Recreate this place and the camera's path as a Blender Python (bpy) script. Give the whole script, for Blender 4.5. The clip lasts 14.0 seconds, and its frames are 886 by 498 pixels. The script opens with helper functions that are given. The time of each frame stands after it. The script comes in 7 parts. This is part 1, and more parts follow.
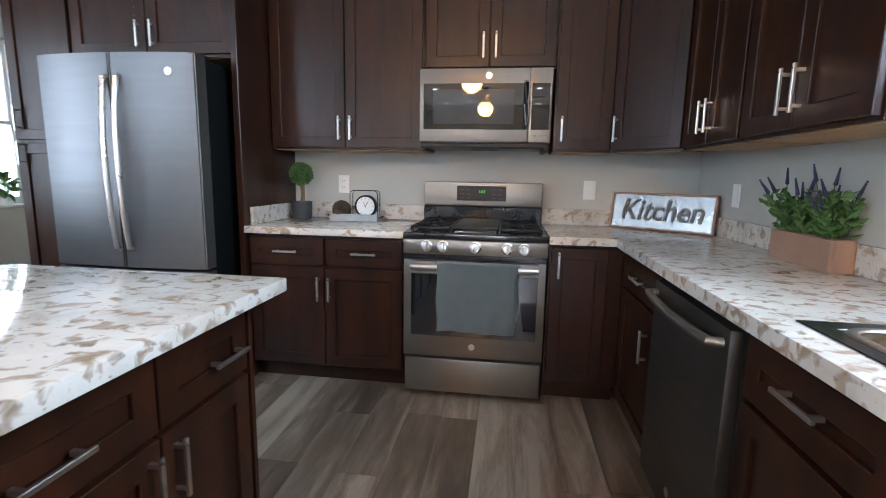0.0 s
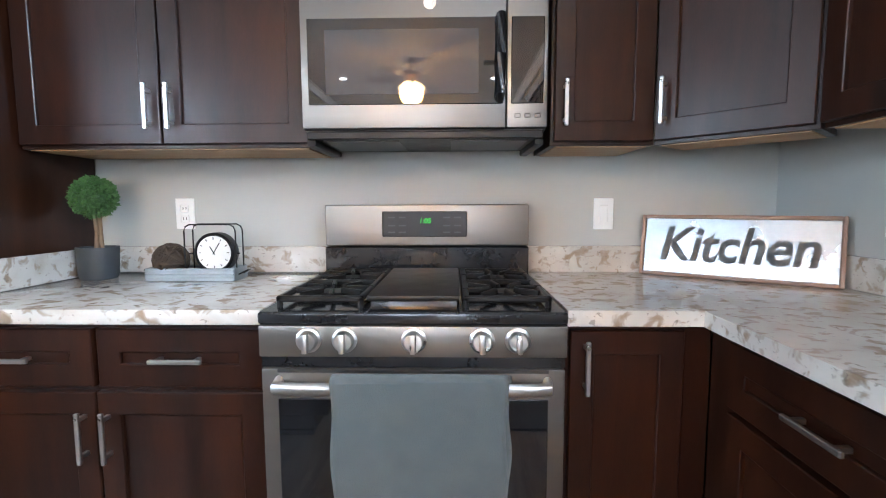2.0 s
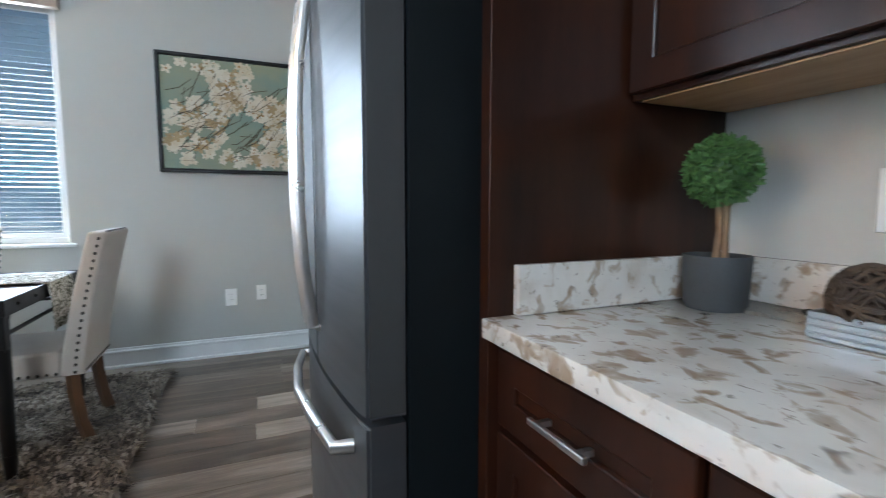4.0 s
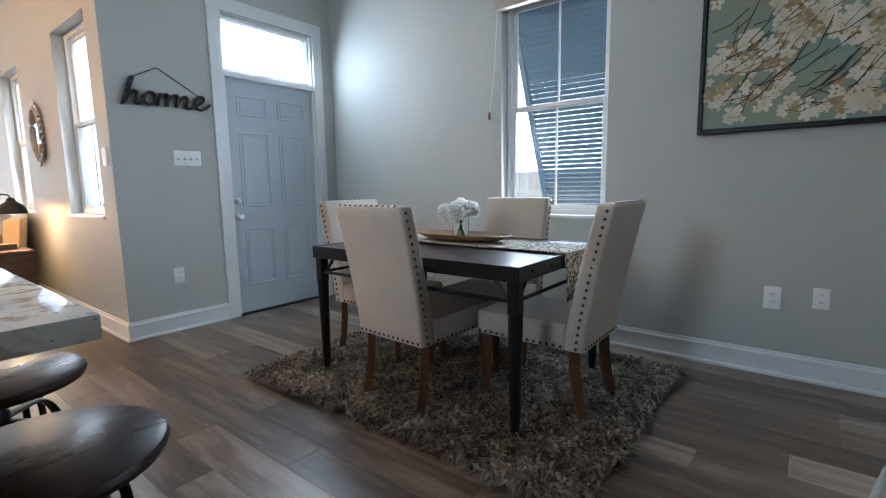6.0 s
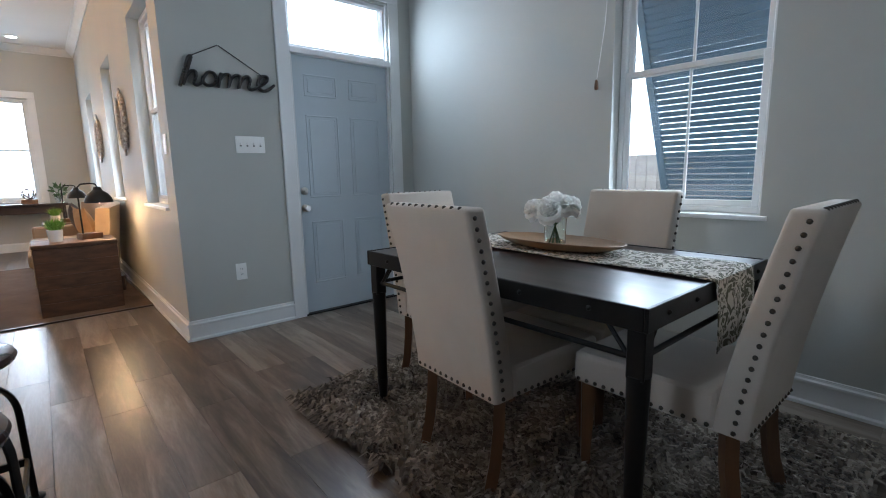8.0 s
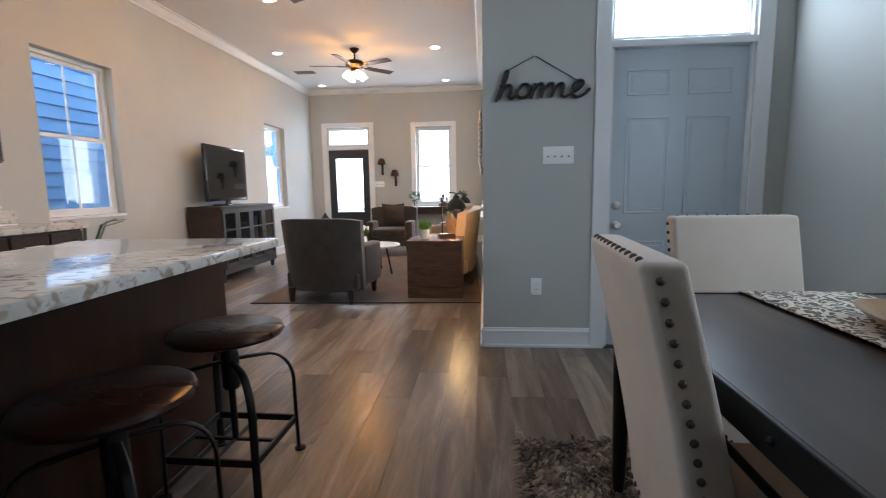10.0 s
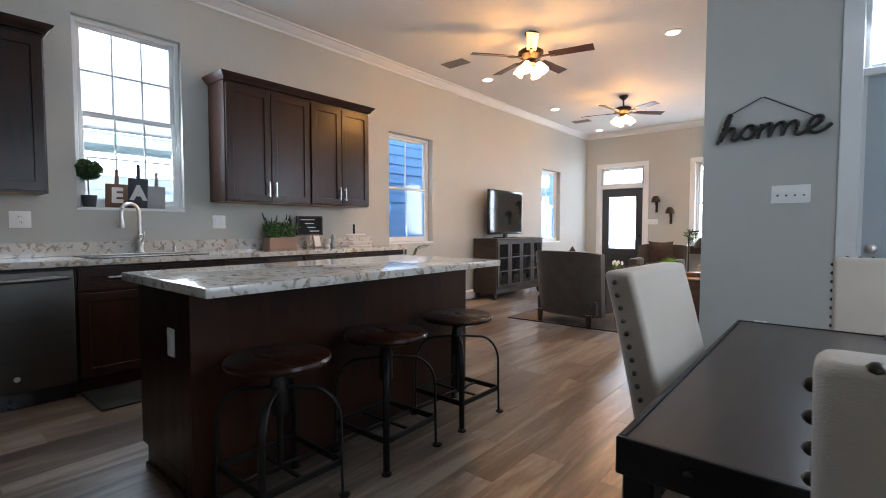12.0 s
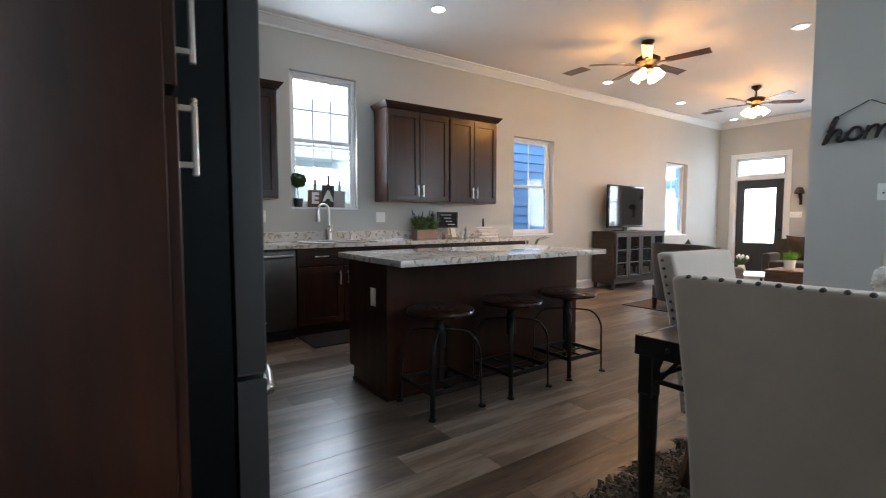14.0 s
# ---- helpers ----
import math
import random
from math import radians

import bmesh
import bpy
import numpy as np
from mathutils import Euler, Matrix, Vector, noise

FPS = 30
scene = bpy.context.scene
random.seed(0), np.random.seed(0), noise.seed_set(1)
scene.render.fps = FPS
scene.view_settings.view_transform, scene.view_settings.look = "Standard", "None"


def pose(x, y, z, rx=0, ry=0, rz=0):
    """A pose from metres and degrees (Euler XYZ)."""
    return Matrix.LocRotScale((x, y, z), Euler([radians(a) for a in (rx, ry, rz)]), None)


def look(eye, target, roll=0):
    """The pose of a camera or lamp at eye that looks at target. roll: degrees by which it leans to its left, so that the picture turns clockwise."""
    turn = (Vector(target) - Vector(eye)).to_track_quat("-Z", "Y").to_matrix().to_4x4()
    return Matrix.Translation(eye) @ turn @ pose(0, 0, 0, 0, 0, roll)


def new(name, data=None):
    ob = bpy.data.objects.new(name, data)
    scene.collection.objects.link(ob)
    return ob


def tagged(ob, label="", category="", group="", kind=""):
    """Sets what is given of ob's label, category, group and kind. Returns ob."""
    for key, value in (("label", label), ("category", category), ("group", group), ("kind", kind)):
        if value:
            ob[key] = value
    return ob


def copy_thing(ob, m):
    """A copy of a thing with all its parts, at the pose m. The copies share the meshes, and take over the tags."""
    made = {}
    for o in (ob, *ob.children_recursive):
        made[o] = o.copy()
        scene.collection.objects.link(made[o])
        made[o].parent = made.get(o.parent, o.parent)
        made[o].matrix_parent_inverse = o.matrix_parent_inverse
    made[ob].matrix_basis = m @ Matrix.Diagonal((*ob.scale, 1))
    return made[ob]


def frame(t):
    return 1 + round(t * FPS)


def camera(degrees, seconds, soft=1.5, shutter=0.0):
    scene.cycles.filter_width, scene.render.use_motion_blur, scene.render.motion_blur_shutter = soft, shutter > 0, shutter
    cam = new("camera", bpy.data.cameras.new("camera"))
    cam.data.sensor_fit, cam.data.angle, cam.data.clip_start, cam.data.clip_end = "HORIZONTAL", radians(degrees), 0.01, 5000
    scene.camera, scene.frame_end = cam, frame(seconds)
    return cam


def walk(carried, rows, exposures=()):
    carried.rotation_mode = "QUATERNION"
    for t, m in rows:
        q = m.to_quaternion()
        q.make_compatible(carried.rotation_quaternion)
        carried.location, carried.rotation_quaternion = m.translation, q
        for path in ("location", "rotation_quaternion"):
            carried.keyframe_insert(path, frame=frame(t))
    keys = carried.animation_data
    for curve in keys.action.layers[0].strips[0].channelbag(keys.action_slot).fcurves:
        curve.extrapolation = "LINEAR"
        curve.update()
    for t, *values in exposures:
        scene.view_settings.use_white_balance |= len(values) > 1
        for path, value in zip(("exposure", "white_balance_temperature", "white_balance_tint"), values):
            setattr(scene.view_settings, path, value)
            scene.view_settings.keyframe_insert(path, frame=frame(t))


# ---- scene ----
cam = camera(87.1, 14.0, 1.0, 0.15)
PATH = [
    (0, (0.341, 0.489, 1.213), (0.074, 2.447, 0.903), 1.1),
    (0.5, (0.304, 0.826, 1.203), (0.19, 2.805, 0.938), 0.8),
    (1, (0.301, 1.165, 1.184), (0.247, 3.148, 0.933), 0.2),
    (1.5, (0.288, 1.482, 1.162), (0.219, 3.463, 0.899), -0.2),
    (2, (0.283, 1.777, 1.174), (0.233, 3.768, 0.988), -0.2),
    (2.5, (0.255, 2.062, 1.156), (-0.02, 4.038, 1.016), -0.4),
    (3, (0.112, 2.266, 1.141), (-0.712, 4.085, 1.032), -0.2),
    (3.5, (-0.099, 2.427, 1.158), (-1.51, 3.837, 0.999), 0.2),
    (4, (-0.328, 2.488, 1.134), (-2.156, 3.279, 0.948), 0.1),
    (4.2, (-0.403, 2.508, 1.139), (-2.336, 2.979, 0.935), -0.1),
    (6.3, (-1.037, 2.538, 1.086), (-2.484, 1.185, 0.811), -1.2),
    (6.5, (-1.052, 2.537, 1.088), (-2.433, 1.119, 0.802), -1.4),
    (7, (-1.119, 2.456, 1.077), (-2.429, 0.976, 0.771), -1.4),
    (7.2, (-1.17, 2.39, 1.082), (-2.486, 0.915, 0.772), -1.3),
    (9.3, (-2.023, 1.864, 1.143), (-2.734, 0.02, 0.838), -0.8),
    (9.5, (-2.067, 1.829, 1.132), (-2.526, -0.096, 0.845), -1.0),
    (10, (-2.17, 1.941, 1.133), (-1.995, -0.035, 0.876), -0.9),
    (10.5, (-2.256, 2.084, 1.12), (-1.686, 0.178, 0.92), -0.4),
    (11, (-2.449, 2.214, 1.139), (-1.578, 0.422, 0.966), 0.2),
    (11.5, (-2.702, 2.291, 1.121), (-1.575, 0.644, 0.992), 0.3),
    (12, (-2.897, 2.446, 1.13), (-1.613, 0.915, 1.037), -0.0),
    (12.5, (-3.087, 2.618, 1.152), (-1.753, 1.13, 1.074), -0.6),
    (13, (-3.297, 2.736, 1.147), (-1.918, 1.289, 1.094), -0.6),
    (13.5, (-3.431, 2.869, 1.153), (-1.983, 1.491, 1.076), -0.3),
    (14, (-3.512, 3.059, 1.151), (-1.878, 1.912, 1.025), 0.0),
]
EXPOSURES = [(0.0, 1.78, 5750, 10), (1.0, 2.3, 5700, 10), (2.0, 2.45, 5600, 10), (3.0, 2.4, 5600, 9), (3.6, 2.1, 5600, 8), (4.2, 1.8, 5600, 7), (6.3, 1.0, 5550, 8), (9.5, 0.65, 5650, 9), (10.2, 0.68, 5700, 10), (11.0, 0.78, 5700, 10), (14.0, 0.85, 5950, 10)]
walk(cam, [(t, look(eye, target, roll)) for t, eye, target, roll in PATH], EXPOSURES)

# ---- world, sun and exposure ----
world = bpy.data.worlds.new("overcast_sky")
scene.world = world
world.use_nodes = True
wn, wl = world.node_tree.nodes, world.node_tree.links
sky = wn.new("ShaderNodeTexSky")
sky.sky_type, sky.sun_disc = "NISHITA", False
sky.sun_elevation, sky.sun_rotation = radians(66), radians(330)
sky.air_density, sky.dust_density = 1.0, 0.8
wn["Background"].inputs["Strength"].default_value = 0.12
wl.new(sky.outputs["Color"], wn["Background"].inputs["Color"])

sun = new("sun", bpy.data.lights.new("sun", "SUN"))
sun.data.energy, sun.data.angle, sun.data.color = 3.0, radians(30), (1.0, 0.97, 0.92)
sun.matrix_world = look((0, 0, 0), (0.2, -0.35, -0.9))


def window_light(name, place, target, w, h, watts, color=(0.84, 0.93, 1.0)):
    """Sky light entering through one window opening."""
    ob = new(name, bpy.data.lights.new(name, "AREA"))
    ob.data.shape, ob.data.size, ob.data.size_y = "RECTANGLE", w, h
    ob.data.energy, ob.data.color = watts, color
    ob.matrix_world = look(place, target)
    return ob


EAST, NORTH, WEST, HOME, SOUTH, LIV, CEIL = 1.510, 3.594, -4.132, -1.325, -7.96, -2.165, 3.225
ALC_X, ALC_N = -2.60, 5.3
DAY = 0.5
window_light("window_light_sink", (EAST + 0.02, 1.13, 2.12), (0, 1.13, 1.95), 0.7, 1.15, 38 * DAY)
window_light("window_light_east", (EAST + 0.02, -2.15, 2.0), (0, -2.15, 1.8), 0.75, 0.6, 2 * DAY)
window_light("window_light_tv", (EAST + 0.02, -6.22, 1.9), (0, -6.22, 1.7), 0.7, 0.6, 3 * DAY)
window_light("window_light_front", (-1.12, SOUTH - 0.02, 1.6), (-1.12, 0, 1.2), 0.8, 1.5, 30 * DAY)
window_light("window_light_front_door", (0.7, SOUTH - 0.02, 1.3), (0.7, 0, 1.0), 0.6, 1.2, 12 * DAY)
window_light("window_light_transom_front", (0.7, SOUTH - 0.02, 2.3), (0.7, 0, 1.5), 0.8, 0.35, 12 * DAY)
window_light("window_light_transom", (-3.42, HOME - 0.02, 2.3), (-3.42, 1.2, 1.0), 0.8, 0.42, 18 * DAY)
window_light("window_light_dining", (WEST - 0.02, 1.05, 1.65), (0, 1.05, 1.45), 0.7, 1.4, 25 * DAY)
window_light("window_light_living_a", (LIV - 0.02, -2.04, 1.65), (0, -2.04, 1.55), 0.75, 1.3, 8 * DAY)
window_light("window_light_living_b", (LIV - 0.02, -4.2, 1.6), (0, -4.2, 1.5), 0.7, 1.3, 8 * DAY)
window_light("window_light_living_c", (LIV - 0.02, -6.5, 1.6), (0, -6.5, 1.5), 0.7, 1.3, 8 * DAY)


# ---- materials ----
def nodes_of(name):
    m = bpy.data.materials.new(name)
    m.use_nodes = True
    return m, m.node_tree.nodes, m.node_tree.links, m.node_tree.nodes["Principled BSDF"]


def coords(n, l, stretch, jitter=False):
    tc, mp = n.new("ShaderNodeTexCoord"), n.new("ShaderNodeMapping")
    mp.inputs["Scale"].default_value = stretch
    l.new(tc.outputs["Object"], mp.inputs["Vector"])
    if jitter:
        oi, mul = n.new("ShaderNodeObjectInfo"), n.new("ShaderNodeMath")
        mul.operation = "MULTIPLY"
        mul.inputs[1].default_value = 37.0
        l.new(oi.outputs["Random"], mul.inputs[0])
        cb = n.new("ShaderNodeCombineXYZ")
        for k in range(3):
            l.new(mul.outputs[0], cb.inputs[k])
        l.new(cb.outputs[0], mp.inputs["Location"])
    return mp


def ramp(n, stops):
    r = n.new("ShaderNodeValToRGB")
    while len(r.color_ramp.elements) < len(stops):
        r.color_ramp.elements.new(0.5)
    for e, (p, c) in zip(r.color_ramp.elements, stops):
        e.position, e.color = p, (*c, 1) if len(c) == 3 else c
    return r


def noise_tex(n, l, mp, scale, detail=4.0, distortion=0.0, rough=0.55):
    t = n.new("ShaderNodeTexNoise")
    t.inputs["Scale"].default_value, t.inputs["Detail"].default_value = scale, detail
    t.inputs["Distortion"].default_value, t.inputs["Roughness"].default_value = distortion, rough
    l.new(mp.outputs[0], t.inputs["Vector"])
    return t


def mat(name, c1, c2=None, rough=0.5, metal=0.0, scale=6.0, stretch=(1, 1, 1), bump=0.0, bscale=90.0, coat=0.0, rvar=0.12, jitter=False, spec=0.5, sheen=0.0):
    """A painted, woven, wooden or metal surface: colour varies at two scales, so does the gloss."""
    m, n, l, b = nodes_of(name)
    c2 = c2 or tuple(v * 0.82 for v in c1)
    mp = coords(n, l, stretch, jitter)
    big, fine = noise_tex(n, l, mp, scale, 5.0, 0.3), noise_tex(n, l, mp, bscale, 3.0)
    r = ramp(n, [(0.3, c1), (0.72, c2)])
    mixer = n.new("ShaderNodeMath")
    mixer.operation = "MULTIPLY_ADD"
    mixer.inputs[1].default_value, mixer.inputs[2].default_value = 0.25, -0.12
    l.new(fine.outputs["Fac"], mixer.inputs[0])
    add = n.new("ShaderNodeMath")
    l.new(big.outputs["Fac"], add.inputs[0])
    l.new(mixer.outputs[0], add.inputs[1])
    l.new(add.outputs[0], r.inputs["Fac"])
    l.new(r.outputs["Color"], b.inputs["Base Color"])
    mr = n.new("ShaderNodeMapRange")
    mr.inputs["To Min"].default_value, mr.inputs["To Max"].default_value = max(0.02, rough - rvar), min(1, rough + rvar)
    l.new(big.outputs["Fac"], mr.inputs["Value"])
    l.new(mr.outputs[0], b.inputs["Roughness"])
    b.inputs["Metallic"].default_value = metal
    b.inputs["Coat Weight"].default_value = coat
    b.inputs["Coat Roughness"].default_value = 0.18
    b.inputs["Specular IOR Level"].default_value = spec
    b.inputs["Sheen Weight"].default_value = sheen
    if bump:
        bp = n.new("ShaderNodeBump")
        bp.inputs["Strength"].default_value, bp.inputs["Distance"].default_value = bump, 0.004
        l.new(fine.outputs["Fac"], bp.inputs["Height"])
        l.new(bp.outputs[0], b.inputs["Normal"])
    return m


def granite_mat():
    m, n, l, b = nodes_of("granite")
    mp = coords(n, l, (1.2, 1.55, 1.5))
    mp.inputs["Rotation"].default_value = (0, 0, radians(9))
    cloud = noise_tex(n, l, mp, 4.0, 5.0, 0.6)
    fleck = noise_tex(n, l, mp, 16.0, 3.0, 0.6, 0.5)
    speck = noise_tex(n, l, mp, 46.0, 3.0, 0.6, 0.55)
    tint = noise_tex(n, l, mp, 8.0, 2.0)
    base = ramp(n, [(0.32, (0.68, 0.66, 0.615)), (0.55, (0.60, 0.575, 0.53)), (0.72, (0.47, 0.425, 0.36))])
    mask = ramp(n, [(0.535, (0, 0, 0)), (0.595, (0.6, 0.6, 0.6)), (0.67, (0.9, 0.9, 0.9))])
    dark = ramp(n, [(0.36, (0.13, 0.105, 0.085)), (0.46, (0.27, 0.185, 0.11)), (0.7, (0.36, 0.29, 0.215))])
    dots = ramp(n, [(0.64, (0, 0, 0)), (0.70, (0.6, 0.6, 0.6))])
    mix, mix2 = n.new("ShaderNodeMix"), n.new("ShaderNodeMix")
    mix.data_type = mix2.data_type = "RGBA"
    l.new(cloud.outputs["Fac"], base.inputs["Fac"])
    l.new(fleck.outputs["Fac"], mask.inputs["Fac"])
    l.new(tint.outputs["Fac"], dark.inputs["Fac"])
    l.new(speck.outputs["Fac"], dots.inputs["Fac"])
    l.new(mask.outputs["Color"], mix.inputs["Factor"])
    l.new(base.outputs["Color"], mix.inputs["A"])
    l.new(dark.outputs["Color"], mix.inputs["B"])
    l.new(dots.outputs["Color"], mix2.inputs["Factor"])
    l.new(mix.outputs["Result"], mix2.inputs["A"])
    mix2.inputs["B"].default_value = (0.15, 0.125, 0.10, 1)
    l.new(mix2.outputs["Result"], b.inputs["Base Color"])
    mr = n.new("ShaderNodeMapRange")
    mr.inputs["To Min"].default_value, mr.inputs["To Max"].default_value = 0.04, 0.12
    l.new(cloud.outputs["Fac"], mr.inputs["Value"])
    l.new(mr.outputs[0], b.inputs["Roughness"])
    return m


def plank_mat():
    m, n, l, b = nodes_of("vinyl_plank")
    mp = coords(n, l, (5.0, 0.6, 1.0), True)
    grain, fine = noise_tex(n, l, mp, 2.3, 5.0, 0.7, 0.55), noise_tex(n, l, mp, 26.0, 4.0, 0.4)
    r = ramp(n, [(0.27, (0.066, 0.047, 0.034)), (0.44, (0.120, 0.088, 0.064)), (0.58, (0.188, 0.146, 0.111)), (0.76, (0.310, 0.260, 0.208))])
    oi = n.new("ShaderNodeObjectInfo")
    off = n.new("ShaderNodeMapRange")
    off.inputs["To Min"].default_value, off.inputs["To Max"].default_value = -0.14, 0.19
    l.new(oi.outputs["Random"], off.inputs["Value"])
    a1, a2, k = n.new("ShaderNodeMath"), n.new("ShaderNodeMath"), n.new("ShaderNodeMath")
    k.operation = "MULTIPLY_ADD"
    k.inputs[1].default_value, k.inputs[2].default_value = 0.22, -0.11
    l.new(fine.outputs["Fac"], k.inputs[0])
    l.new(grain.outputs["Fac"], a1.inputs[0])
    l.new(off.outputs[0], a1.inputs[1])
    l.new(a1.outputs[0], a2.inputs[0])
    l.new(k.outputs[0], a2.inputs[1])
    l.new(a2.outputs[0], r.inputs["Fac"])
    l.new(r.outputs["Color"], b.inputs["Base Color"])
    mr = n.new("ShaderNodeMapRange")
    mr.inputs["To Min"].default_value, mr.inputs["To Max"].default_value = 0.25, 0.36
    l.new(grain.outputs["Fac"], mr.inputs["Value"])
    l.new(mr.outputs[0], b.inputs["Roughness"])
    bp = n.new("ShaderNodeBump")
    bp.inputs["Strength"].default_value, bp.inputs["Distance"].default_value = 0.15, 0.002
    l.new(fine.outputs["Fac"], bp.inputs["Height"])
    l.new(bp.outputs[0], b.inputs["Normal"])
    return m


def glass_mat(name, color=(1, 1, 1), rough=0.0, ior=1.45):
    m, n, l, b = nodes_of(name)
    b.inputs["Base Color"].default_value = (*color, 1)
    b.inputs["Transmission Weight"].default_value, b.inputs["Roughness"].default_value, b.inputs["IOR"].default_value = 1.0, rough, ior
    return m


def glow_mat(name, color, strength):
    m, n, l, b = nodes_of(name)
    b.inputs["Base Color"].default_value = (*color, 1)
    b.inputs["Emission Color"].default_value, b.inputs["Emission Strength"].default_value = (*color, 1), strength
    return m


WALL = mat("wall_paint", (0.495, 0.502, 0.472), (0.465, 0.472, 0.443), 0.62, scale=1.2, bump=0.08, bscale=220, rvar=0.06)
CEILING = mat("ceiling_paint", (0.74, 0.73, 0.71), (0.70, 0.69, 0.67), 0.8, scale=1.0, bump=0.1, bscale=180)
TRIM = mat("white_trim", (0.78, 0.79, 0.79), (0.73, 0.74, 0.74), 0.35, scale=3.0)
WOOD = mat("espresso_wood", (0.036, 0.0112, 0.0050), (0.0092, 0.0032, 0.0018), 0.34, scale=3.0, stretch=(4, 4, 0.7), bump=0.04, bscale=70, coat=0.09, spec=0.31)
PLY = mat("raw_plywood", (0.42, 0.28, 0.15), (0.34, 0.21, 0.11), 0.6, scale=5, stretch=(1, 6, 1))
GRANITE = granite_mat()
PLANK = plank_mat()
SUBFLOOR = mat("subfloor", (0.03, 0.025, 0.02), rough=0.9)
STEEL = mat("slate_steel", (0.228, 0.210, 0.188), (0.214, 0.197, 0.176), 0.34, metal=0.85, scale=2.0, stretch=(1, 1, 14), bump=0.02, bscale=120, rvar=0.06)
FRIDGESTEEL = mat("fridge_steel", (0.150, 0.156, 0.165), (0.138, 0.143, 0.151), 0.38, metal=0.85, scale=2.0, stretch=(1, 1, 14), bump=0.02, bscale=120, rvar=0.06)
STEELD = mat("dark_slate_steel", (0.080, 0.076, 0.071), (0.067, 0.064, 0.060), 0.38, metal=0.8, scale=2.0, stretch=(1, 1, 14), bump=0.02, bscale=120, rvar=0.06)
CHROME = mat("brushed_nickel", (0.76, 0.74, 0.71), (0.66, 0.64, 0.61), 0.3, metal=1.0, scale=9)
BLACK = mat("black_enamel", (0.012, 0.012, 0.013), (0.02, 0.02, 0.021), 0.14, scale=4, coat=0.1)
IRON = mat("black_iron", (0.006, 0.0056, 0.0056), (0.011, 0.010, 0.009), 0.42, scale=14, bump=0.08, bscale=120, spec=0.3)
BLACKGLASS = mat("black_glass", (0.010, 0.011, 0.013), (0.012, 0.013, 0.015), 0.016, scale=3, rvar=0.006, spec=0.9)
FRIDGESIDE = mat("fridge_side_paint", (0.0050, 0.0072, 0.0082), (0.004, 0.0058, 0.0066), 0.55, spec=0.2, scale=3, bump=0.15, bscale=300)
PLATE = mat("plate_plastic", (0.90, 0.90, 0.88), (0.86, 0.86, 0.84), 0.35, scale=10)
DARKSLOT = mat("dark_slot", (0.02, 0.02, 0.02), rough=0.6)
GLASS = glass_mat("window_glass")
CLEAR = glass_mat("clear_glass", (0.95, 1.0, 0.97))
GREEN_LED = glow_mat("green_led", (0.06, 0.75, 0.04), 0.11)


# ---- mesh helpers ----
def bm_box(x0, x1, y0, y1, z0, z1, bevel=0.0, seg=2, bm=None):
    own = bm is None
    b = bmesh.new()
    bmesh.ops.create_cube(b, size=1.0, matrix=Matrix.LocRotScale(((x0 + x1) / 2, (y0 + y1) / 2, (z0 + z1) / 2), None, (abs(x1 - x0), abs(y1 - y0), abs(z1 - z0))))
    if bevel:
        bmesh.ops.bevel(b, geom=b.edges[:], offset=bevel, segments=seg, affect="EDGES", profile=0.6)
    if own:
        return b
    join(bm, b)
    return bm


def join(bm, other, m=None):
    """Adds the other bmesh to bm."""
    if m is not None:
        other.transform(m)
    me = bpy.data.meshes.new("tmp")
    other.to_mesh(me)
    other.free()
    bm.from_mesh(me)
    bpy.data.meshes.remove(me)
    return bm


def bm_cyl(p0, p1, r0, r1=None, seg=16, bm=None):
    r1 = r0 if r1 is None else r1
    p0, p1 = Vector(p0), Vector(p1)
    b = bmesh.new()
    d = p1 - p0
    m = Matrix.Translation((p0 + p1) / 2) @ d.to_track_quat("Z", "Y").to_matrix().to_4x4()
    bmesh.ops.create_cone(b, cap_ends=True, segments=seg, radius1=r0, radius2=r1, depth=d.length, matrix=m)
    if bm is None:
        return b
    return join(bm, b)


def bm_lathe(profile, seg=32, center=(0, 0, 0)):
    """Turns a profile of (radius, height) about the z axis."""
    b = bmesh.new()
    rings = []
    for r, z in profile:
        rings.append([b.verts.new((center[0] + r * math.cos(2 * math.pi * k / seg), center[1] + r * math.sin(2 * math.pi * k / seg), center[2] + z)) for k in range(seg)])
    for a, c in zip(rings, rings[1:]):
        for k in range(seg):
            b.faces.new((a[k], a[(k + 1) % seg], c[(k + 1) % seg], c[k]))
    b.faces.new(rings[0][::-1])
    b.faces.new(rings[-1])
    return b


def bm_tube(points, r, seg=8, closed=False, flat=None, bm=None):
    """A round bar along points; flat gives it a second half-width, as a strap."""
    b = bmesh.new()
    pts = [Vector(p) for p in points]
    rings, up = [], Vector((0, 0, 1))
    n = len(pts)
    for i, p in enumerate(pts):
        if closed:
            d = pts[(i + 1) % n] - pts[i - 1]
        else:
            d = pts[min(i + 1, n - 1)] - pts[max(i - 1, 0)]
        d.normalize()
        ref = up if abs(d.dot(up)) < 0.95 else Vector((1, 0, 0))
        s = d.cross(ref).normalized()
        u = s.cross(d)
        rings.append([b.verts.new(p + s * ((flat or r) * math.cos(2 * math.pi * k / seg)) + u * (r * math.sin(2 * math.pi * k / seg))) for k in range(seg)])
    pairs = list(zip(rings, rings[1:])) + ([(rings[-1], rings[0])] if closed else [])
    for a, c in pairs:
        for k in range(seg):
            b.faces.new((a[k], a[(k + 1) % seg], c[(k + 1) % seg], c[k]))
    if not closed:
        b.faces.new(rings[0][::-1])
        b.faces.new(rings[-1])
    if bm is None:
        return b
    return join(bm, b)


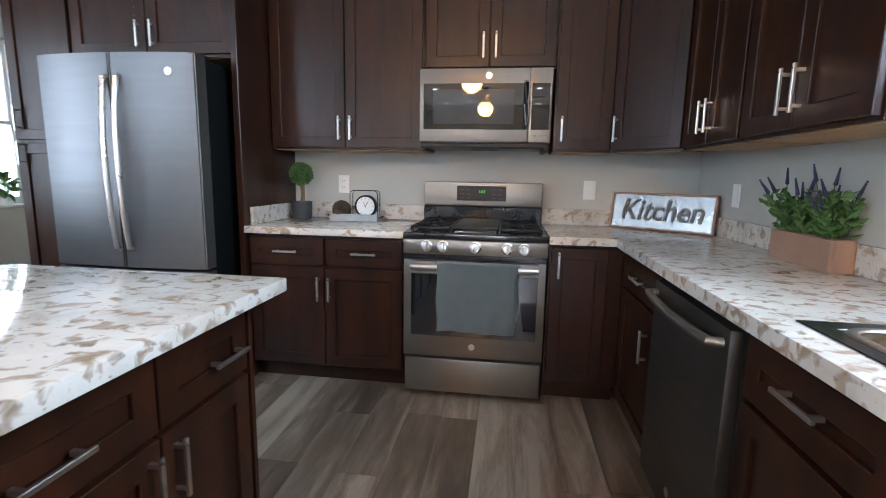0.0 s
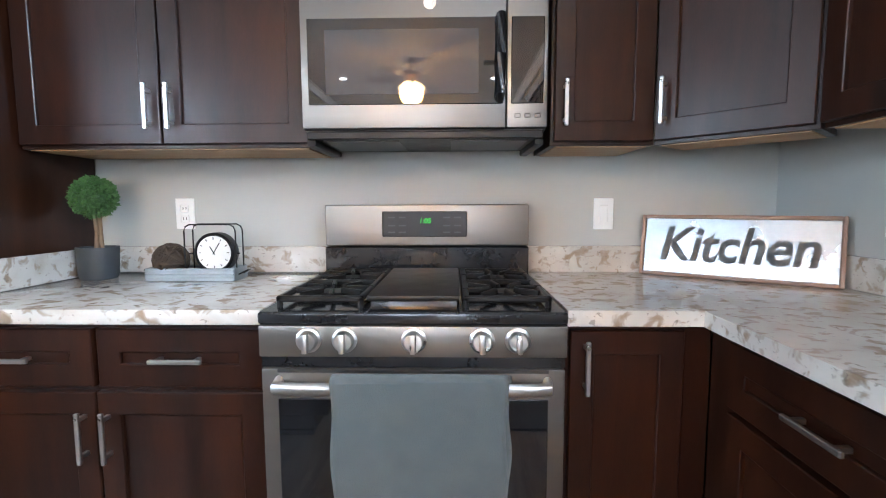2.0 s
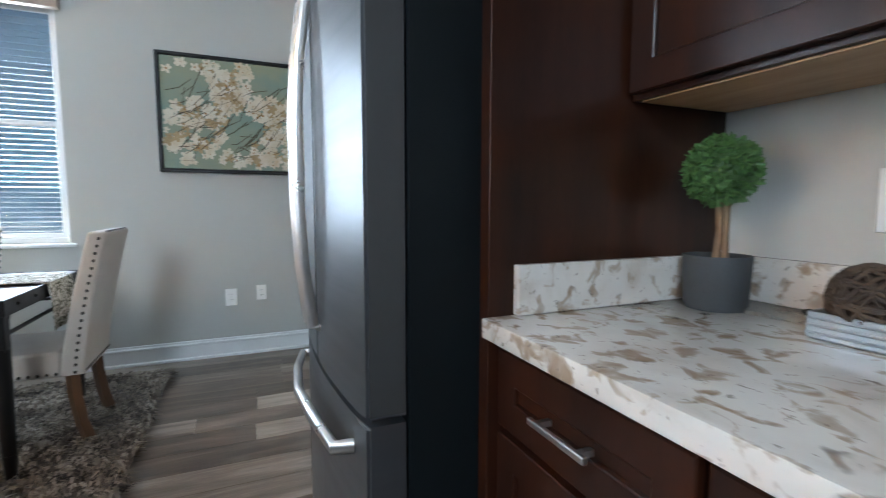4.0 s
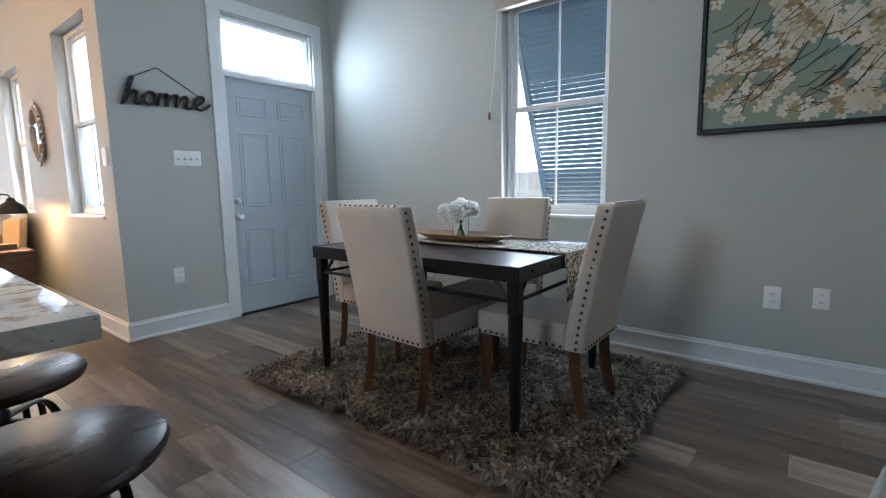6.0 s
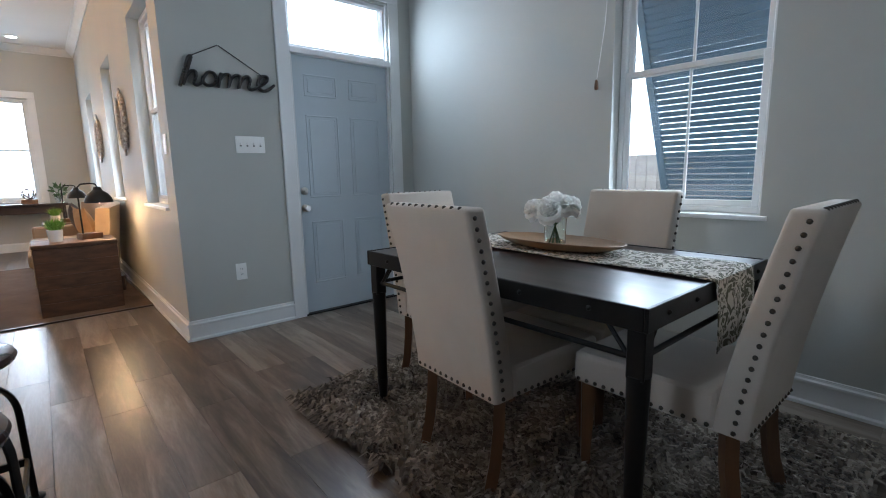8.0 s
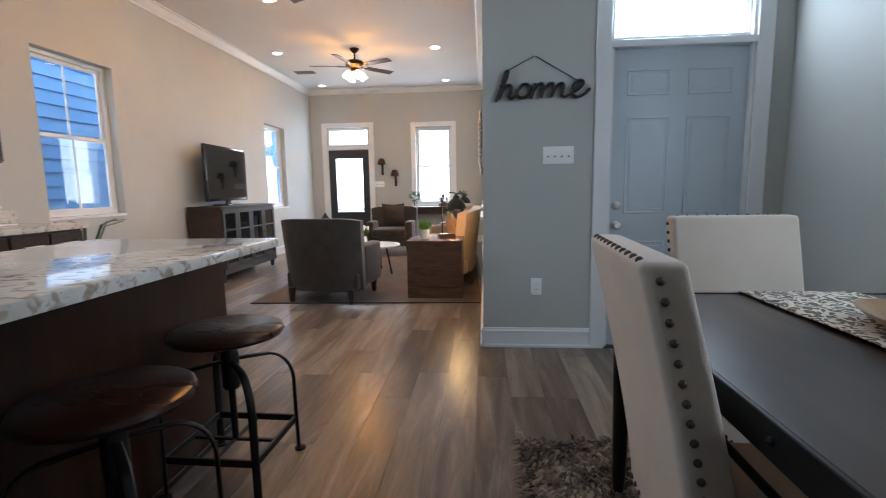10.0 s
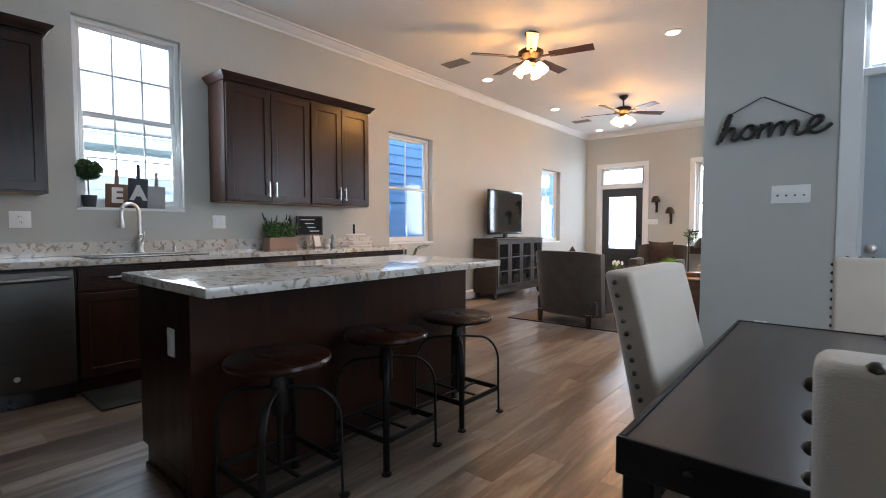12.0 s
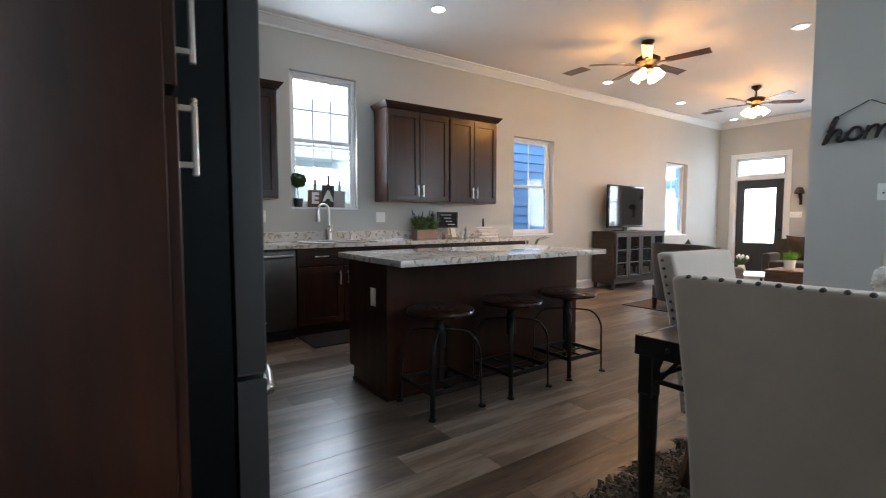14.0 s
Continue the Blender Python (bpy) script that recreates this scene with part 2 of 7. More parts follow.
def bm_ball(center, rx, ry=None, rz=None, seg=16, bm=None):
    b = bmesh.new()
    bmesh.ops.create_uvsphere(b, u_segments=seg, v_segments=max(6, seg // 2), radius=1.0, matrix=Matrix.LocRotScale(center, None, (rx, ry or rx, rz or rx)))
    if bm is None:
        return b
    return join(bm, b)


def mesh_of(name, bm, material, smooth=True):
    bmesh.ops.recalc_face_normals(bm, faces=bm.faces[:])
    me = bpy.data.meshes.new(name)
    bm.to_mesh(me)
    bm.free()
    me.materials.append(material)
    if smooth:
        me.shade_smooth()
        me.set_sharp_from_angle(angle=radians(35))
    return me


def part(name, bm, material, parent, label=""):
    ob = new(name, mesh_of(name, bm, material))
    ob.parent = parent
    return tagged(ob, label)


def thing(name, m, label, category, group="", kind=""):
    ob = new(name)
    ob.empty_display_size = 0.1
    ob.matrix_basis = m
    return tagged(ob, label, category, group, kind)


def solid(name, bm, material, label="", category="", group="", kind="", m=None):
    ob = new(name, mesh_of(name, bm, material))
    if m is not None:
        ob.matrix_basis = m
    return tagged(ob, label, category, group, kind)


def bm_text(words, size, depth, m, shear=0.0, bold=0.0):
    cu = bpy.data.curves.new("words", "FONT")
    cu.body, cu.size, cu.extrude, cu.align_x, cu.align_y, cu.shear, cu.offset = words, size, depth, "CENTER", "CENTER", shear, bold
    ob = bpy.data.objects.new("words", cu)
    me = bpy.data.meshes.new_from_object(ob)
    b = bmesh.new()
    b.from_mesh(me)
    b.transform(m)
    bpy.data.objects.remove(ob)
    bpy.data.meshes.remove(me)
    bpy.data.curves.remove(cu)
    return b


# ---- structure ----
def wall(name, axis, at, thick, a0, a1, z0, z1, holes, material=WALL):
    """A wall in the plane axis = at, thick towards the outside, with holes (a0, a1, z0, z1) through it."""
    aa = sorted({a0, a1, *[v for h in holes for v in h[:2]]})
    zz = sorted({z0, z1, *[v for h in holes for v in h[2:]]})
    full = lambda i, k: 0 <= i < len(aa) - 1 and 0 <= k < len(zz) - 1 and not any(h[0] <= (aa[i] + aa[i + 1]) / 2 <= h[1] and h[2] <= (zz[k] + zz[k + 1]) / 2 <= h[3] for h in holes)
    b = bmesh.new()
    P = lambda a, d, z: b.verts.new((at + d, a, z) if axis == "x" else (a, at + d, z))
    for i in range(len(aa) - 1):
        for k in range(len(zz) - 1):
            if not full(i, k):
                continue
            l_, r_, lo, hi = aa[i], aa[i + 1], zz[k], zz[k + 1]
            for d in (0, thick):
                b.faces.new((P(l_, d, lo), P(r_, d, lo), P(r_, d, hi), P(l_, d, hi)))
            for di, dk, c in ((-1, 0, ((l_, lo), (l_, hi))), (1, 0, ((r_, lo), (r_, hi))), (0, -1, ((l_, lo), (r_, lo))), (0, 1, ((l_, hi), (r_, hi)))):
                if not full(i + di, k + dk):
                    (p, q), (s, t) = c
                    b.faces.new((P(p, 0, q), P(s, 0, t), P(s, thick, t), P(p, thick, q)))
    bmesh.ops.remove_doubles(b, verts=b.verts[:], dist=1e-5)
    return solid(name, b, material, kind="structure")


W3 = (0.748, 1.51, 1.288, 2.735)
W2 = (-2.58, -1.727, 0.935, 2.365)
W4 = (-6.62, -5.82, 0.85, 2.275)
W1 = (0.645, 1.45, 0.88, 2.44)
W5 = (3.55, 4.39, 0.88, 2.35)
DOOR = (-3.90, -3.005)
WA, WB, WC = (-2.44, -1.59, 0.918, 2.385), (-4.52, -3.71, 0.915, 2.36), (-6.75, -5.95, 0.90, 2.30)
FD = (0.24, 1.16)
FW = (-1.5, -0.75, 0.80, 2.42)
T = 0.16
wall("wall_east", "x", EAST, T, SOUTH - T, NORTH + T, 0, CEIL, [W3, W2, W4])
wall("wall_north", "y", NORTH, T, ALC_X, EAST, 0, CEIL, [])
wall("wall_alcove_east", "x", ALC_X, 0.1, NORTH + T, ALC_N, 0, CEIL, [])
wall("wall_alcove_north", "y", ALC_N, T, WEST - T, ALC_X + 0.1, 0, CEIL, [])
wall("wall_west", "x", WEST, -T, HOME - T, ALC_N, 0, CEIL, [W1, W5])
wall("wall_home", "y", HOME, -T, WEST, LIV, 0, CEIL, [(*DOOR, 0.0, 2.04), (*DOOR, 2.07, 2.52)])
wall("wall_living_west", "x", LIV, -T, SOUTH - T, HOME - T, 0, CEIL, [WA, WB, WC])
wall("wall_south", "y", SOUTH, -T, LIV, EAST, 0, CEIL, [(*FD, 0.0, 1.98), (0.27, 1.13, 2.07, 2.42), FW])
b = bm_box(WEST - T, EAST + T, HOME - T, ALC_N + T, CEIL, CEIL + 0.12)
bm_box(LIV - T, EAST + T, SOUTH - T, HOME - T, CEIL, CEIL + 0.12, 0, 1, b)
solid("ceiling", b, CEILING, kind="structure")
solid("subfloor", bm_box(WEST - T, EAST + T, SOUTH - T, ALC_N + T, -0.15, -0.006), SUBFLOOR, kind="structure")


def molding(name, axis, at, out, a0, a1, profile, material=TRIM):
    """Trim along a wall; the profile is (distance from the wall, height)."""
    b = bmesh.new()
    ends = []
    for a in (a0, a1):
        ends.append([b.verts.new((at + out * d, a, z) if axis == "x" else (a, at + out * d, z)) for d, z in profile])
    k = len(profile)
    for i in range(k):
        b.faces.new((ends[0][i], ends[0][(i + 1) % k], ends[1][(i + 1) % k], ends[1][i]))
    b.faces.new(ends[0])
    b.faces.new(ends[1][::-1])
    return solid(name, b, material, kind="structure")


BASE = [(0.001, 0.001), (0.024, 0.001), (0.024, 0.016), (0.014, 0.024), (0.014, 0.106), (0.020, 0.110), (0.020, 0.121), (0.010, 0.127), (0.008, 0.140), (0.001, 0.142)]
CROWN = [(0.001, CEIL - 0.105), (0.012, CEIL - 0.105), (0.016, CEIL - 0.085), (0.045, CEIL - 0.06), (0.075, CEIL - 0.022), (0.095, CEIL - 0.016), (0.095, CEIL - 0.001), (0.001, CEIL - 0.001)]
for nm, ax, at, out, a0, a1 in (
    ("baseboard", "x", EAST, -1, SOUTH + 0.02, -1.45), ("baseboard", "x", WEST, 1, HOME + 0.02, ALC_N), ("baseboard", "y", HOME, 1, DOOR[1] + 0.09, LIV),
    ("baseboard", "x", LIV, 1, SOUTH + 0.02, HOME + 0.016), ("baseboard", "y", SOUTH, 1, LIV, FD[0] - 0.11), ("baseboard", "y", SOUTH, 1, FD[1] + 0.11, EAST)):
    molding(nm, ax, at, out, a0, a1, BASE)
for ax, at, out, a0, a1 in (("x", EAST, -1, SOUTH, NORTH), ("x", LIV, 1, SOUTH, HOME), ("y", SOUTH, 1, LIV, EAST), ("y", NORTH, -1, -1.1, EAST)):
    molding("crown_molding", ax, at, out, a0, a1, CROWN)


def window(name, m, w, h, cols=2, rows_=(2, 2), label="", casing=0.0, sill=0.02, depth=0.085, nose=0.022):
    """A white double-hung window: x along the wall, -y to the room, z up from the opening's foot."""
    root = thing(name, m, label, "window", kind="structure")
    fr, y0, y1 = 0.035, depth, depth + 0.06
    b = bmesh.new()
    bm_box(0, fr, y0, y1, 0, h, 0.004, 1, b), bm_box(w - fr, w, y0, y1, 0, h, 0.004, 1, b)
    bm_box(fr, w - fr, y0, y1, h - fr, h, 0.004, 1, b), bm_box(fr, w - fr, y0, y1, 0, fr, 0.004, 1, b)
    part("window_frame", b, TRIM, root)
    mid, s = h * 0.5, 0.032
    for nm, z0, z1, ya, n_r in (("upper_sash", mid - 0.015, h - fr, y0 + 0.032, rows_[1]), ("lower_sash", fr, mid + 0.02, y0 + 0.004, rows_[0])):
        b = bmesh.new()
        xa, xb, yb = fr, w - fr, ya + 0.024
        bm_box(xa, xa + s, ya, yb, z0, z1, 0.003, 1, b), bm_box(xb - s, xb, ya, yb, z0, z1, 0.003, 1, b)
        bm_box(xa + s, xb - s, ya, yb, z0, z0 + s, 0.003, 1, b), bm_box(xa + s, xb - s, ya, yb, z1 - s, z1, 0.003, 1, b)
        sash = part(nm, b, TRIM, root)
        for k in range(1, cols):
            x = xa + s + (xb - xa - 2 * s) * k / cols
            part("muntin", bm_box(x - 0.007, x + 0.007, ya + 0.004, yb - 0.004, z0 + s, z1 - s, 0.002, 1), TRIM, sash)
        for k in range(1, n_r):
            z = z0 + s + (z1 - z0 - 2 * s) * k / n_r
            part("muntin", bm_box(xa + s, xb - s, ya + 0.006, yb - 0.006, z - 0.007, z + 0.007, 0.002, 1), TRIM, sash)
        g = part("pane", bm_box(xa + s, xb - s, ya + 0.010, ya + 0.014, z0 + s, z1 - s), GLASS, sash)
        g.visible_shadow = False
    if sill:
        part("window_sill", bm_box(-sill, w + sill, -nose, depth, -0.024, -0.001, 0.004, 2), TRIM, root)
    if casing:
        c, b = casing, bmesh.new()
        bm_box(-c, 0, -0.02, -0.001, -c, h, 0.004, 1, b), bm_box(w, w + c, -0.02, -0.001, -c, h, 0.004, 1, b)
        bm_box(-c, w + c, -0.022, -0.001, h, h + c, 0.004, 1, b), bm_box(0, w, -0.022, -0.001, -c, -0.025, 0.004, 1, b)
        part("casing", b, TRIM, root)
    return root


R_E, R_W, R_S = -90, 90, 180
window("window_1", pose(EAST, W3[1], W3[2], 0, 0, R_E), W3[1] - W3[0], W3[3] - W3[2], 3, (2, 2), "white double-hung window above the kitchen sink", 0, 0.004, 0.05, 0.006)
window("window_2", pose(EAST, W2[1], W2[2], 0, 0, R_E), W2[1] - W2[0], W2[3] - W2[2], 2, (1, 1), "white double-hung window beside the end of the counter", 0, 0.004, 0.085, 0.006)
window("window_3", pose(EAST, W4[1], W4[2], 0, 0, R_E), W4[1] - W4[0], W4[3] - W4[2], 2, (1, 1), "white double-hung window beyond the television", 0, 0.004, 0.085, 0.006)
window("window_4", pose(WEST, W1[0], W1[2], 0, 0, R_W), W1[1] - W1[0], W1[3] - W1[2], 2, (1, 1), "white double-hung dining window with a shutter outside", 0, 0.03)
window("window_5", pose(WEST, W5[0], W5[2], 0, 0, R_W), W5[1] - W5[0], W5[3] - W5[2], 2, (1, 1), "white double-hung window in the far alcove")
window("window_6", pose(LIV, WA[0], WA[2], 0, 0, R_W), WA[1] - WA[0], WA[3] - WA[2], 2, (1, 1), "deep-set white window near the room's corner")
window("window_7", pose(LIV, WB[0], WB[2], 0, 0, R_W), WB[1] - WB[0], WB[3] - WB[2], 2, (1, 1), "deep-set white window between two mirrors")
window("window_8", pose(LIV, WC[0], WC[2], 0, 0, R_W), WC[1] - WC[0], WC[3] - WC[2], 2, (1, 1), "deep-set white window past the second mirror")
window("window_9", pose(FW[1], SOUTH, FW[2], 0, 0, R_S), FW[1] - FW[0], FW[3] - FW[2], 1, (1, 1), "tall white front window with flat casing", 0.1)


# ---- doors and wall fittings ----
DOORBLUE = mat("pale_blue_door_paint", (0.50, 0.56, 0.61), (0.46, 0.52, 0.57), 0.35, scale=2.5)
DOORDARK = mat("charcoal_door_paint", (0.028, 0.029, 0.031), (0.036, 0.037, 0.039), 0.4, scale=3)
FROST = glass_mat("frosted_glass", (0.95, 0.97, 1.0), 0.25)


def casing(name, m, w, h, c, mids=()):
    """Flat white casing about an opening w wide and h high, with rails across at the heights in mids."""
    b = bmesh.new()
    bm_box(-c, 0, -0.02, -0.001, 0, h, 0.004, 1, b), bm_box(w, w + c, -0.02, -0.001, 0, h, 0.004, 1, b)
    bm_box(-c, w + c, -0.021, -0.001, h, h + c, 0.004, 1, b)
    for z0, z1 in mids:
        bm_box(0, w, -0.018, 0.06, z0, z1, 0.003, 1, b)
    bm_box(0.001, 0.02, 0, 0.12, 0, h - 0.001, 0, 1, b), bm_box(w - 0.02, w - 0.001, 0, 0.12, 0, h - 0.001, 0, 1, b)
    return solid(name, b, TRIM, kind="structure", m=m)


def panel_door(name, m, w, h, label):
    """A six-panel door with raised fields, hinges and two knobs; x along the wall from the knob side, -y to the room."""
    root = thing(name, m, label, "door", kind="structure")
    b = bm_box(0, w, 0.03, 0.072, 0.012, h, 0.002, 1)
    px = [(0.115, w / 2 - 0.055), (w / 2 + 0.055, w - 0.115)]
    pz = [(0.25, 0.755), (0.945, 1.585), (1.725, 1.89)]
    slab = part("door_leaf", b, DOORBLUE, root)
    for x0, x1 in px:
        for z0, z1 in pz:
            b = bmesh.new()
            g = 0.012
            for q in ((x0, x1, z0, z0 + g), (x0, x1, z1 - g, z1), (x0, x0 + g, z0 + g, z1 - g), (x1 - g, x1, z0 + g, z1 - g)):
                bm_box(q[0], q[1], 0.0235, 0.0305, q[2], q[3], 0.003, 1, b)
            bm_box(x0 + 0.03, x1 - 0.03, 0.0265, 0.0305, z0 + 0.03, z1 - 0.03, 0.0035, 1, b)
            part("panel", b, DOORBLUE, slab)
    for z in (0.865, 1.0):
        b = bm_lathe([(0.03, 0), (0.03, 0.006), (0.012, 0.012), (0.012, 0.03), (0.026, 0.038), (0.028, 0.05), (0.018, 0.06)] if z < 0.9 else [(0.03, 0), (0.03, 0.012), (0.02, 0.018), (0.008, 0.02), (0.008, 0.03)], 20)
        b.transform(pose(0.065, 0.03, z, 90))
        part("door_knob" if z < 0.9 else "deadbolt", b, CHROME, root, "satin nickel knob" if z < 0.9 else "satin nickel deadbolt")
    for z in (0.22, 1.0, 1.82):
        part("hinge", bm_cyl((w + 0.004, 0.018, z - 0.05), (w + 0.004, 0.018, z + 0.05), 0.008, seg=10), CHROME, root)
    part("threshold", bm_box(0, w, -0.01, 0.1, 0.0, 0.011), IRON, root)
    return root


NUMBERGREY = mat("grey_vinyl_number", (0.30, 0.31, 0.32), (0.26, 0.27, 0.28), 0.5, scale=8)


def transom(name, m, w, h, label, number=""):
    root = thing(name, m, label, "window", kind="structure")
    b = bmesh.new()
    f = 0.03
    bm_box(0, f, 0.03, 0.09, 0, h, 0.003, 1, b), bm_box(w - f, w, 0.03, 0.09, 0, h, 0.003, 1, b)
    bm_box(f, w - f, 0.03, 0.09, 0, f, 0.003, 1, b), bm_box(f, w - f, 0.03, 0.09, h - f, h, 0.003, 1, b)
    part("window_frame", b, TRIM, root)
    g = part("pane", bm_box(f, w - f, 0.055, 0.059, f, h - f), GLASS, root)
    g.visible_shadow = False
    if number:
        b = bm_text(number, 0.2, 0.001, Matrix.Translation((w / 2, 0.064, h / 2)) @ pose(0, 0, 0, 90, 0, 180), 0, 0.0)
        part("house_number", b, NUMBERGREY, root, "grey house number on the glass")
    return root


panel_door("door_1", pose(DOOR[1], HOME, 0, 0, 0, 180), DOOR[1] - DOOR[0], 2.02, "pale blue six-panel entry door, closed")
casing("door_trim_1", pose(DOOR[1], HOME, 0, 0, 0, 180), DOOR[1] - DOOR[0], 2.54, 0.1, [(2.024, 2.07)])
transom("transom_1", pose(DOOR[1], HOME, 2.07, 0, 0, 180), DOOR[1] - DOOR[0], 0.45, "clear white-framed transom above the blue door")
casing("door_trim_2", pose(FD[1], SOUTH, 0, 0, 0, 180), FD[1] - FD[0], 2.44, 0.1, [(1.985, 2.07)])
transom("transom_2", pose(FD[1] - 0.02, SOUTH, 2.07, 0, 0, 180), FD[1] - FD[0] - 0.04, 0.35, "white-framed transom with the house number", "2753")

fd = thing("door_2", pose(FD[1], SOUTH, 0, 0, 0, 180), "charcoal front door with a tall frosted glass pane", "door", kind="structure")
fw_ = FD[1] - FD[0]
b = bmesh.new()
for q in ((0.02, 0.17, 0.012, 1.975), (fw_ - 0.17, fw_ - 0.02, 0.012, 1.975), (0.17, fw_ - 0.17, 1.8, 1.975), (0.17, fw_ - 0.17, 0.012, 0.66)):
    bm_box(q[0], q[1], 0.03, 0.072, q[2], q[3], 0.002, 1, b)
part("door_leaf", b, DOORDARK, fd)
g = part("pane", bm_box(0.17, fw_ - 0.17, 0.045, 0.051, 0.66, 1.8), FROST, fd, "frosted leaded pane")
g.visible_shadow = False
b = bmesh.new()
for x in (0.22, fw_ - 0.22):
    bm_box(x - 0.004, x + 0.004, 0.042, 0.044, 0.66, 1.8, 0, 1, b)
for z in (0.72, 1.74):
    bm_box(0.17, fw_ - 0.17, 0.042, 0.044, z - 0.004, z + 0.004, 0, 1, b)
part("leading", b, DARKSLOT, fd)
b = bm_lathe([(0.028, 0), (0.028, 0.006), (0.012, 0.012), (0.012, 0.03), (0.026, 0.038), (0.026, 0.052), (0.016, 0.06)], 18)
b.transform(pose(fw_ - 0.075, 0.03, 0.95, 90))
part("door_knob", b, IRON, fd)
for z0, z1 in ((0.2, 0.56),):
    for x0, x1 in ((0.2, fw_ / 2 - 0.04), (fw_ / 2 + 0.04, fw_ - 0.2)):
        part("panel", bm_box(x0, x1, 0.024, 0.0305, z0, z1, 0.004, 1), DOORDARK, fd)


def wall_plate(name, m, w, h, kind, label, category):
    """A plate in the xz plane facing -y: toggles, rockers or outlets."""
    root = thing(name, m, label, category)
    part("plate", bm_box(-w / 2, w / 2, -0.007, -0.001, -h / 2, h / 2, 0.003, 2), PLATE, root)
    n = max(1, round(w / 0.052)) if kind != "outlet" else 1
    for k in range(n):
        x = (k - (n - 1) / 2) * 0.046
        if kind == "toggle":
            part("toggle", bm_box(x - 0.005, x + 0.005, -0.018, -0.006, -0.004, 0.014, 0.002, 1), PLATE, root)
            part("slot", bm_box(x - 0.006, x + 0.006, -0.0074, -0.0068, -0.013, -0.0045), DARKSLOT, root)
        elif kind == "rocker":
            part("rocker", bm_box(x - 0.016, x + 0.016, -0.010, -0.006, -0.033, 0.033, 0.002, 1), PLATE, root)
        else:
            for z in (-0.02, 0.02):
                sock = part("socket", bm_box(x - 0.016, x + 0.016, -0.0095, -0.006, z - 0.015, z + 0.015, 0.005, 2), PLATE, root)
                for dx in (-0.006, 0.006):
                    part("slot", bm_box(x + dx - 0.0012, x + dx + 0.0012, -0.0102, -0.0094, z - 0.004, z + 0.006), DARKSLOT, sock)
    return root


wall_plate("light_switch", pose(-2.674, HOME, 1.345, 0, 0, 180), 0.205, 0.117, "toggle", "white four-gang toggle switch plate on the grey wall", "light switch")
wall_plate("wall_outlet", pose(-2.535, HOME, 0.44, 0, 0, 180), 0.075, 0.12, "outlet", "white duplex outlet low on the grey wall", "outlet", )
wall_plate("wall_outlet", pose(WEST, 2.40, 0.446, 0, 0, 90), 0.08, 0.127, "outlet", "wide white outlet plate below the painting", "outlet")
wall_plate("wall_outlet", pose(WEST, 2.612, 0.468, 0, 0, 90), 0.07, 0.113, "outlet", "white duplex outlet below the painting", "outlet")
wall_plate("wall_outlet", pose(WEST, -0.09, 0.36, 0, 0, 90), 0.075, 0.12, "outlet", "white duplex outlet behind the dining chair", "outlet")
wall_plate("wall_outlet", pose(-0.775, NORTH, 1.145, 0, 0, 0), 0.075, 0.12, "outlet", "white duplex outlet behind the small clock", "outlet")
wall_plate("wall_outlet", pose(0.855, NORTH, 1.14, 0, 0, 0), 0.075, 0.12, "rocker", "white rocker plate beside the kitchen sign", "outlet")
wall_plate("wall_outlet", pose(EAST, 3.09, 1.14, 0, 0, -90), 0.075, 0.12, "rocker", "white rocker plate near the kitchen corner", "outlet")
wall_plate("wall_outlet", pose(EAST, 1.84, 1.185, 0, 0, -90), 0.12, 0.12, "outlet", "wide white outlet plate above the backsplash", "outlet")
wall_plate("wall_outlet", pose(EAST, 0.45, 1.18, 0, 0, -90), 0.12, 0.12, "rocker", "wide white switch plate beside the sink window", "light switch")
wall_plate("thermostat", pose(LIV, -1.445, 1.345, 0, 0, 90), 0.085, 0.13, "rocker", "small white control beside the corner window", "switch")
wall_plate("light_switch", pose(0.04, SOUTH, 1.25, 0, 0, 180), 0.2, 0.117, "toggle", "white switch plate beside the front door", "light switch")

# ---- kitchen cabinets ----
HANDLE_BAR = {}


def handle(parent, kind, x, y, z, length=0.14):
    """A flat nickel bar pull that stands off a front at y, towards -y."""
    key = (kind, length)
    if key not in HANDLE_BAR:
        b = bmesh.new()
        h_ = length / 2
        if kind == "h":
            bm_box(-h_, h_, -0.034, -0.024, -0.006, 0.006, 0.002, 1, b)
            for s in (-1, 1):
                bm_box(s * h_ * 0.72 - 0.005, s * h_ * 0.72 + 0.005, -0.025, 0.0, -0.005, 0.005, 0, 1, b)
        else:
            bm_box(-0.006, 0.006, -0.034, -0.024, -h_, h_, 0.002, 1, b)
            for s in (-1, 1):
                bm_box(-0.005, 0.005, -0.025, 0.0, s * h_ * 0.72 - 0.005, s * h_ * 0.72 + 0.005, 0, 1, b)
        HANDLE_BAR[key] = mesh_of("handle", b, CHROME)
    ob = new("handle", HANDLE_BAR[key])
    ob.location, ob.parent = (x, y, z), parent
    return ob


def shaker_rail(z0, z1):
    return 0.04 if z1 - z0 < 0.13 else 0.062


def shaker(x0, x1, z0, z1, y, t=0.021):
    """The mitred frame of a shaker front, one closed ring."""
    b = bmesh.new()
    r, e = shaker_rail(z0, z1), 0.0025
    loops = []
    for o, yy in ((0, y + t), (0, y + e), (e, y), (r - e, y), (r, y + e), (r, y + t)):
        loops.append([b.verts.new(p) for p in ((x0 + o, yy, z0 + o), (x1 - o, yy, z0 + o), (x1 - o, yy, z1 - o), (x0 + o, yy, z1 - o))])
    for p, q in zip(loops, loops[1:] + loops[:1]):
        for k in range(4):
            b.faces.new((p[k], p[(k + 1) % 4], q[(k + 1) % 4], q[k]))
    return b


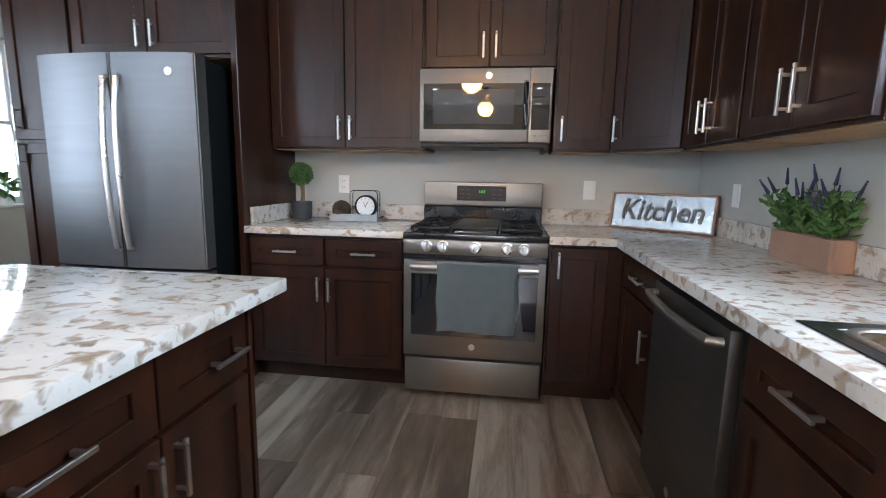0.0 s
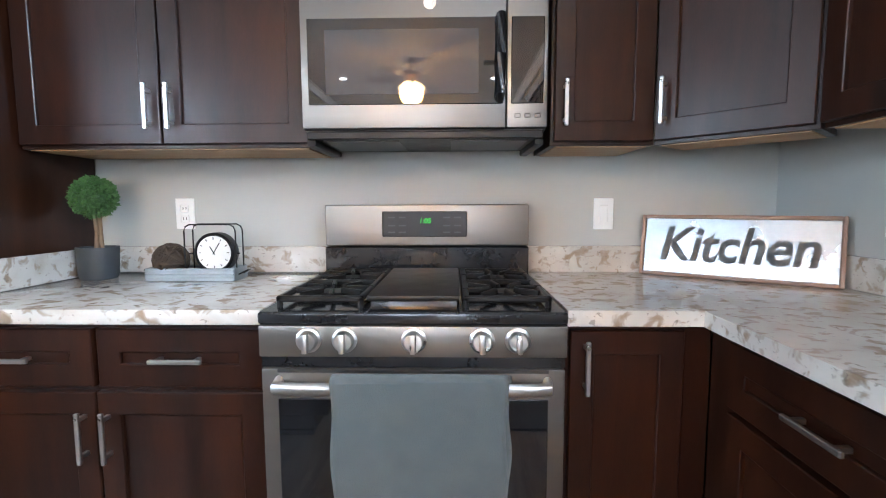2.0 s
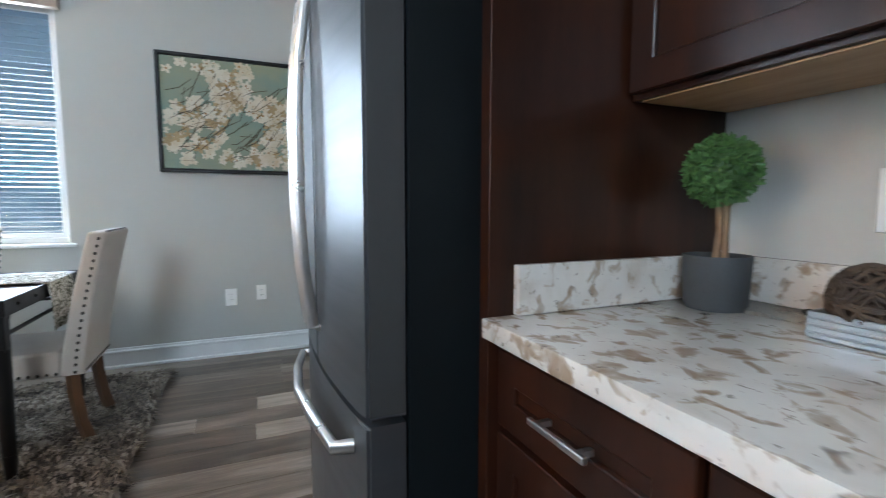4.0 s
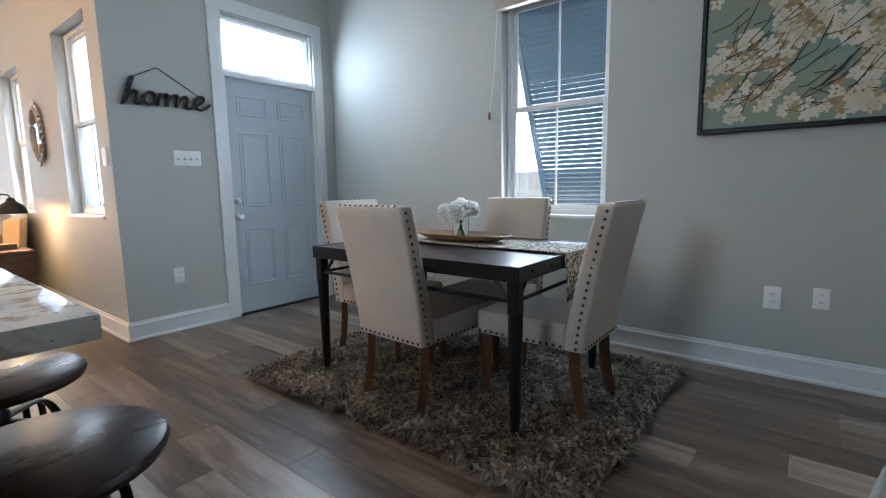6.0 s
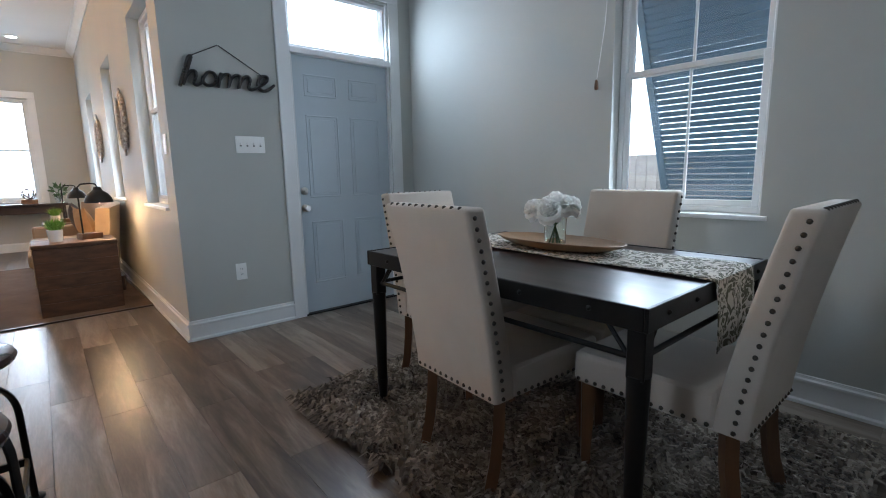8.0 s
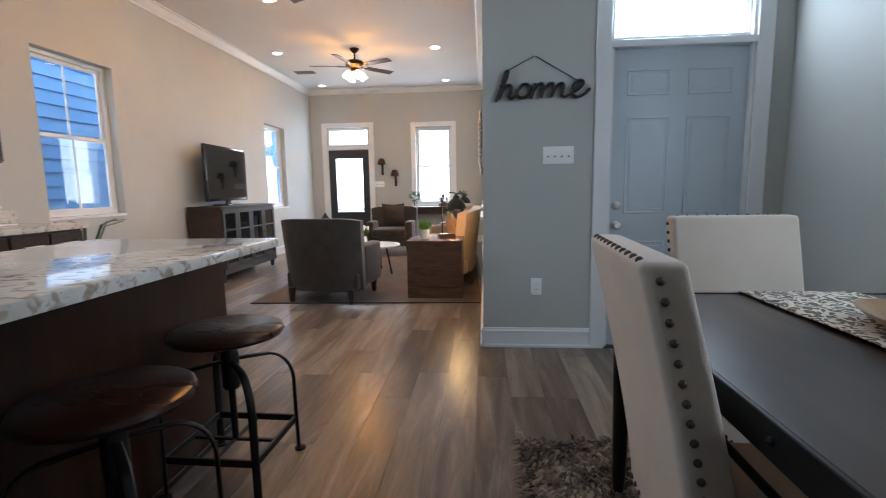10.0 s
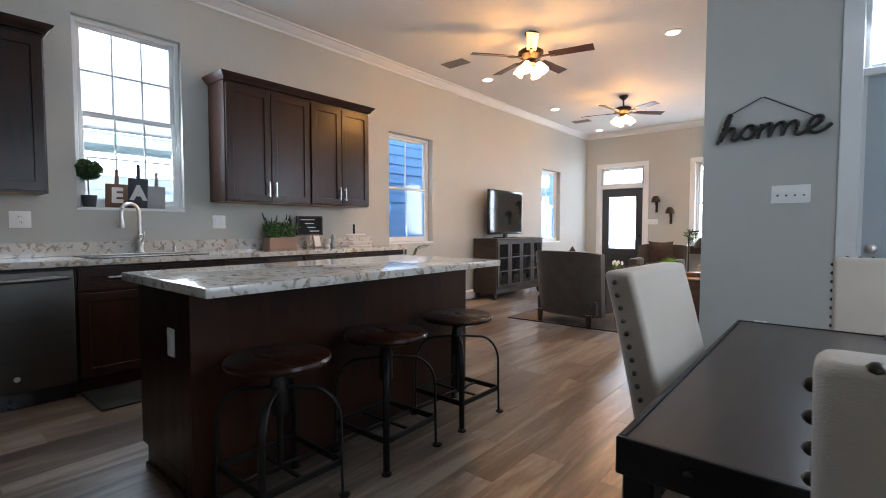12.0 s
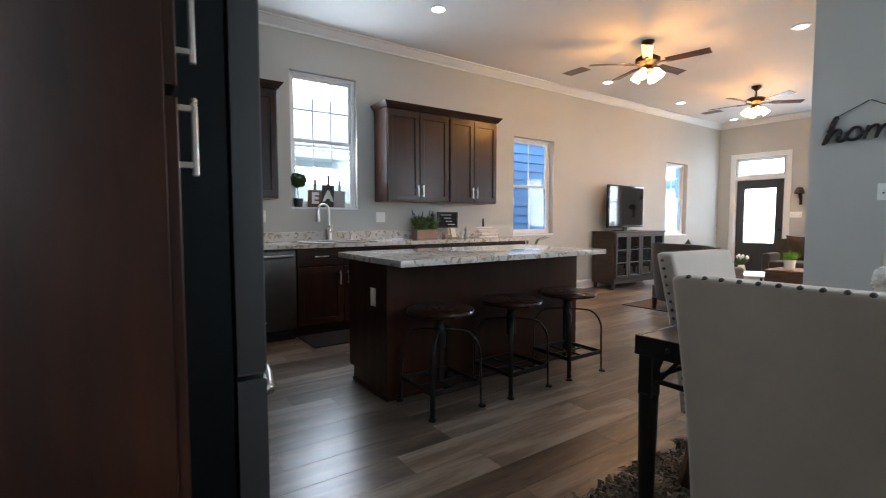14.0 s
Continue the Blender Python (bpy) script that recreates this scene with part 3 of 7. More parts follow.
def cabinet(name, m, w, d, z0, z1, fronts, label, toe=0.0, crown=0.0, crown_sides=(0, 0)):
    """A cabinet unit: x along its width, front at y = 0 facing -y, depth to +y. fronts: (kind, x0, x1, z0, z1, handle kind, hx, hz)."""
    root = thing(name, m, label, "cabinet", "kitchen cabinets")
    b = bm_box(0.001, w - 0.001, 0.0, d, z0 + toe, z1, 0.001, 1)
    if toe:
        bm_box(0.001, w - 0.001, 0.06, d, z0, z0 + toe, 0, 1, b)
    part("body", b, WOOD, root)
    for kind, x0, x1, a0, a1, hk, hx, hz in fronts:
        f = part(kind, shaker(x0, x1, a0, a1, -0.021), WOOD, root)
        r = shaker_rail(a0, a1)
        part("panel", bm_box(x0 + r, x1 - r, -0.010, -0.001, a0 + r, a1 - r), WOOD, f)
        if hk:
            handle(f, hk, hx, -0.021, hz)
    if crown:
        l_, r_ = crown_sides
        b = bmesh.new()
        prof = [(0.0, 0.0), (0.012, 0.0), (0.018, 0.015), (0.045, 0.045), (0.05, 0.06), (0.0, 0.06)]
        rings = []
        for o, zz in prof:
            xa, xb = -o * l_, w + o * r_
            rings.append([b.verts.new((xa, d, z1 + zz)), b.verts.new((xa, -o - 0.02, z1 + zz)), b.verts.new((xb, -o - 0.02, z1 + zz)), b.verts.new((xb, d, z1 + zz))])
        for p, q in zip(rings, rings[1:]):
            for k in range(4):
                b.faces.new((p[k], p[(k + 1) % 4], q[(k + 1) % 4], q[k]))
        b.faces.new(rings[-1])
        part("cornice", b, WOOD, root)
    if z0 > 1.0:
        part("underside", bm_box(0.02, w - 0.02, 0.01, d - 0.02, z0 - 0.004, z0 - 0.0005), PLY, root, "raw plywood underside")
    return root


NB = 2.966          # front of the north base bodies
NU = 3.281          # front of the north upper bodies
EB = 0.945          # front of the east base bodies
EU = 1.195
UP0, UP1 = 1.36, 2.415
BASE_L = "dark espresso shaker base cabinet under the granite"
cabinet("base_cabinet", pose(-1.122, NB, 0), 0.914, NORTH - NB - 0.01, 0, 0.872, [
    ("drawer", 0.012, 0.452, 0.70, 0.855, "h", 0.235, 0.778), ("drawer", 0.466, 0.904, 0.70, 0.855, "h", 0.69, 0.778),
    ("cabinet_door", 0.012, 0.452, 0.115, 0.685, "v", 0.423, 0.57), ("cabinet_door", 0.458, 0.904, 0.115, 0.685, "v", 0.487, 0.57)], BASE_L, 0.1)
cabinet("base_cabinet", pose(0.566, NB, 0), 0.378, NORTH - NB - 0.01, 0, 0.872, [("cabinet_door", 0.012, 0.30, 0.115, 0.855, "v", 0.05, 0.765)], "narrow espresso base cabinet beside the range", 0.1)
cabinet("base_cabinet", pose(EB, 2.965, 0, 0, 0, -90), 0.692, 0.54, 0, 0.872, [
    ("drawer", 0.11, 0.682, 0.70, 0.855, "h", 0.40, 0.778), ("cabinet_door", 0.11, 0.682, 0.115, 0.685, "v", 0.56, 0.535)], "dark espresso corner base cabinet beside the dishwasher", 0.1)
cabinet("sink_cabinet", pose(EB, 1.66, 0, 0, 0, -90), 0.965, 0.54, 0, 0.872, [
    ("drawer", 0.012, 0.478, 0.70, 0.855, "h", 0.245, 0.79), ("drawer", 0.488, 0.953, 0.70, 0.855, "h", 0.72, 0.79),
    ("cabinet_door", 0.012, 0.478, 0.115, 0.685, "v", 0.44, 0.57), ("cabinet_door", 0.488, 0.953, 0.115, 0.685, "v", 0.526, 0.57)], "dark espresso sink base cabinet with two doors", 0.1)
for y_, w_ in ((0.693, 0.76), (-0.069, 0.76), (-0.831, 0.58)):
    cabinet("base_cabinet", pose(EB, y_, 0, 0, 0, -90), w_, 0.54, 0, 0.872, [
        ("drawer", 0.012, w_ / 2 - 0.006, 0.70, 0.855, "h", w_ / 4, 0.778), ("drawer", w_ / 2 + 0.006, w_ - 0.012, 0.70, 0.855, "h", w_ * 0.75, 0.778),
        ("cabinet_door", 0.012, w_ / 2 - 0.006, 0.115, 0.685, "v", w_ / 2 - 0.045, 0.57), ("cabinet_door", w_ / 2 + 0.006, w_ - 0.012, 0.115, 0.685, "v", w_ / 2 + 0.045, 0.57)], BASE_L, 0.1)

UPPER_L = "dark espresso shaker upper cabinet, double-doored"


def upper(m, w, label=UPPER_L, z0=UP0, single=None, d=0.305, sides=(0, 0), hz=None):
    hz = hz or z0 + 0.125
    if single:
        fr = [("cabinet_door", 0.01, w - 0.01, z0 + 0.012, UP1 - 0.03, "v", 0.04 if single == "l" else w - 0.04, hz)]
    else:
        fr = [("cabinet_door", 0.01, w / 2 - 0.003, z0 + 0.012, UP1 - 0.03, "v", w / 2 - 0.035, hz), ("cabinet_door", w / 2 + 0.003, w - 0.01, z0 + 0.012, UP1 - 0.03, "v", w / 2 + 0.035, hz)]
    return cabinet("wall_cabinet", m, w, d, z0, UP1, fr, label, 0, 0.06, sides)


upper(pose(-1.122, NU, 0), 0.955, sides=(0, 0))
upper(pose(-0.166, NU, 0), 0.748, "short espresso cabinet above the microwave", 1.815)
upper(pose(0.583, NU, 0), 0.325, "narrow espresso upper cabinet with one door", single="l")
cw = math.hypot(1.19 - 0.909, NU - 2.975)
corner = upper(pose(0.909, NU, 0, 0, 0, -math.degrees(math.atan2(NU - 2.975, 1.19 - 0.909))), cw, "diagonal espresso corner wall cabinet", single="l", d=0.2)
upper(pose(EU, 2.972, 0, 0, 0, -90), 0.58)
upper(pose(EU, 2.39, 0, 0, 0, -90), 0.66, sides=(0, 1))
upper(pose(EU, 0.53, 0, 0, 0, -90), 0.86, sides=(1, 0))
upper(pose(EU, -0.332, 0, 0, 0, -90), 0.775, sides=(0, 1))
# tall surround of the fridge
cabinet("pantry_cabinet", pose(-2.60, 2.985, 0), 0.44, NORTH - 2.985 - 0.004, 0, UP1, [
    ("cabinet_door", 0.012, 0.43, 0.115, 1.36, "v", 0.05, 1.30), ("cabinet_door", 0.012, 0.43, 1.38, UP1 - 0.03, "v", 0.05, 1.50)], "tall espresso pantry cabinet beside the fridge", 0.1, 0.06, (1, 0))
cabinet("wall_cabinet", pose(-2.158, 2.985, 0), 0.995, 0.6, 1.835, UP1, [
    ("cabinet_door", 0.012, 0.478, 1.85, UP1 - 0.03, "v", 0.44, 1.955), ("cabinet_door", 0.484, 0.985, 1.85, UP1 - 0.03, "v", 0.525, 1.955)], "dark espresso cabinet above the refrigerator", 0, 0.06)
solid("side_panel", bm_box(-1.161, -1.124, 2.93, NORTH - 0.004, 0.001, UP1 + 0.06, 0.002, 1), WOOD, "tall espresso panel between fridge and counter", "panel")

# ---- granite ----
CT0, CT1 = 0.875, 0.915
NF, EF = 2.914, 0.893


def counter(name, bm, label):
    bmesh.ops.remove_doubles(bm, verts=bm.verts[:], dist=1e-5)
    return solid(name, bm, GRANITE, label, "countertop")


counter("countertop", bm_box(-1.122, -0.206, NF, NORTH - 0.002, CT0, CT1, 0.005, 2), "polished speckled granite counter between range and fridge panel")
# the long L-shaped counter, with a hole for the sink
SK = (0.985, 1.43, 0.79, 1.55)
b = bmesh.new()
outline = [(0.563, NORTH - 0.002), (0.563, NF), (0.895, NF), (EF, NF - 0.03), (EF, SK[3]), (EF, SK[2]), (EF, -1.43), (EAST - 0.002, -1.43), (EAST - 0.002, SK[2]), (EAST - 0.002, SK[3]), (EAST - 0.002, NORTH - 0.002)]
hole = [(SK[0], SK[2]), (SK[1], SK[2]), (SK[1], SK[3]), (SK[0], SK[3])]
pieces = [[outline[0], outline[1], outline[2], outline[3], outline[4], hole[3], hole[2], outline[9], outline[10]], [outline[4], outline[5], hole[0], hole[3]], [outline[8], outline[9], hole[2], hole[1]], [outline[5], outline[6], outline[7], outline[8], hole[1], hole[0]]]
for z, flip in ((CT1, False), (CT0, True)):
    for p in pieces:
        b.faces.new([b.verts.new((x, y, z)) for x, y in (p[::-1] if flip else p)])
for ring in (outline, hole):
    for p, q in zip(ring, ring[1:] + ring[:1]):
        b.faces.new([b.verts.new(v) for v in ((*p, CT0), (*q, CT0), (*q, CT1), (*p, CT1))])
counter("countertop", b, "long polished speckled granite counter with a sink")
for x0, x1, y0, y1, s in ((-1.122, -0.206, NORTH - 0.022, NORTH - 0.002, 0), (0.563, EAST - 0.023, NORTH - 0.022, NORTH - 0.002, 0), (EAST - 0.022, EAST - 0.002, -1.43, NORTH - 0.002, 0), (-1.121, -1.101, 2.985, NORTH - 0.023, 0)):
    solid("backsplash", bm_box(x0, x1, y0, y1, CT1 + 0.0005, 1.017, 0.002, 1), GRANITE, "low speckled granite backsplash along the wall", "backsplash")

# ---- sink and tap ----
sk = thing("sink", pose(0, 0, 0), "black undermount kitchen sink set in the granite", "sink")
x0, x1, y0, y1 = SK
b = bmesh.new()
t_ = 0.012
bm_box(x0 - 0.012, x1 + 0.012, y0 - 0.012, y1 + 0.012, 0.70, 0.712, 0.004, 1, b)
for q in ((x0 - 0.012, x0, y0 - 0.012, y1 + 0.012), (x1, x1 + 0.012, y0 - 0.012, y1 + 0.012), (x0, x1, y0 - 0.012, y0), (x0, x1, y1, y1 + 0.012)):
    bm_box(*q, 0.712, CT0 - 0.001, 0.002, 1, b)
bm_box(x0, x1, (y0 + y1) / 2 - 0.01, (y0 + y1) / 2 + 0.01, 0.712, 0.85, 0.004, 1, b)
part("basin", b, STEELD, sk)
b = bmesh.new()
for q in ((x0 - 0.014, x0 + 0.035, y0 - 0.014, y1 + 0.014), (x1 - 0.05, x1 + 0.014, y0 - 0.014, y1 + 0.014), (x0 + 0.035, x1 - 0.05, y0 - 0.014, y0 + 0.04), (x0 + 0.035, x1 - 0.05, y1 - 0.04, y1 + 0.014)):
    bm_box(*q, CT1 + 0.0005, CT1 + 0.004, 0.0015, 1, b)
part("rim", b, BLACK, sk, "dark sink rim")
lip = []
for cx, cy, a0 in ((x1 - 0.11, y1 - 0.10, 0), (x0 + 0.095, y1 - 0.10, 90), (x0 + 0.095, y0 + 0.10, 180), (x1 - 0.11, y0 + 0.10, 270)):
    lip += [(cx + 0.06 * math.cos(radians(a0 + 15 * k)), cy + 0.06 * math.sin(radians(a0 + 15 * k)), CT1 + 0.003) for k in range(7)]
part("basin_lip", bm_tube(lip, 0.006, 8, True, 0.011), CHROME, sk, "bright rounded lip of the basin")
for yy in ((y0 * 3 + y1) / 4, (y0 + y1 * 3) / 4):
    part("drain", bm_lathe([(0.0, 0.0), (0.04, 0.0), (0.042, 0.004), (0.03, 0.005), (0.0, 0.003)], 20, ((x0 + x1) / 2, yy, 0.712)), CHROME, sk)

fa = thing("faucet", pose(1.45, 1.12, CT1, 0, 0, -85), "tall brushed nickel gooseneck kitchen faucet", "faucet")
part("base", bm_lathe([(0.034, 0.0005), (0.034, 0.01), (0.026, 0.02), (0.024, 0.06), (0.031, 0.10), (0.029, 0.13), (0.018, 0.155)], 24), CHROME, fa)
arc = [(0, 0, 0.14), (0, 0, 0.30)] + [(-0.065 + 0.065 * math.cos(a), 0, 0.33 + 0.075 * math.sin(a)) for a in [math.pi * k / 12 for k in range(0, 13)]] + [(-0.13, 0, 0.30)]
part("spout", bm_tube(arc, 0.014, 12), CHROME, fa)
part("spray_head", bm_lathe([(0.015, 0.30), (0.019, 0.27), (0.025, 0.22), (0.021, 0.212), (0.0, 0.212)], 20, (-0.13, 0, 0)), CHROME, fa)
part("lever", bm_tube([(0, -0.02, 0.09), (0, -0.05, 0.10), (0, -0.075, 0.14), (0, -0.08, 0.18)], 0.007, 10), CHROME, fa)
sp = thing("soap_dispenser", pose(1.45, 0.86, CT1), "small nickel soap pump beside the faucet", "soap dispenser")
part("body", bm_lathe([(0.02, 0.0005), (0.02, 0.008), (0.012, 0.02), (0.012, 0.05), (0.006, 0.055), (0.006, 0.075)], 18), CHROME, sp)
part("nozzle", bm_tube([(0, 0, 0.073), (-0.02, 0, 0.077), (-0.055, 0, 0.068)], 0.006, 8), CHROME, sp)

# ---- range ----
RX0, RX1, RF = -0.199, 0.556, 2.895
TOWEL = mat("grey_towel_cloth", (0.088, 0.108, 0.11), (0.074, 0.092, 0.095), 0.95, scale=12, bump=0.6, bscale=420, sheen=0.3)
rg = thing("gas_range", pose((RX0 + RX1) / 2, RF, 0), "slate stainless freestanding gas range with black cooktop", "range")
hw = (RX1 - RX0) / 2
part("body", bm_box(-hw + 0.004, hw - 0.004, 0.03, 0.66, 0.03, 0.885, 0.003, 1), STEELD, rg)
part("storage_drawer", bm_box(-hw + 0.012, hw - 0.012, -0.005, 0.03, 0.035, 0.225, 0.006, 2), STEEL, rg)
od = part("oven_door", bm_box(-hw + 0.004, hw - 0.004, -0.012, 0.03, 0.242, 0.775, 0.006, 2), STEEL, rg)
part("oven_window", bm_box(-hw + 0.045, hw - 0.045, -0.0155, -0.011, 0.36, 0.70, 0.002, 1), BLACKGLASS, od, "dark glass oven window")
part("badge", bm_cyl((0, -0.0155, 0.305), (0, -0.012, 0.305), 0.017, seg=24), CHROME, od, "round maker's badge")
b = bm_tube([(-0.33, -0.012, 0.742), (-0.325, -0.052, 0.742), (-0.28, -0.058, 0.742), (0, -0.062, 0.742), (0.28, -0.058, 0.742), (0.325, -0.052, 0.742), (0.33, -0.012, 0.742)], 0.016, 12, flat=0.012)
part("door_handle", b, CHROME, od, "curved steel oven handle")
part("vent_gap", bm_box(-hw + 0.004, hw - 0.004, -0.004, 0.03, 0.777, 0.803), BLACK, rg)
vs_ = part("vent_strip", bm_box(-hw + 0.045, hw - 0.045, -0.0145, -0.011, 0.7655, 0.7745, 0.001, 1), STEELD, od, "dark slotted vent strip")
for kx in (-0.2, -0.07, 0.07, 0.2):
    part("slot", bm_box(kx - 0.05, kx + 0.05, -0.0152, -0.0146, 0.7675, 0.7725), DARKSLOT, vs_)
part("control_panel", bm_box(-hw, hw, -0.012, 0.05, 0.804, 0.882, 0.005, 2), STEEL, rg)
for kx in (-0.252, -0.164, 0.005, 0.17, 0.257):
    b = bm_lathe([(0.031, 0.0), (0.031, 0.006), (0.025, 0.009), (0.024, 0.022), (0.021, 0.026), (0, 0.026)], 24)
    bm_box(-0.007, 0.007, -0.024, 0.024, 0.022, 0.042, 0.004, 2, b)
    b.transform(pose(kx, -0.012, 0.848, 90))
    part("knob", b, CHROME, rg, "chrome burner knob")
part("cooktop", bm_box(-hw - 0.001, hw + 0.001, -0.016, 0.60, 0.885, 0.918, 0.012, 3), BLACK, rg, "black enamel cooktop")
for gx0, gx1 in ((-hw + 0.03, -0.125), (0.125, hw - 0.03)):
    b = bmesh.new()
    zt = 0.948
    gy0, gy1 = 0.03, 0.555
    for q in ((gx0, gx1, gy0, gy0 + 0.016), (gx0, gx1, gy1 - 0.016, gy1), (gx0, gx0 + 0.016, gy0, gy1), (gx1 - 0.016, gx1, gy0, gy1), (gx0, gx1, (gy0 + gy1) / 2 - 0.008, (gy0 + gy1) / 2 + 0.008)):
        bm_box(*q, zt - 0.016, zt, 0.004, 1, b)
    for yy in (gy0 + 0.135, gy1 - 0.135):
        cx = (gx0 + gx1) / 2
        for k in range(8):
            a = math.pi * k / 4 + 0.2
            s = bm_box(0.035, 0.112, -0.006, 0.006, zt - 0.014, zt + 0.002, 0.003, 1)
            join(b, s, pose(cx, yy, 0, 0, 0, math.degrees(a)))
    for xx in (gx0 + 0.008, gx1 - 0.008):
        for yy in (gy0 + 0.008, gy1 - 0.008):
            bm_cyl((xx, yy, 0.917), (xx, yy, zt - 0.01), 0.008, seg=8, bm=b)
    part("grate", b, IRON, rg, "cast iron burner grate")
    for yy in (gy0 + 0.135, gy1 - 0.135):
        part("burner", bm_lathe([(0.055, 0.918), (0.055, 0.924), (0.042, 0.93), (0.042, 0.938), (0, 0.94)], 24, ((gx0 + gx1) / 2, yy, 0)), IRON, rg)
part("griddle", bm_box(-0.118, 0.118, 0.03, 0.555, 0.935, 0.95, 0.006, 2), IRON, rg, "dark centre griddle plate")
part("griddle_support", bm_box(-0.11, 0.11, 0.05, 0.54, 0.917, 0.935), BLACK, rg)
part("back_riser", bm_box(-hw, hw, 0.60, 0.67, 0.90, 1.022, 0.004, 1), BLACK, rg, "glossy black riser")
bg = part("backguard", bm_box(-hw - 0.002, hw + 0.002, 0.612, 0.69, 1.024, 1.178, 0.008, 3), STEEL, rg, "slate steel backguard")
cp = part("display", bm_box(-0.165, 0.15, 0.6085, 0.613, 1.058, 1.153, 0.003, 1), mat("display_plastic", (0.020, 0.018, 0.016), (0.016, 0.015, 0.014), 0.32, scale=5, spec=0.25), bg, "black control display")
b = bm_text("1:05", 0.026, 0.0004, Matrix.Translation((-0.005, 0.6075, 1.117)) @ pose(0, 0, 0, 90), 0.1)
dg = new("clock_digits", mesh_of("clock_digits", b, GREEN_LED, False))
dg.parent = bg
KEYGREY = mat("key_print", (0.07, 0.072, 0.075), rough=0.6, spec=0.2)
for kx in (-0.13, -0.09, 0.075, 0.115):
    for kz in (1.075, 1.10, 1.13):
        part("key_mark", bm_box(kx - 0.013, kx + 0.013, 0.6078, 0.6084, kz - 0.0025, kz + 0.0025), KEYGREY, cp)

# towel over the oven handle
b = bmesh.new()
tw = thing("dish_towel", pose((RX0 + RX1) / 2 + 0.02, RF, 0), "grey cotton towel hung over the oven handle", "towel")
nx, nz = 28, 26
grid = {}
for layer, (ya, zb) in enumerate(((-0.088, 0.405), (-0.034, 0.47))):
    for i in range(nx + 1):
        for k in range(nz + 1):
            u, v = i / nx, k / nz
            x = -0.205 + 0.41 * u + (0.012 if layer else 0) + 0.004 * math.sin(9 * v + 2 * u)
            z = 0.764 + (zb - 0.764) * v + 0.004 * math.sin(7 * u + layer)
            wob = 0.006 * math.sin(11 * u + 1.2 * layer) * v + 0.004 * math.sin(23 * u + 4 * v) * v
            y = ya + (0.012 if not layer else -0.002) * v + wob
            grid[layer, i, k] = b.verts.new((x, y, z))
    for i in range(nx):
        for k in range(nz):
            b.faces.new((grid[layer, i, k], grid[layer, i + 1, k], grid[layer, i + 1, k + 1], grid[layer, i, k + 1]))
for i in range(nx):
    prev = (grid[0, i, 0], grid[0, i + 1, 0])
    for s in range(1, 6):
        a = math.pi * s / 6
        if s < 6:
            yc = -0.061 - 0.027 * math.cos(a)
            cur = []
            for e in (i, i + 1):
                key = ("r", e, s)
                if key not in grid:
                    grid[key] = b.verts.new((grid[0, e, 0].co.x, yc, 0.764 + 0.014 * math.sin(a)))
                cur.append(grid[key])
            b.faces.new((prev[0], prev[1], cur[1], cur[0]))
            prev = cur
    b.faces.new((prev[0], prev[1], grid[1, i + 1, 0], grid[1, i, 0]))
cl = part("cloth", b, TOWEL, tw)
so = cl.modifiers.new("thickness", "SOLIDIFY")
so.thickness = 0.005

# ---- microwave ----
mw = thing("microwave", pose((RX0 + RX1) / 2 + 0.012, 3.217, 0), "over-the-range slate stainless microwave with dark glass", "microwave")
mh = 0.372
M0, M1 = 1.408, 1.812
part("body", bm_box(-mh, mh, 0.03, 0.372, M0 - 0.006, M1, 0.003, 1), STEELD, mw)
dr = part("microwave_door", bm_box(-mh, 0.247, 0.0, 0.032, M0, M1, 0.006, 2), STEEL, mw)
part("door_glass", bm_box(-mh + 0.022, 0.238, -0.003, 0.001, M0 + 0.07, M1 - 0.082, 0.002, 1), BLACKGLASS, dr, "dark mirror-like door glass")
part("inner_window", bm_box(-mh + 0.075, 0.165, -0.0042, -0.003, M0 + 0.10, M1 - 0.115, 0.0004, 1), mat("screened_glass", (0.045, 0.046, 0.05), (0.04, 0.041, 0.045), 0.02, scale=3, rvar=0.008, spec=0.9), dr, "lighter screened pane")
part("door_handle", bm_tube([(0.228, 0.0, M0 + 0.085), (0.228, -0.04, M0 + 0.095), (0.228, -0.046, 1.61), (0.228, -0.04, M1 - 0.09), (0.228, 0.0, M1 - 0.08)], 0.014, 12), BLACK, dr, "black vertical handle")
part("badge", bm_cyl((0.02, -0.003, M1 - 0.04), (0.02, 0.002, M1 - 0.04), 0.019, seg=24), CHROME, dr, "round maker's badge")
pn = part("control_panel", bm_box(0.2495, mh, 0.0, 0.032, M0, M1, 0.006, 2), STEEL, mw)
part("keypad", bm_box(0.262, mh - 0.012, -0.003, 0.001, M0 + 0.07, M1 - 0.082, 0.002, 1), BLACKGLASS, pn, "black touch keypad")
for k in range(3):
    part("button", bm_box(0.272 + k * 0.03, 0.292 + k * 0.03, -0.003, 0.001, M0 + 0.028, M0 + 0.042, 0.003, 1), STEEL, pn)
b = bm_box(-mh + 0.01, mh - 0.01, 0.012, 0.36, M0 - 0.03, M0 - 0.006, 0.003, 1)
part("vent_base", b, IRON, mw, "black vent underside")
for sx in (-1, 1):
    part("filter", bm_box(sx * 0.2 - 0.12, sx * 0.2 + 0.12, 0.04, 0.30, M0 - 0.034, M0 - 0.03, 0.001, 1), STEELD, mw, "grease filter panel")
    part("side_foot", bm_box(sx * (mh - 0.02) - 0.014, sx * (mh - 0.02) + 0.014, 0.02, 0.36, M0 - 0.05, M0 - 0.03, 0.006, 2), IRON, mw)

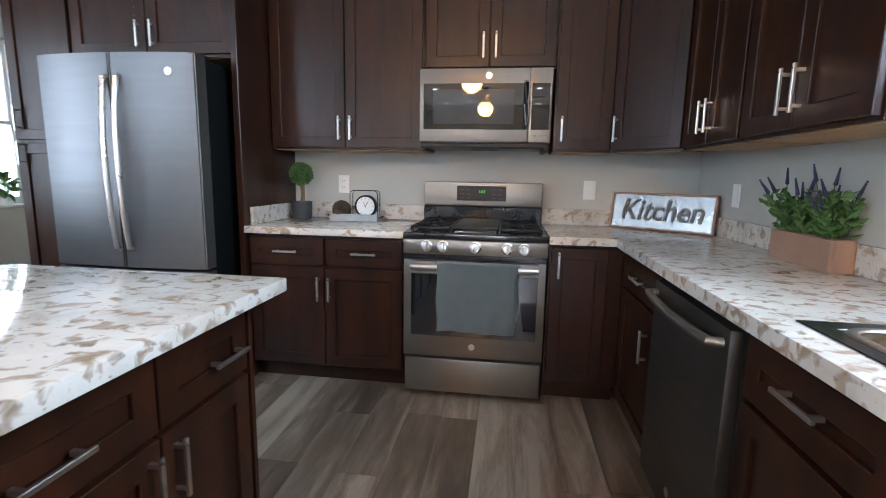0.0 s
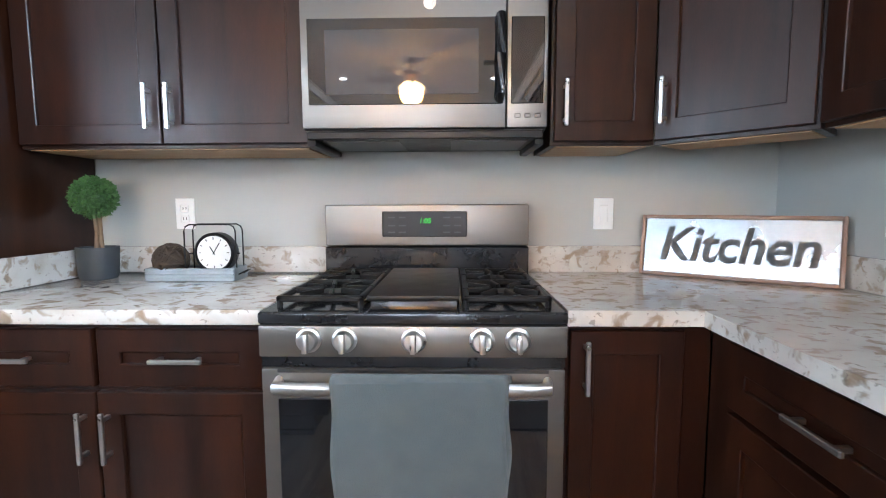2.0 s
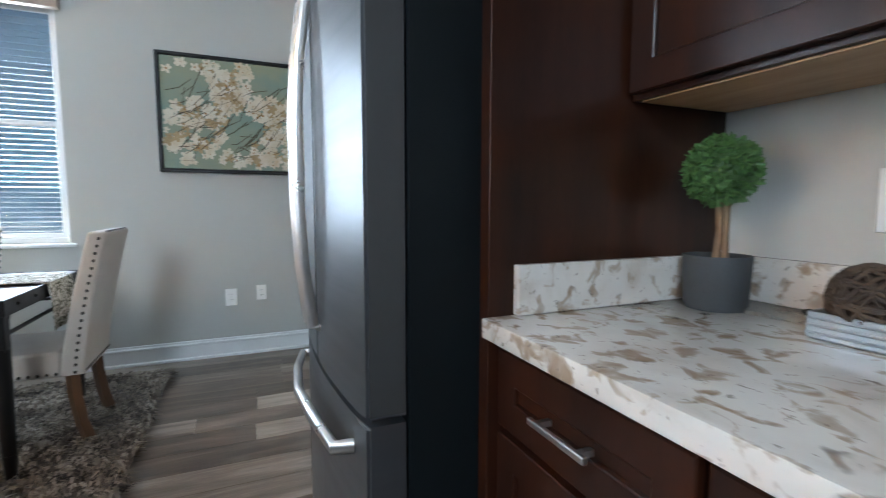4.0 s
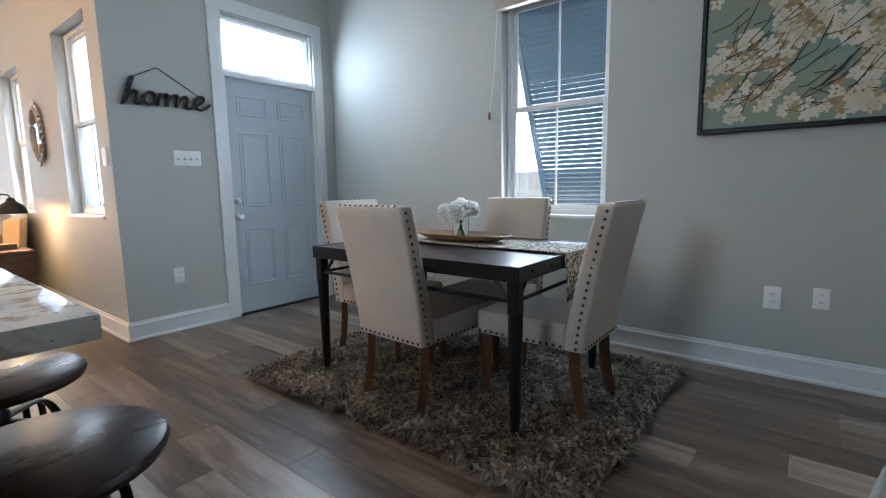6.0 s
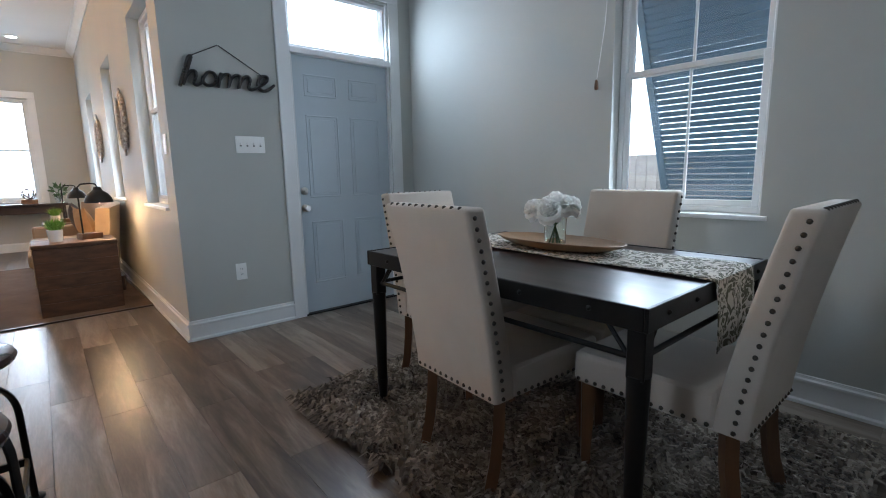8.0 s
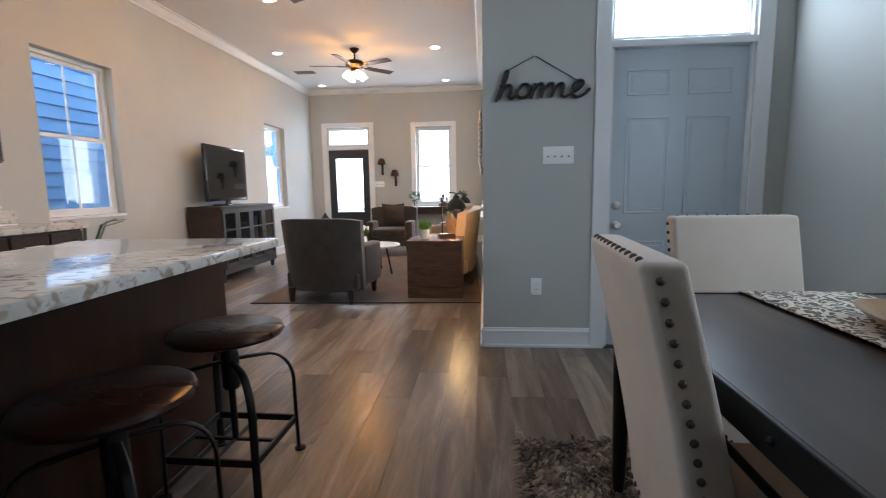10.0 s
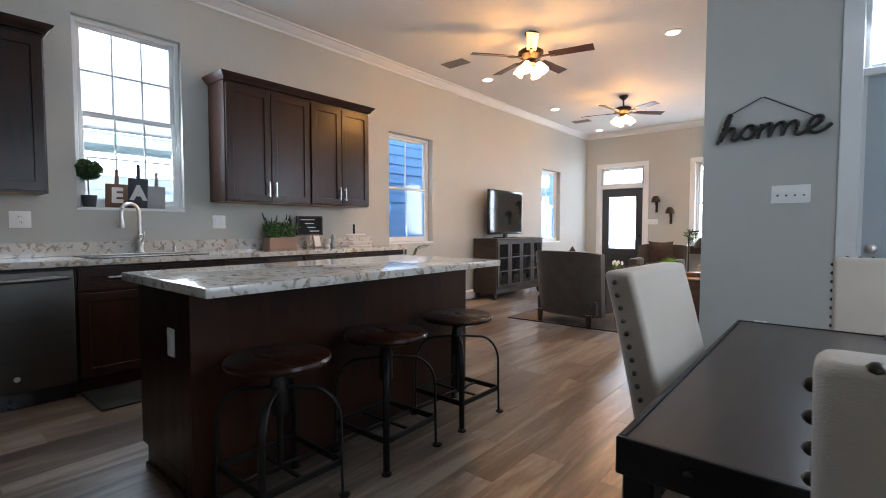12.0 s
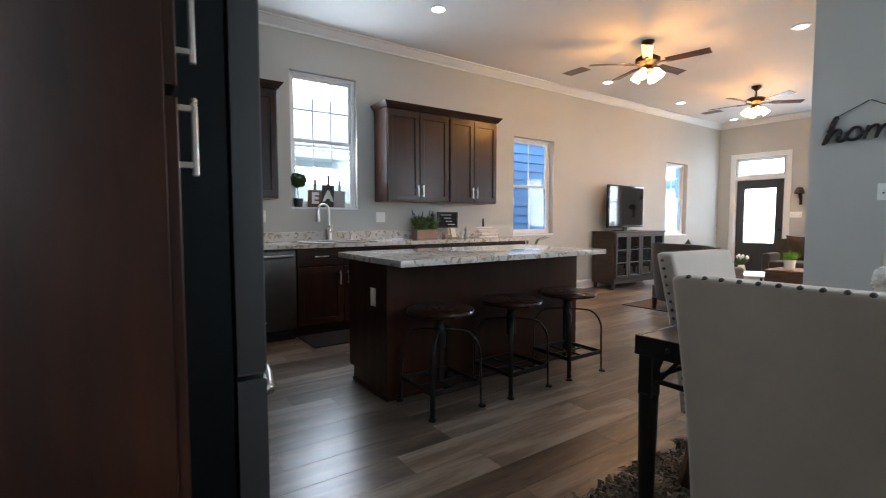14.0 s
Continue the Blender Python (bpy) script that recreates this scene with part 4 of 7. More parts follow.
# ---- refrigerator ----
FX0, FX1, FY = -2.105, -1.215, 2.785
fr = thing("refrigerator", pose((FX0 + FX1) / 2, FY, 0), "slate stainless french-door refrigerator with bowed doors", "refrigerator")
fh = (FX1 - FX0) / 2
part("body", bm_box(-fh + 0.006, fh - 0.006, 0.012, 0.74, 0.03, 1.775, 0.004, 1), FRIDGESIDE, fr, "black textured cabinet sides")


def bowed(x0, x1, z0, z1, full):
    """A door slab whose face bows outward across the full width."""
    b = bmesh.new()
    n = 14
    cols = []
    for i in range(n + 1):
        x = x0 + (x1 - x0) * i / n
        y = -0.078 - 0.032 * (1 - (x / full) ** 2)
        cols.append([b.verts.new((x, y, z0)), b.verts.new((x, y, z1)), b.verts.new((x, 0.004, z1)), b.verts.new((x, 0.004, z0))])
    for p, q in zip(cols, cols[1:]):
        for k in range(4):
            b.faces.new((p[k], p[(k + 1) % 4], q[(k + 1) % 4], q[k]))
    b.faces.new(cols[0])
    b.faces.new(cols[-1][::-1])
    bmesh.ops.bevel(b, geom=[e for e in b.edges if abs(e.verts[0].co.z - e.verts[1].co.z) < 1e-5 and e.verts[0].co.y < -0.05 and e.verts[1].co.y < -0.05 or (abs(e.verts[0].co.x - e.verts[1].co.x) < 1e-5 and e.verts[0].co.y < -0.05 and e.verts[1].co.y < -0.05)], offset=0.007, segments=2, affect="EDGES")
    return b


EDGE = mat("dark_edge_paint", (0.045, 0.045, 0.044), (0.036, 0.036, 0.035), 0.45, scale=4)
for s in (-1, 1):
    d_ = part("fridge_door", bowed(min(0, s * fh) + (0.003 if s > 0 else 0), max(0, s * fh) - (0.003 if s < 0 else 0), 0.70, 1.79, fh), FRIDGESTEEL, fr)
    hx = 0.012 + s * 0.036
    pts = [(hx, -0.107, 1.675), (hx, -0.128, 1.67), (hx, -0.148, 1.52), (hx, -0.157, 1.36), (hx, -0.157, 1.14), (hx, -0.148, 0.97), (hx, -0.128, 0.805), (hx, -0.107, 0.80)]
    part("door_handle", bm_tube(pts, 0.013, 12, flat=0.016), CHROME, d_, "long bowed steel handle")
    part("door_edge", bm_box(min(s * fh, s * (fh + 0.002)), max(s * fh, s * (fh + 0.002)), -0.073, 0.002, 0.706, 1.784), EDGE, d_, "dark door edge")
part("badge", bm_cyl((0.31, -0.098, 1.70), (0.31, -0.085, 1.70), 0.02, seg=24), CHROME, fr, "round maker's badge")
fz = part("freezer_drawer", bowed(-fh, fh, 0.06, 0.685, fh), FRIDGESTEEL, fr)
pts = [(-0.35, -0.088, 0.612), (-0.345, -0.112, 0.612), (-0.2, -0.145, 0.612), (0, -0.165, 0.612), (0.2, -0.15, 0.612), (0.355, -0.13, 0.612), (0.36, -0.088, 0.612)]
part("door_handle", bm_tube(pts, 0.016, 12, flat=0.013), CHROME, fz, "curved steel drawer handle")
part("kick_plate", bm_box(-fh + 0.02, fh - 0.02, -0.03, 0.012, 0.001, 0.055), BLACK, fr)
part("hinge_cover", bm_box(fh - 0.1, fh - 0.01, -0.05, 0.06, 1.776, 1.80, 0.006, 2), BLACK, fr)
part("hinge_cover", bm_box(-fh + 0.01, -fh + 0.1, -0.05, 0.06, 1.776, 1.80, 0.006, 2), BLACK, fr)

# ---- dishwasher ----
dw = thing("dishwasher", pose(0.912, 2.268, 0, 0, 0, -90), "dark slate steel built-in dishwasher with bowed handle", "dishwasher")
part("body", bm_box(0.004, 0.596, 0.02, 0.55, 0.10, 0.868), DARKSLOT, dw)
dd = part("door_panel", bm_box(0.004, 0.596, -0.018, 0.02, 0.115, 0.852, 0.006, 2), STEELD, dw)
part("door_handle", bm_tube([(0.035, -0.018, 0.81), (0.04, -0.05, 0.81), (0.12, -0.058, 0.808), (0.3, -0.064, 0.806), (0.48, -0.058, 0.808), (0.56, -0.05, 0.81), (0.565, -0.018, 0.81)], 0.014, 12), STEEL, dd, "bowed steel bar handle")
part("badge", bm_cyl((0.3, -0.0205, 0.20), (0.3, -0.017, 0.20), 0.016, seg=20), CHROME, dd, "round maker's badge")
part("kick_plate", bm_box(0.004, 0.596, 0.04, 0.06, 0.001, 0.10), BLACK, dw)

# ---- island ----
IX0, IX1, IY0, IY1 = -1.205, -0.282, -0.167, 1.732
BX0, BX1, BY0, BY1 = -0.948, -0.37, -0.125, 1.688
counter("island_countertop", bm_box(IX0, IX1, IY0, IY1, CT0, CT1, 0.006, 2), "thick polished granite slab on the island")
isl = thing("kitchen_island", pose(0, 0, 0), "dark espresso kitchen island with an overhanging top", "island")
part("back_panel", bm_box(BX0, BX0 + 0.02, BY0, BY1, 0.001, CT0 - 0.001, 0.002, 1), WOOD, isl)
b = bm_box(BX0 + 0.0205, BX1, BY1 - 0.02, BY1, 0.10, CT0 - 0.001, 0.002, 1)
bm_box(BX0 + 0.0205, BX1 - 0.07, BY1 - 0.02, BY1, 0.001, 0.0995, 0.002, 1, b)
part("end_panel", b, WOOD, isl)
b = bm_box(BX0 + 0.0205, BX1, BY0, BY0 + 0.02, 0.10, CT0 - 0.001, 0.002, 1)
bm_box(BX0 + 0.0205, BX1 - 0.07, BY0, BY0 + 0.02, 0.001, 0.0995, 0.002, 1, b)
part("end_panel", b, WOOD, isl)
part("toe_trim", bm_box(BX0 - 0.012, BX0 - 0.0005, BY0, BY1, 0.001, 0.028, 0.003, 1), WOOD, isl)
part("toe_trim", bm_box(BX0 - 0.012, BX1 - 0.07, BY1 + 0.0005, BY1 + 0.012, 0.001, 0.028, 0.003, 1), WOOD, isl)
for ya, yb, split, pulls in ((BY0 + 0.021, 0.86, 0.37, (0.19, 0.55)), (0.861, BY1 - 0.021, 0.457, (0.21, 0.69))):
    w_ = yb - ya
    cabinet("island_cabinet", pose(BX1 - 0.022, ya, 0, 0, 0, 90), w_, BX1 - 0.022 - BX0 - 0.022, 0, CT0 - 0.002, [
        ("drawer", 0.01, split - 0.003, 0.665, 0.845, "h", pulls[0], 0.74), ("drawer", split + 0.003, w_ - 0.01, 0.665, 0.845, "h", pulls[1], 0.74),
        ("cabinet_door", 0.01, split - 0.003, 0.115, 0.65, "v", split - 0.037, 0.56), ("cabinet_door", split + 0.003, w_ - 0.01, 0.115, 0.65, "v", split + 0.037, 0.56)],
        "dark espresso drawer and door unit in the island", 0.1)
wall_plate("island_outlet", pose(-0.768, BY1 + 0.001, 0.645, 0, 0, 180), 0.07, 0.12, "rocker", "white outlet plate on the island's end", "outlet")
RUBBER = mat("dark_mat_rubber", (0.018, 0.022, 0.025), (0.028, 0.032, 0.035), 0.7, scale=6, bump=0.4, bscale=160)
solid("floor_mat", bm_box(0.50, 0.985, 0.82, 1.64, 0.0005, 0.014, 0.006, 2), RUBBER, "dark rubber mat on the floor before the sink", "mat")


# ---- stools ----
STOOLWOOD = mat("stool_wood", (0.032, 0.0098, 0.0052), (0.013, 0.0045, 0.003), 0.30, scale=2.4, stretch=(1, 4, 1), spec=0.2)
st = thing("bar_stool", pose(-1.163, 1.43, 0), "round dark wood stool on black iron screw base", "stool", "island stools")
part("seat", bm_lathe([(0.0, 0.572), (0.19, 0.572), (0.207, 0.578), (0.212, 0.590), (0.207, 0.602), (0.195, 0.607), (0.0, 0.607)], 40), STOOLWOOD, st, "round dark brown wooden seat")
part("screw", bm_cyl((0, 0, 0.14), (0, 0, 0.572), 0.013, seg=12), IRON, st)
part("hub", bm_lathe([(0.03, 0.36), (0.034, 0.37), (0.034, 0.50), (0.028, 0.51), (0.028, 0.53), (0.05, 0.545), (0.05, 0.571), (0, 0.571)], 18), IRON, st)
for a in (45, 135, 225, 315):
    b = bmesh.new()
    R = 0.25
    pts = [(0.03, 0, 0.475), (0.08, 0, 0.472)] + [(0.13 + (R - 0.13) * math.sin(q), 0, 0.32 + 0.15 * math.cos(q)) for q in [math.pi / 2 * k / 8 for k in range(1, 9)]] + [(R + 0.002, 0, 0.16), (R + 0.005, 0, 0.012)]
    bm_tube(pts, 0.007, 8, flat=0.015, bm=b)
    join(b, bm_lathe([(0.0, 0.0005), (0.024, 0.0005), (0.024, 0.008), (0.012, 0.014), (0.0, 0.014)], 12, (R + 0.012, 0, 0)))
    b.transform(pose(0, 0, 0, 0, 0, a))
    part("leg", b, IRON, st)
s_ = 0.25 * math.cos(math.pi / 4)
for k in range(4):
    c0, c1 = [(s_ * sx, s_ * sy) for sx, sy in ((1, 1), (-1, 1), (-1, -1), (1, -1))][k], [(s_ * sx, s_ * sy) for sx, sy in ((-1, 1), (-1, -1), (1, -1), (1, 1))][k]
    lo = [min(c0[i], c1[i]) for i in (0, 1)]
    hi = [max(c0[i], c1[i]) for i in (0, 1)]
    e = 0.006
    part("stretcher", bm_box(lo[0] - e, hi[0] + e, lo[1] - e, hi[1] + e, 0.135, 0.163, 0.002, 1), IRON, st)
part("cross_bar", bm_box(-s_, s_, -0.008, 0.008, 0.136, 0.148, 0.002, 1), IRON, st)
part("cross_bar", bm_box(-0.008, 0.008, -s_, s_, 0.1365, 0.1475, 0.002, 1), IRON, st)
copy_thing(st, pose(-1.172, 0.84, 0, 0, 0, 2))
copy_thing(st, pose(-1.166, 0.247, 0, 0, 0, -1))

# ---- dining table ----
TABLEWOOD = mat("dark_table_wood", (0.036, 0.019, 0.0125), (0.017, 0.0095, 0.0065), 0.30, scale=2.4, stretch=(7, 0.8, 1), spec=0.42, rvar=0.04)
TX0, TX1, TY0, TY1 = -3.575, -2.615, 0.30, 1.64
tb = thing("dining_table", pose(0, 0, 0), "dark wood dining table with riveted black iron frame", "table")
part("tabletop", bm_box(TX0 + 0.012, TX1 - 0.012, TY0 + 0.012, TY1 - 0.012, 0.735, 0.763, 0.003, 1), TABLEWOOD, tb)
RIVET = mesh_of("rivet", bm_ball((0, 0, 0), 0.008, seg=8), IRON)
for q in ((TX0, TX1, TY0, TY0 + 0.0118), (TX0, TX1, TY1 - 0.0118, TY1), (TX0, TX0 + 0.0118, TY0 + 0.012, TY1 - 0.012), (TX1 - 0.0118, TX1, TY0 + 0.012, TY1 - 0.012)):
    ap = part("apron", bm_box(*q, 0.70, 0.766, 0.002, 1), IRON, tb)
    along_x = q[1] - q[0] > 0.5
    L = (q[1] - q[0]) if along_x else (q[3] - q[2])
    for k in range(5):
        f = 0.12 + 0.19 * k
        ob = new("rivet", RIVET)
        ob.location = (q[0] + L * f, q[2] - 0.001 if q[2] < 1 else q[3] + 0.001, 0.735) if along_x else (q[0] - 0.001 if q[0] < -3 else q[1] + 0.001, q[2] + L * f, 0.735)
        ob.parent = ap
for sx, lx in ((1, TX0 + 0.035), (-1, TX1 - 0.035)):
    for sy, ly in ((1, TY0 + 0.035), (-1, TY1 - 0.035)):
        b = bm_box(lx - 0.026, lx + 0.026, ly - 0.026, ly + 0.026, 0.56, 0.7345, 0.004, 1)
        bm_cyl((lx, ly, 0.57), (lx, ly, 0.14), 0.032, 0.024, 14, b)
        bm_cyl((lx, ly, 0.14), (lx, ly, 0.01), 0.026, 0.017, 14, b)
        lg = part("leg", b, IRON, tb)
        b = bmesh.new()
        bm_tube([(lx + sx * 0.02, ly, 0.60), (lx + sx * 0.10, ly, 0.70)], 0.007, 8, bm=b)
        bm_tube([(lx, ly + sy * 0.02, 0.60), (lx, ly + sy * 0.10, 0.70)], 0.007, 8, bm=b)
        part("bracket", b, IRON, lg)
for lx in (TX0 + 0.035, TX1 - 0.035):
    part("stretcher", bm_cyl((lx, TY0 + 0.04, 0.615), (lx, TY1 - 0.04, 0.615), 0.009, seg=10), IRON, tb)
for ly in (TY0 + 0.035, TY1 - 0.035):
    part("stretcher", bm_cyl((TX0 + 0.04, ly, 0.615), (TX1 - 0.04, ly, 0.615), 0.009, seg=10), IRON, tb)

# ---- dining chairs ----
LINEN = mat("cream_linen", (0.54, 0.468, 0.388), (0.48, 0.412, 0.34), 0.9, scale=5, bump=0.35, bscale=520, sheen=0.25)
LEGWOOD = mat("walnut_leg", (0.15, 0.072, 0.032), (0.095, 0.045, 0.02), 0.4, scale=4, stretch=(6, 6, 0.8), bump=0.05)
NAILM = mat("dark_nailhead", (0.10, 0.085, 0.07), (0.05, 0.043, 0.036), 0.35, metal=0.9, scale=30)
ch = thing("dining_chair", pose(-3.118, 1.53, 0), "cream linen parsons chair with dark nailhead trim", "chair", "chairs round the dining table")
CW = 0.232


def back_slab():
    """A leaning, gently curved upholstered back with softly rounded edges."""
    b = bmesh.new()
    n, rows = 14, []
    corner = [(math.cos(a), math.sin(a)) for a in [math.pi / 8 * k for k in range(5)]]
    for k in range(n + 4):
        v = min(1.0, k / n)
        cap = max(0, k - n) / 3
        z = 0.36 + v * 0.638 + 0.014 * math.sin(cap * math.pi / 2)
        yc = 0.225 + 0.128 * v ** 1.3
        pull = 0.014 * (1 - math.cos(cap * math.pi / 2))
        wv, th, r = CW - 0.006 + 0.006 * v - pull, 0.047 - 0.008 * v - pull, 0.016 - pull * 0.5
        ring = []
        for sx, sy, cs in ((1, 1, corner), (-1, 1, corner[::-1]), (-1, -1, corner), (1, -1, corner[::-1])):
            ring += [(sx * (wv - r + r * c), yc + sy * (th - r + r * s), z) for c, s in cs]
        rows.append([b.verts.new(p) for p in ring])
    m_ = len(rows[0])
    for p, q in zip(rows, rows[1:]):
        for i in range(m_):
            b.faces.new((p[i], p[(i + 1) % m_], q[(i + 1) % m_], q[i]))
    b.faces.new(rows[0][::-1])
    b.faces.new(rows[-1])
    return b


bk = part("backrest", back_slab(), LINEN, ch)
b = bm_box(-CW, CW, -0.285, 0.19, 0.355, 0.475, 0.028, 3)
for v in b.verts:
    if v.co.z > 0.45:
        v.co.z += 0.018 * (1 - (v.co.x / CW) ** 2) * (1 - ((v.co.y + 0.05) / 0.26) ** 2)
se = part("seat", b, LINEN, ch)
for x in (-0.19, 0.19):
    b = bm_cyl((x, -0.245, 0.36), (x * 1.02, -0.25, 0.022), 0.034, 0.021, 4)
    b.transform(Matrix.Translation((x, -0.245, 0)) @ pose(0, 0, 0, 0, 0, 45) @ Matrix.Translation((-x, 0.245, 0)))
    part("leg", b, LEGWOOD, ch)
    b = bmesh.new()
    bm_tube([(x, 0.215, 0.40), (x, 0.222, 0.25), (x, 0.24, 0.12), (x, 0.268, 0.022)], 0.028, 4, bm=b)
    part("leg", b, LEGWOOD, ch)
NAIL = mesh_of("nailhead", bm_ball((0, 0, 0), 0.0075, 0.0075, 0.0075, 8), NAILM)


def nail(parent, x, y, z):
    ob = new("nailhead", NAIL)
    ob.location, ob.parent = (x, y, z), parent


for k in range(19):
    v = 0.02 + 0.955 * k / 18
    for sx in (-1, 1):
        nail(bk, sx * (CW - 0.005 + 0.006 * v), 0.225 + 0.128 * v ** 1.3 + 0.012, 0.36 + v * 0.638)
for k in range(11):
    nail(bk, -0.19 + 0.38 * k / 10, 0.382, 1.009)
for k in range(14):
    for sx in (-1, 1):
        nail(se, sx * (CW - 0.001), -0.26 + 0.033 * k, 0.375)
for k in range(13):
    nail(se, -0.2 + 0.4 * k / 12, -0.2845, 0.375)
    nail(bk, -0.2 + 0.4 * k / 12, 0.272, 0.375)
copy_thing(ch, pose(-2.820, 0.977, 0, 0, 0, -93))
copy_thing(ch, pose(-3.43, 0.985, 0, 0, 0, 90))
copy_thing(ch, pose(-3.13, 0.386, 0, 0, 0, 180))

# ---- runner, bowl, flowers ----
def runner_mat():
    m, n, l, b = nodes_of("leaf_print_cloth")
    mp = coords(n, l, (1.0, 1.0, 1.0))
    vo = n.new("ShaderNodeTexVoronoi")
    vo.feature = "DISTANCE_TO_EDGE"
    vo.inputs["Scale"].default_value = 17.0
    wob = noise_tex(n, l, mp, 9.0, 2.0, 2.0)
    mixv = n.new("ShaderNodeMix")
    mixv.data_type = "VECTOR"
    mixv.inputs["Factor"].default_value = 0.12
    l.new(mp.outputs[0], mixv.inputs["A"])
    l.new(wob.outputs["Color"], mixv.inputs["B"])
    l.new(mixv.outputs["Result"], vo.inputs["Vector"])
    r = ramp(n, [(0.07, (0.60, 0.56, 0.49)), (0.11, (0.09, 0.085, 0.06)), (0.26, (0.14, 0.13, 0.09)), (0.30, (0.58, 0.54, 0.47))])
    l.new(vo.outputs["Distance"], r.inputs["Fac"])
    l.new(r.outputs["Color"], b.inputs["Base Color"])
    b.inputs["Roughness"].default_value = 0.9
    return m


RUNNER = runner_mat()
b = bmesh.new()
prof = [(TY0 - 0.012, 0.62), (TY0 - 0.01, 0.70), (TY0 - 0.006, 0.765), (TY0 + 0.02, 0.7695)] + [(TY0 + 0.02 + 1.3 * k / 16, 0.7695) for k in range(1, 17)] + [(TY1 + 0.006, 0.767), (TY1 + 0.012, 0.70), (TY1 + 0.016, 0.62), (TY1 + 0.018, 0.54)]
cols = []
for i in range(9):
    u = i / 8
    cols.append([b.verts.new((-3.385 + 0.35 * u + 0.006 * math.sin(3 * y + 2), y + (0.006 * math.sin(14 * u) if z < 0.74 and y > 1 else 0), z + (0.004 * math.sin(5 * y + 7 * u) ** 2 if z > 0.768 else 0))) for y, z in prof])
for p, q in zip(cols, cols[1:]):
    for k in range(len(prof) - 1):
        b.faces.new((p[k], p[k + 1], q[k + 1], q[k]))
rn = solid("table_runner", b, RUNNER, "cream and olive leaf-print runner draped along the table", "runner")
so = rn.modifiers.new("thickness", "SOLIDIFY")
so.thickness, so.offset = 0.003, 1
BOWLWOOD = mat("dough_bowl_wood", (0.30, 0.19, 0.10), (0.20, 0.12, 0.06), 0.5, scale=5, stretch=(4, 1, 1), bump=0.1)
b = bm_lathe([(0.0, 0.0), (0.5, 0.0), (0.75, 0.010), (0.92, 0.028), (1.0, 0.042), (0.97, 0.044), (0.9, 0.032), (0.7, 0.018), (0.0, 0.012)], 40)
for v in b.verts:
    v.co.x *= 0.135
    v.co.y *= 0.33
bowl = solid("dough_bowl", b, BOWLWOOD, "long shallow wooden bowl on the runner", "bowl", m=pose(-3.21, 0.93, 0.7755))
vs = thing("flower_vase", pose(-3.20, 0.93, 0.788), "clear glass vase of white roses in a wooden bowl", "vase")
b = bm_lathe([(0.0, 0.0), (0.042, 0.0), (0.046, 0.01), (0.05, 0.13), (0.047, 0.13), (0.043, 0.012), (0.0, 0.01)], 28)
gv = part("glass", b, CLEAR, vs, "clear glass vessel")
STEM = mat("flower_stem", (0.05, 0.12, 0.03), (0.03, 0.08, 0.02), 0.5, scale=10)
PETAL = mat("white_petal", (0.97, 0.96, 0.93), (0.94, 0.93, 0.89), 0.6, scale=20)
pn_, pl_ = PETAL.node_tree.nodes, PETAL.node_tree.links
thin, both = pn_.new("ShaderNodeBsdfTranslucent"), pn_.new("ShaderNodeMixShader")
thin.inputs["Color"].default_value, both.inputs["Fac"].default_value = (0.98, 0.97, 0.94, 1), 0.4
pl_.new(pn_["Principled BSDF"].outputs[0], both.inputs[1])
pl_.new(thin.outputs[0], both.inputs[2])
pl_.new(both.outputs[0], next(n for n in pn_ if n.type == "OUTPUT_MATERIAL").inputs["Surface"])
rnd = random.Random(5)
heads = []
for k in range(9):
    a, r = k * 2.4, (0.035 + 0.055 * (k % 3) / 2) if k else 0
    top = (r * math.cos(a) * 1.15, r * math.sin(a) * 1.15, 0.20 - 0.35 * r)
    heads.append(top)
    part("stem", bm_tube([(-0.025 * math.cos(a), -0.025 * math.sin(a), 0.015), (0, 0, 0.09), top], 0.0028, 6), STEM, vs)


def bloom(c, s):
    b = bmesh.new()
    for ring, (n, tilt, rr) in enumerate(((5, 10, 0.4), (7, 26, 0.7), (9, 46, 0.95), (10, 68, 1.15), (10, 92, 1.25))):
        for k in range(n):
            az = 2 * math.pi * k / n + ring * 0.5 + rnd.uniform(-0.15, 0.15)
            w = 0.034 * (0.6 + 0.5 * rr)
            p = bmesh.new()
            grid_ = []
            for i in range(4):
                v = i / 3
                row = []
                for j in range(4):
                    u = j / 3 - 0.5
                    t = radians(tilt) * (0.55 + 0.65 * v)
                    d = 0.004 + 0.045 * v
                    row.append(p.verts.new((d * math.sin(t) - 0.012 * (u * 2) ** 2 * v, u * 2 * w * math.sin(math.pi * (0.18 + 0.68 * v)), d * math.cos(t) + 0.006 * (u * 2) ** 2)))
                grid_.append(row)
            for i in range(3):
                for j in range(3):
                    p.faces.new((grid_[i][j], grid_[i][j + 1], grid_[i + 1][j + 1], grid_[i + 1][j]))
            join(b, p, Matrix.Rotation(az, 4, "Z"))
    bm_ball((0, 0, 0.016), 0.032, 0.032, 0.028, 12, b)
    lean = Vector((c[0], c[1], 0.12)).normalized()
    b.transform(Matrix.Translation(c) @ Vector((0, 0, 1)).rotation_difference(lean).to_matrix().to_4x4() @ Matrix.Scale(s, 4) @ Matrix.Translation((0, 0, -0.02)))
    return b


for h_ in heads:
    f = part("rose", bloom(h_, rnd.uniform(1.08, 1.26)), PETAL, vs, "white rose bloom")

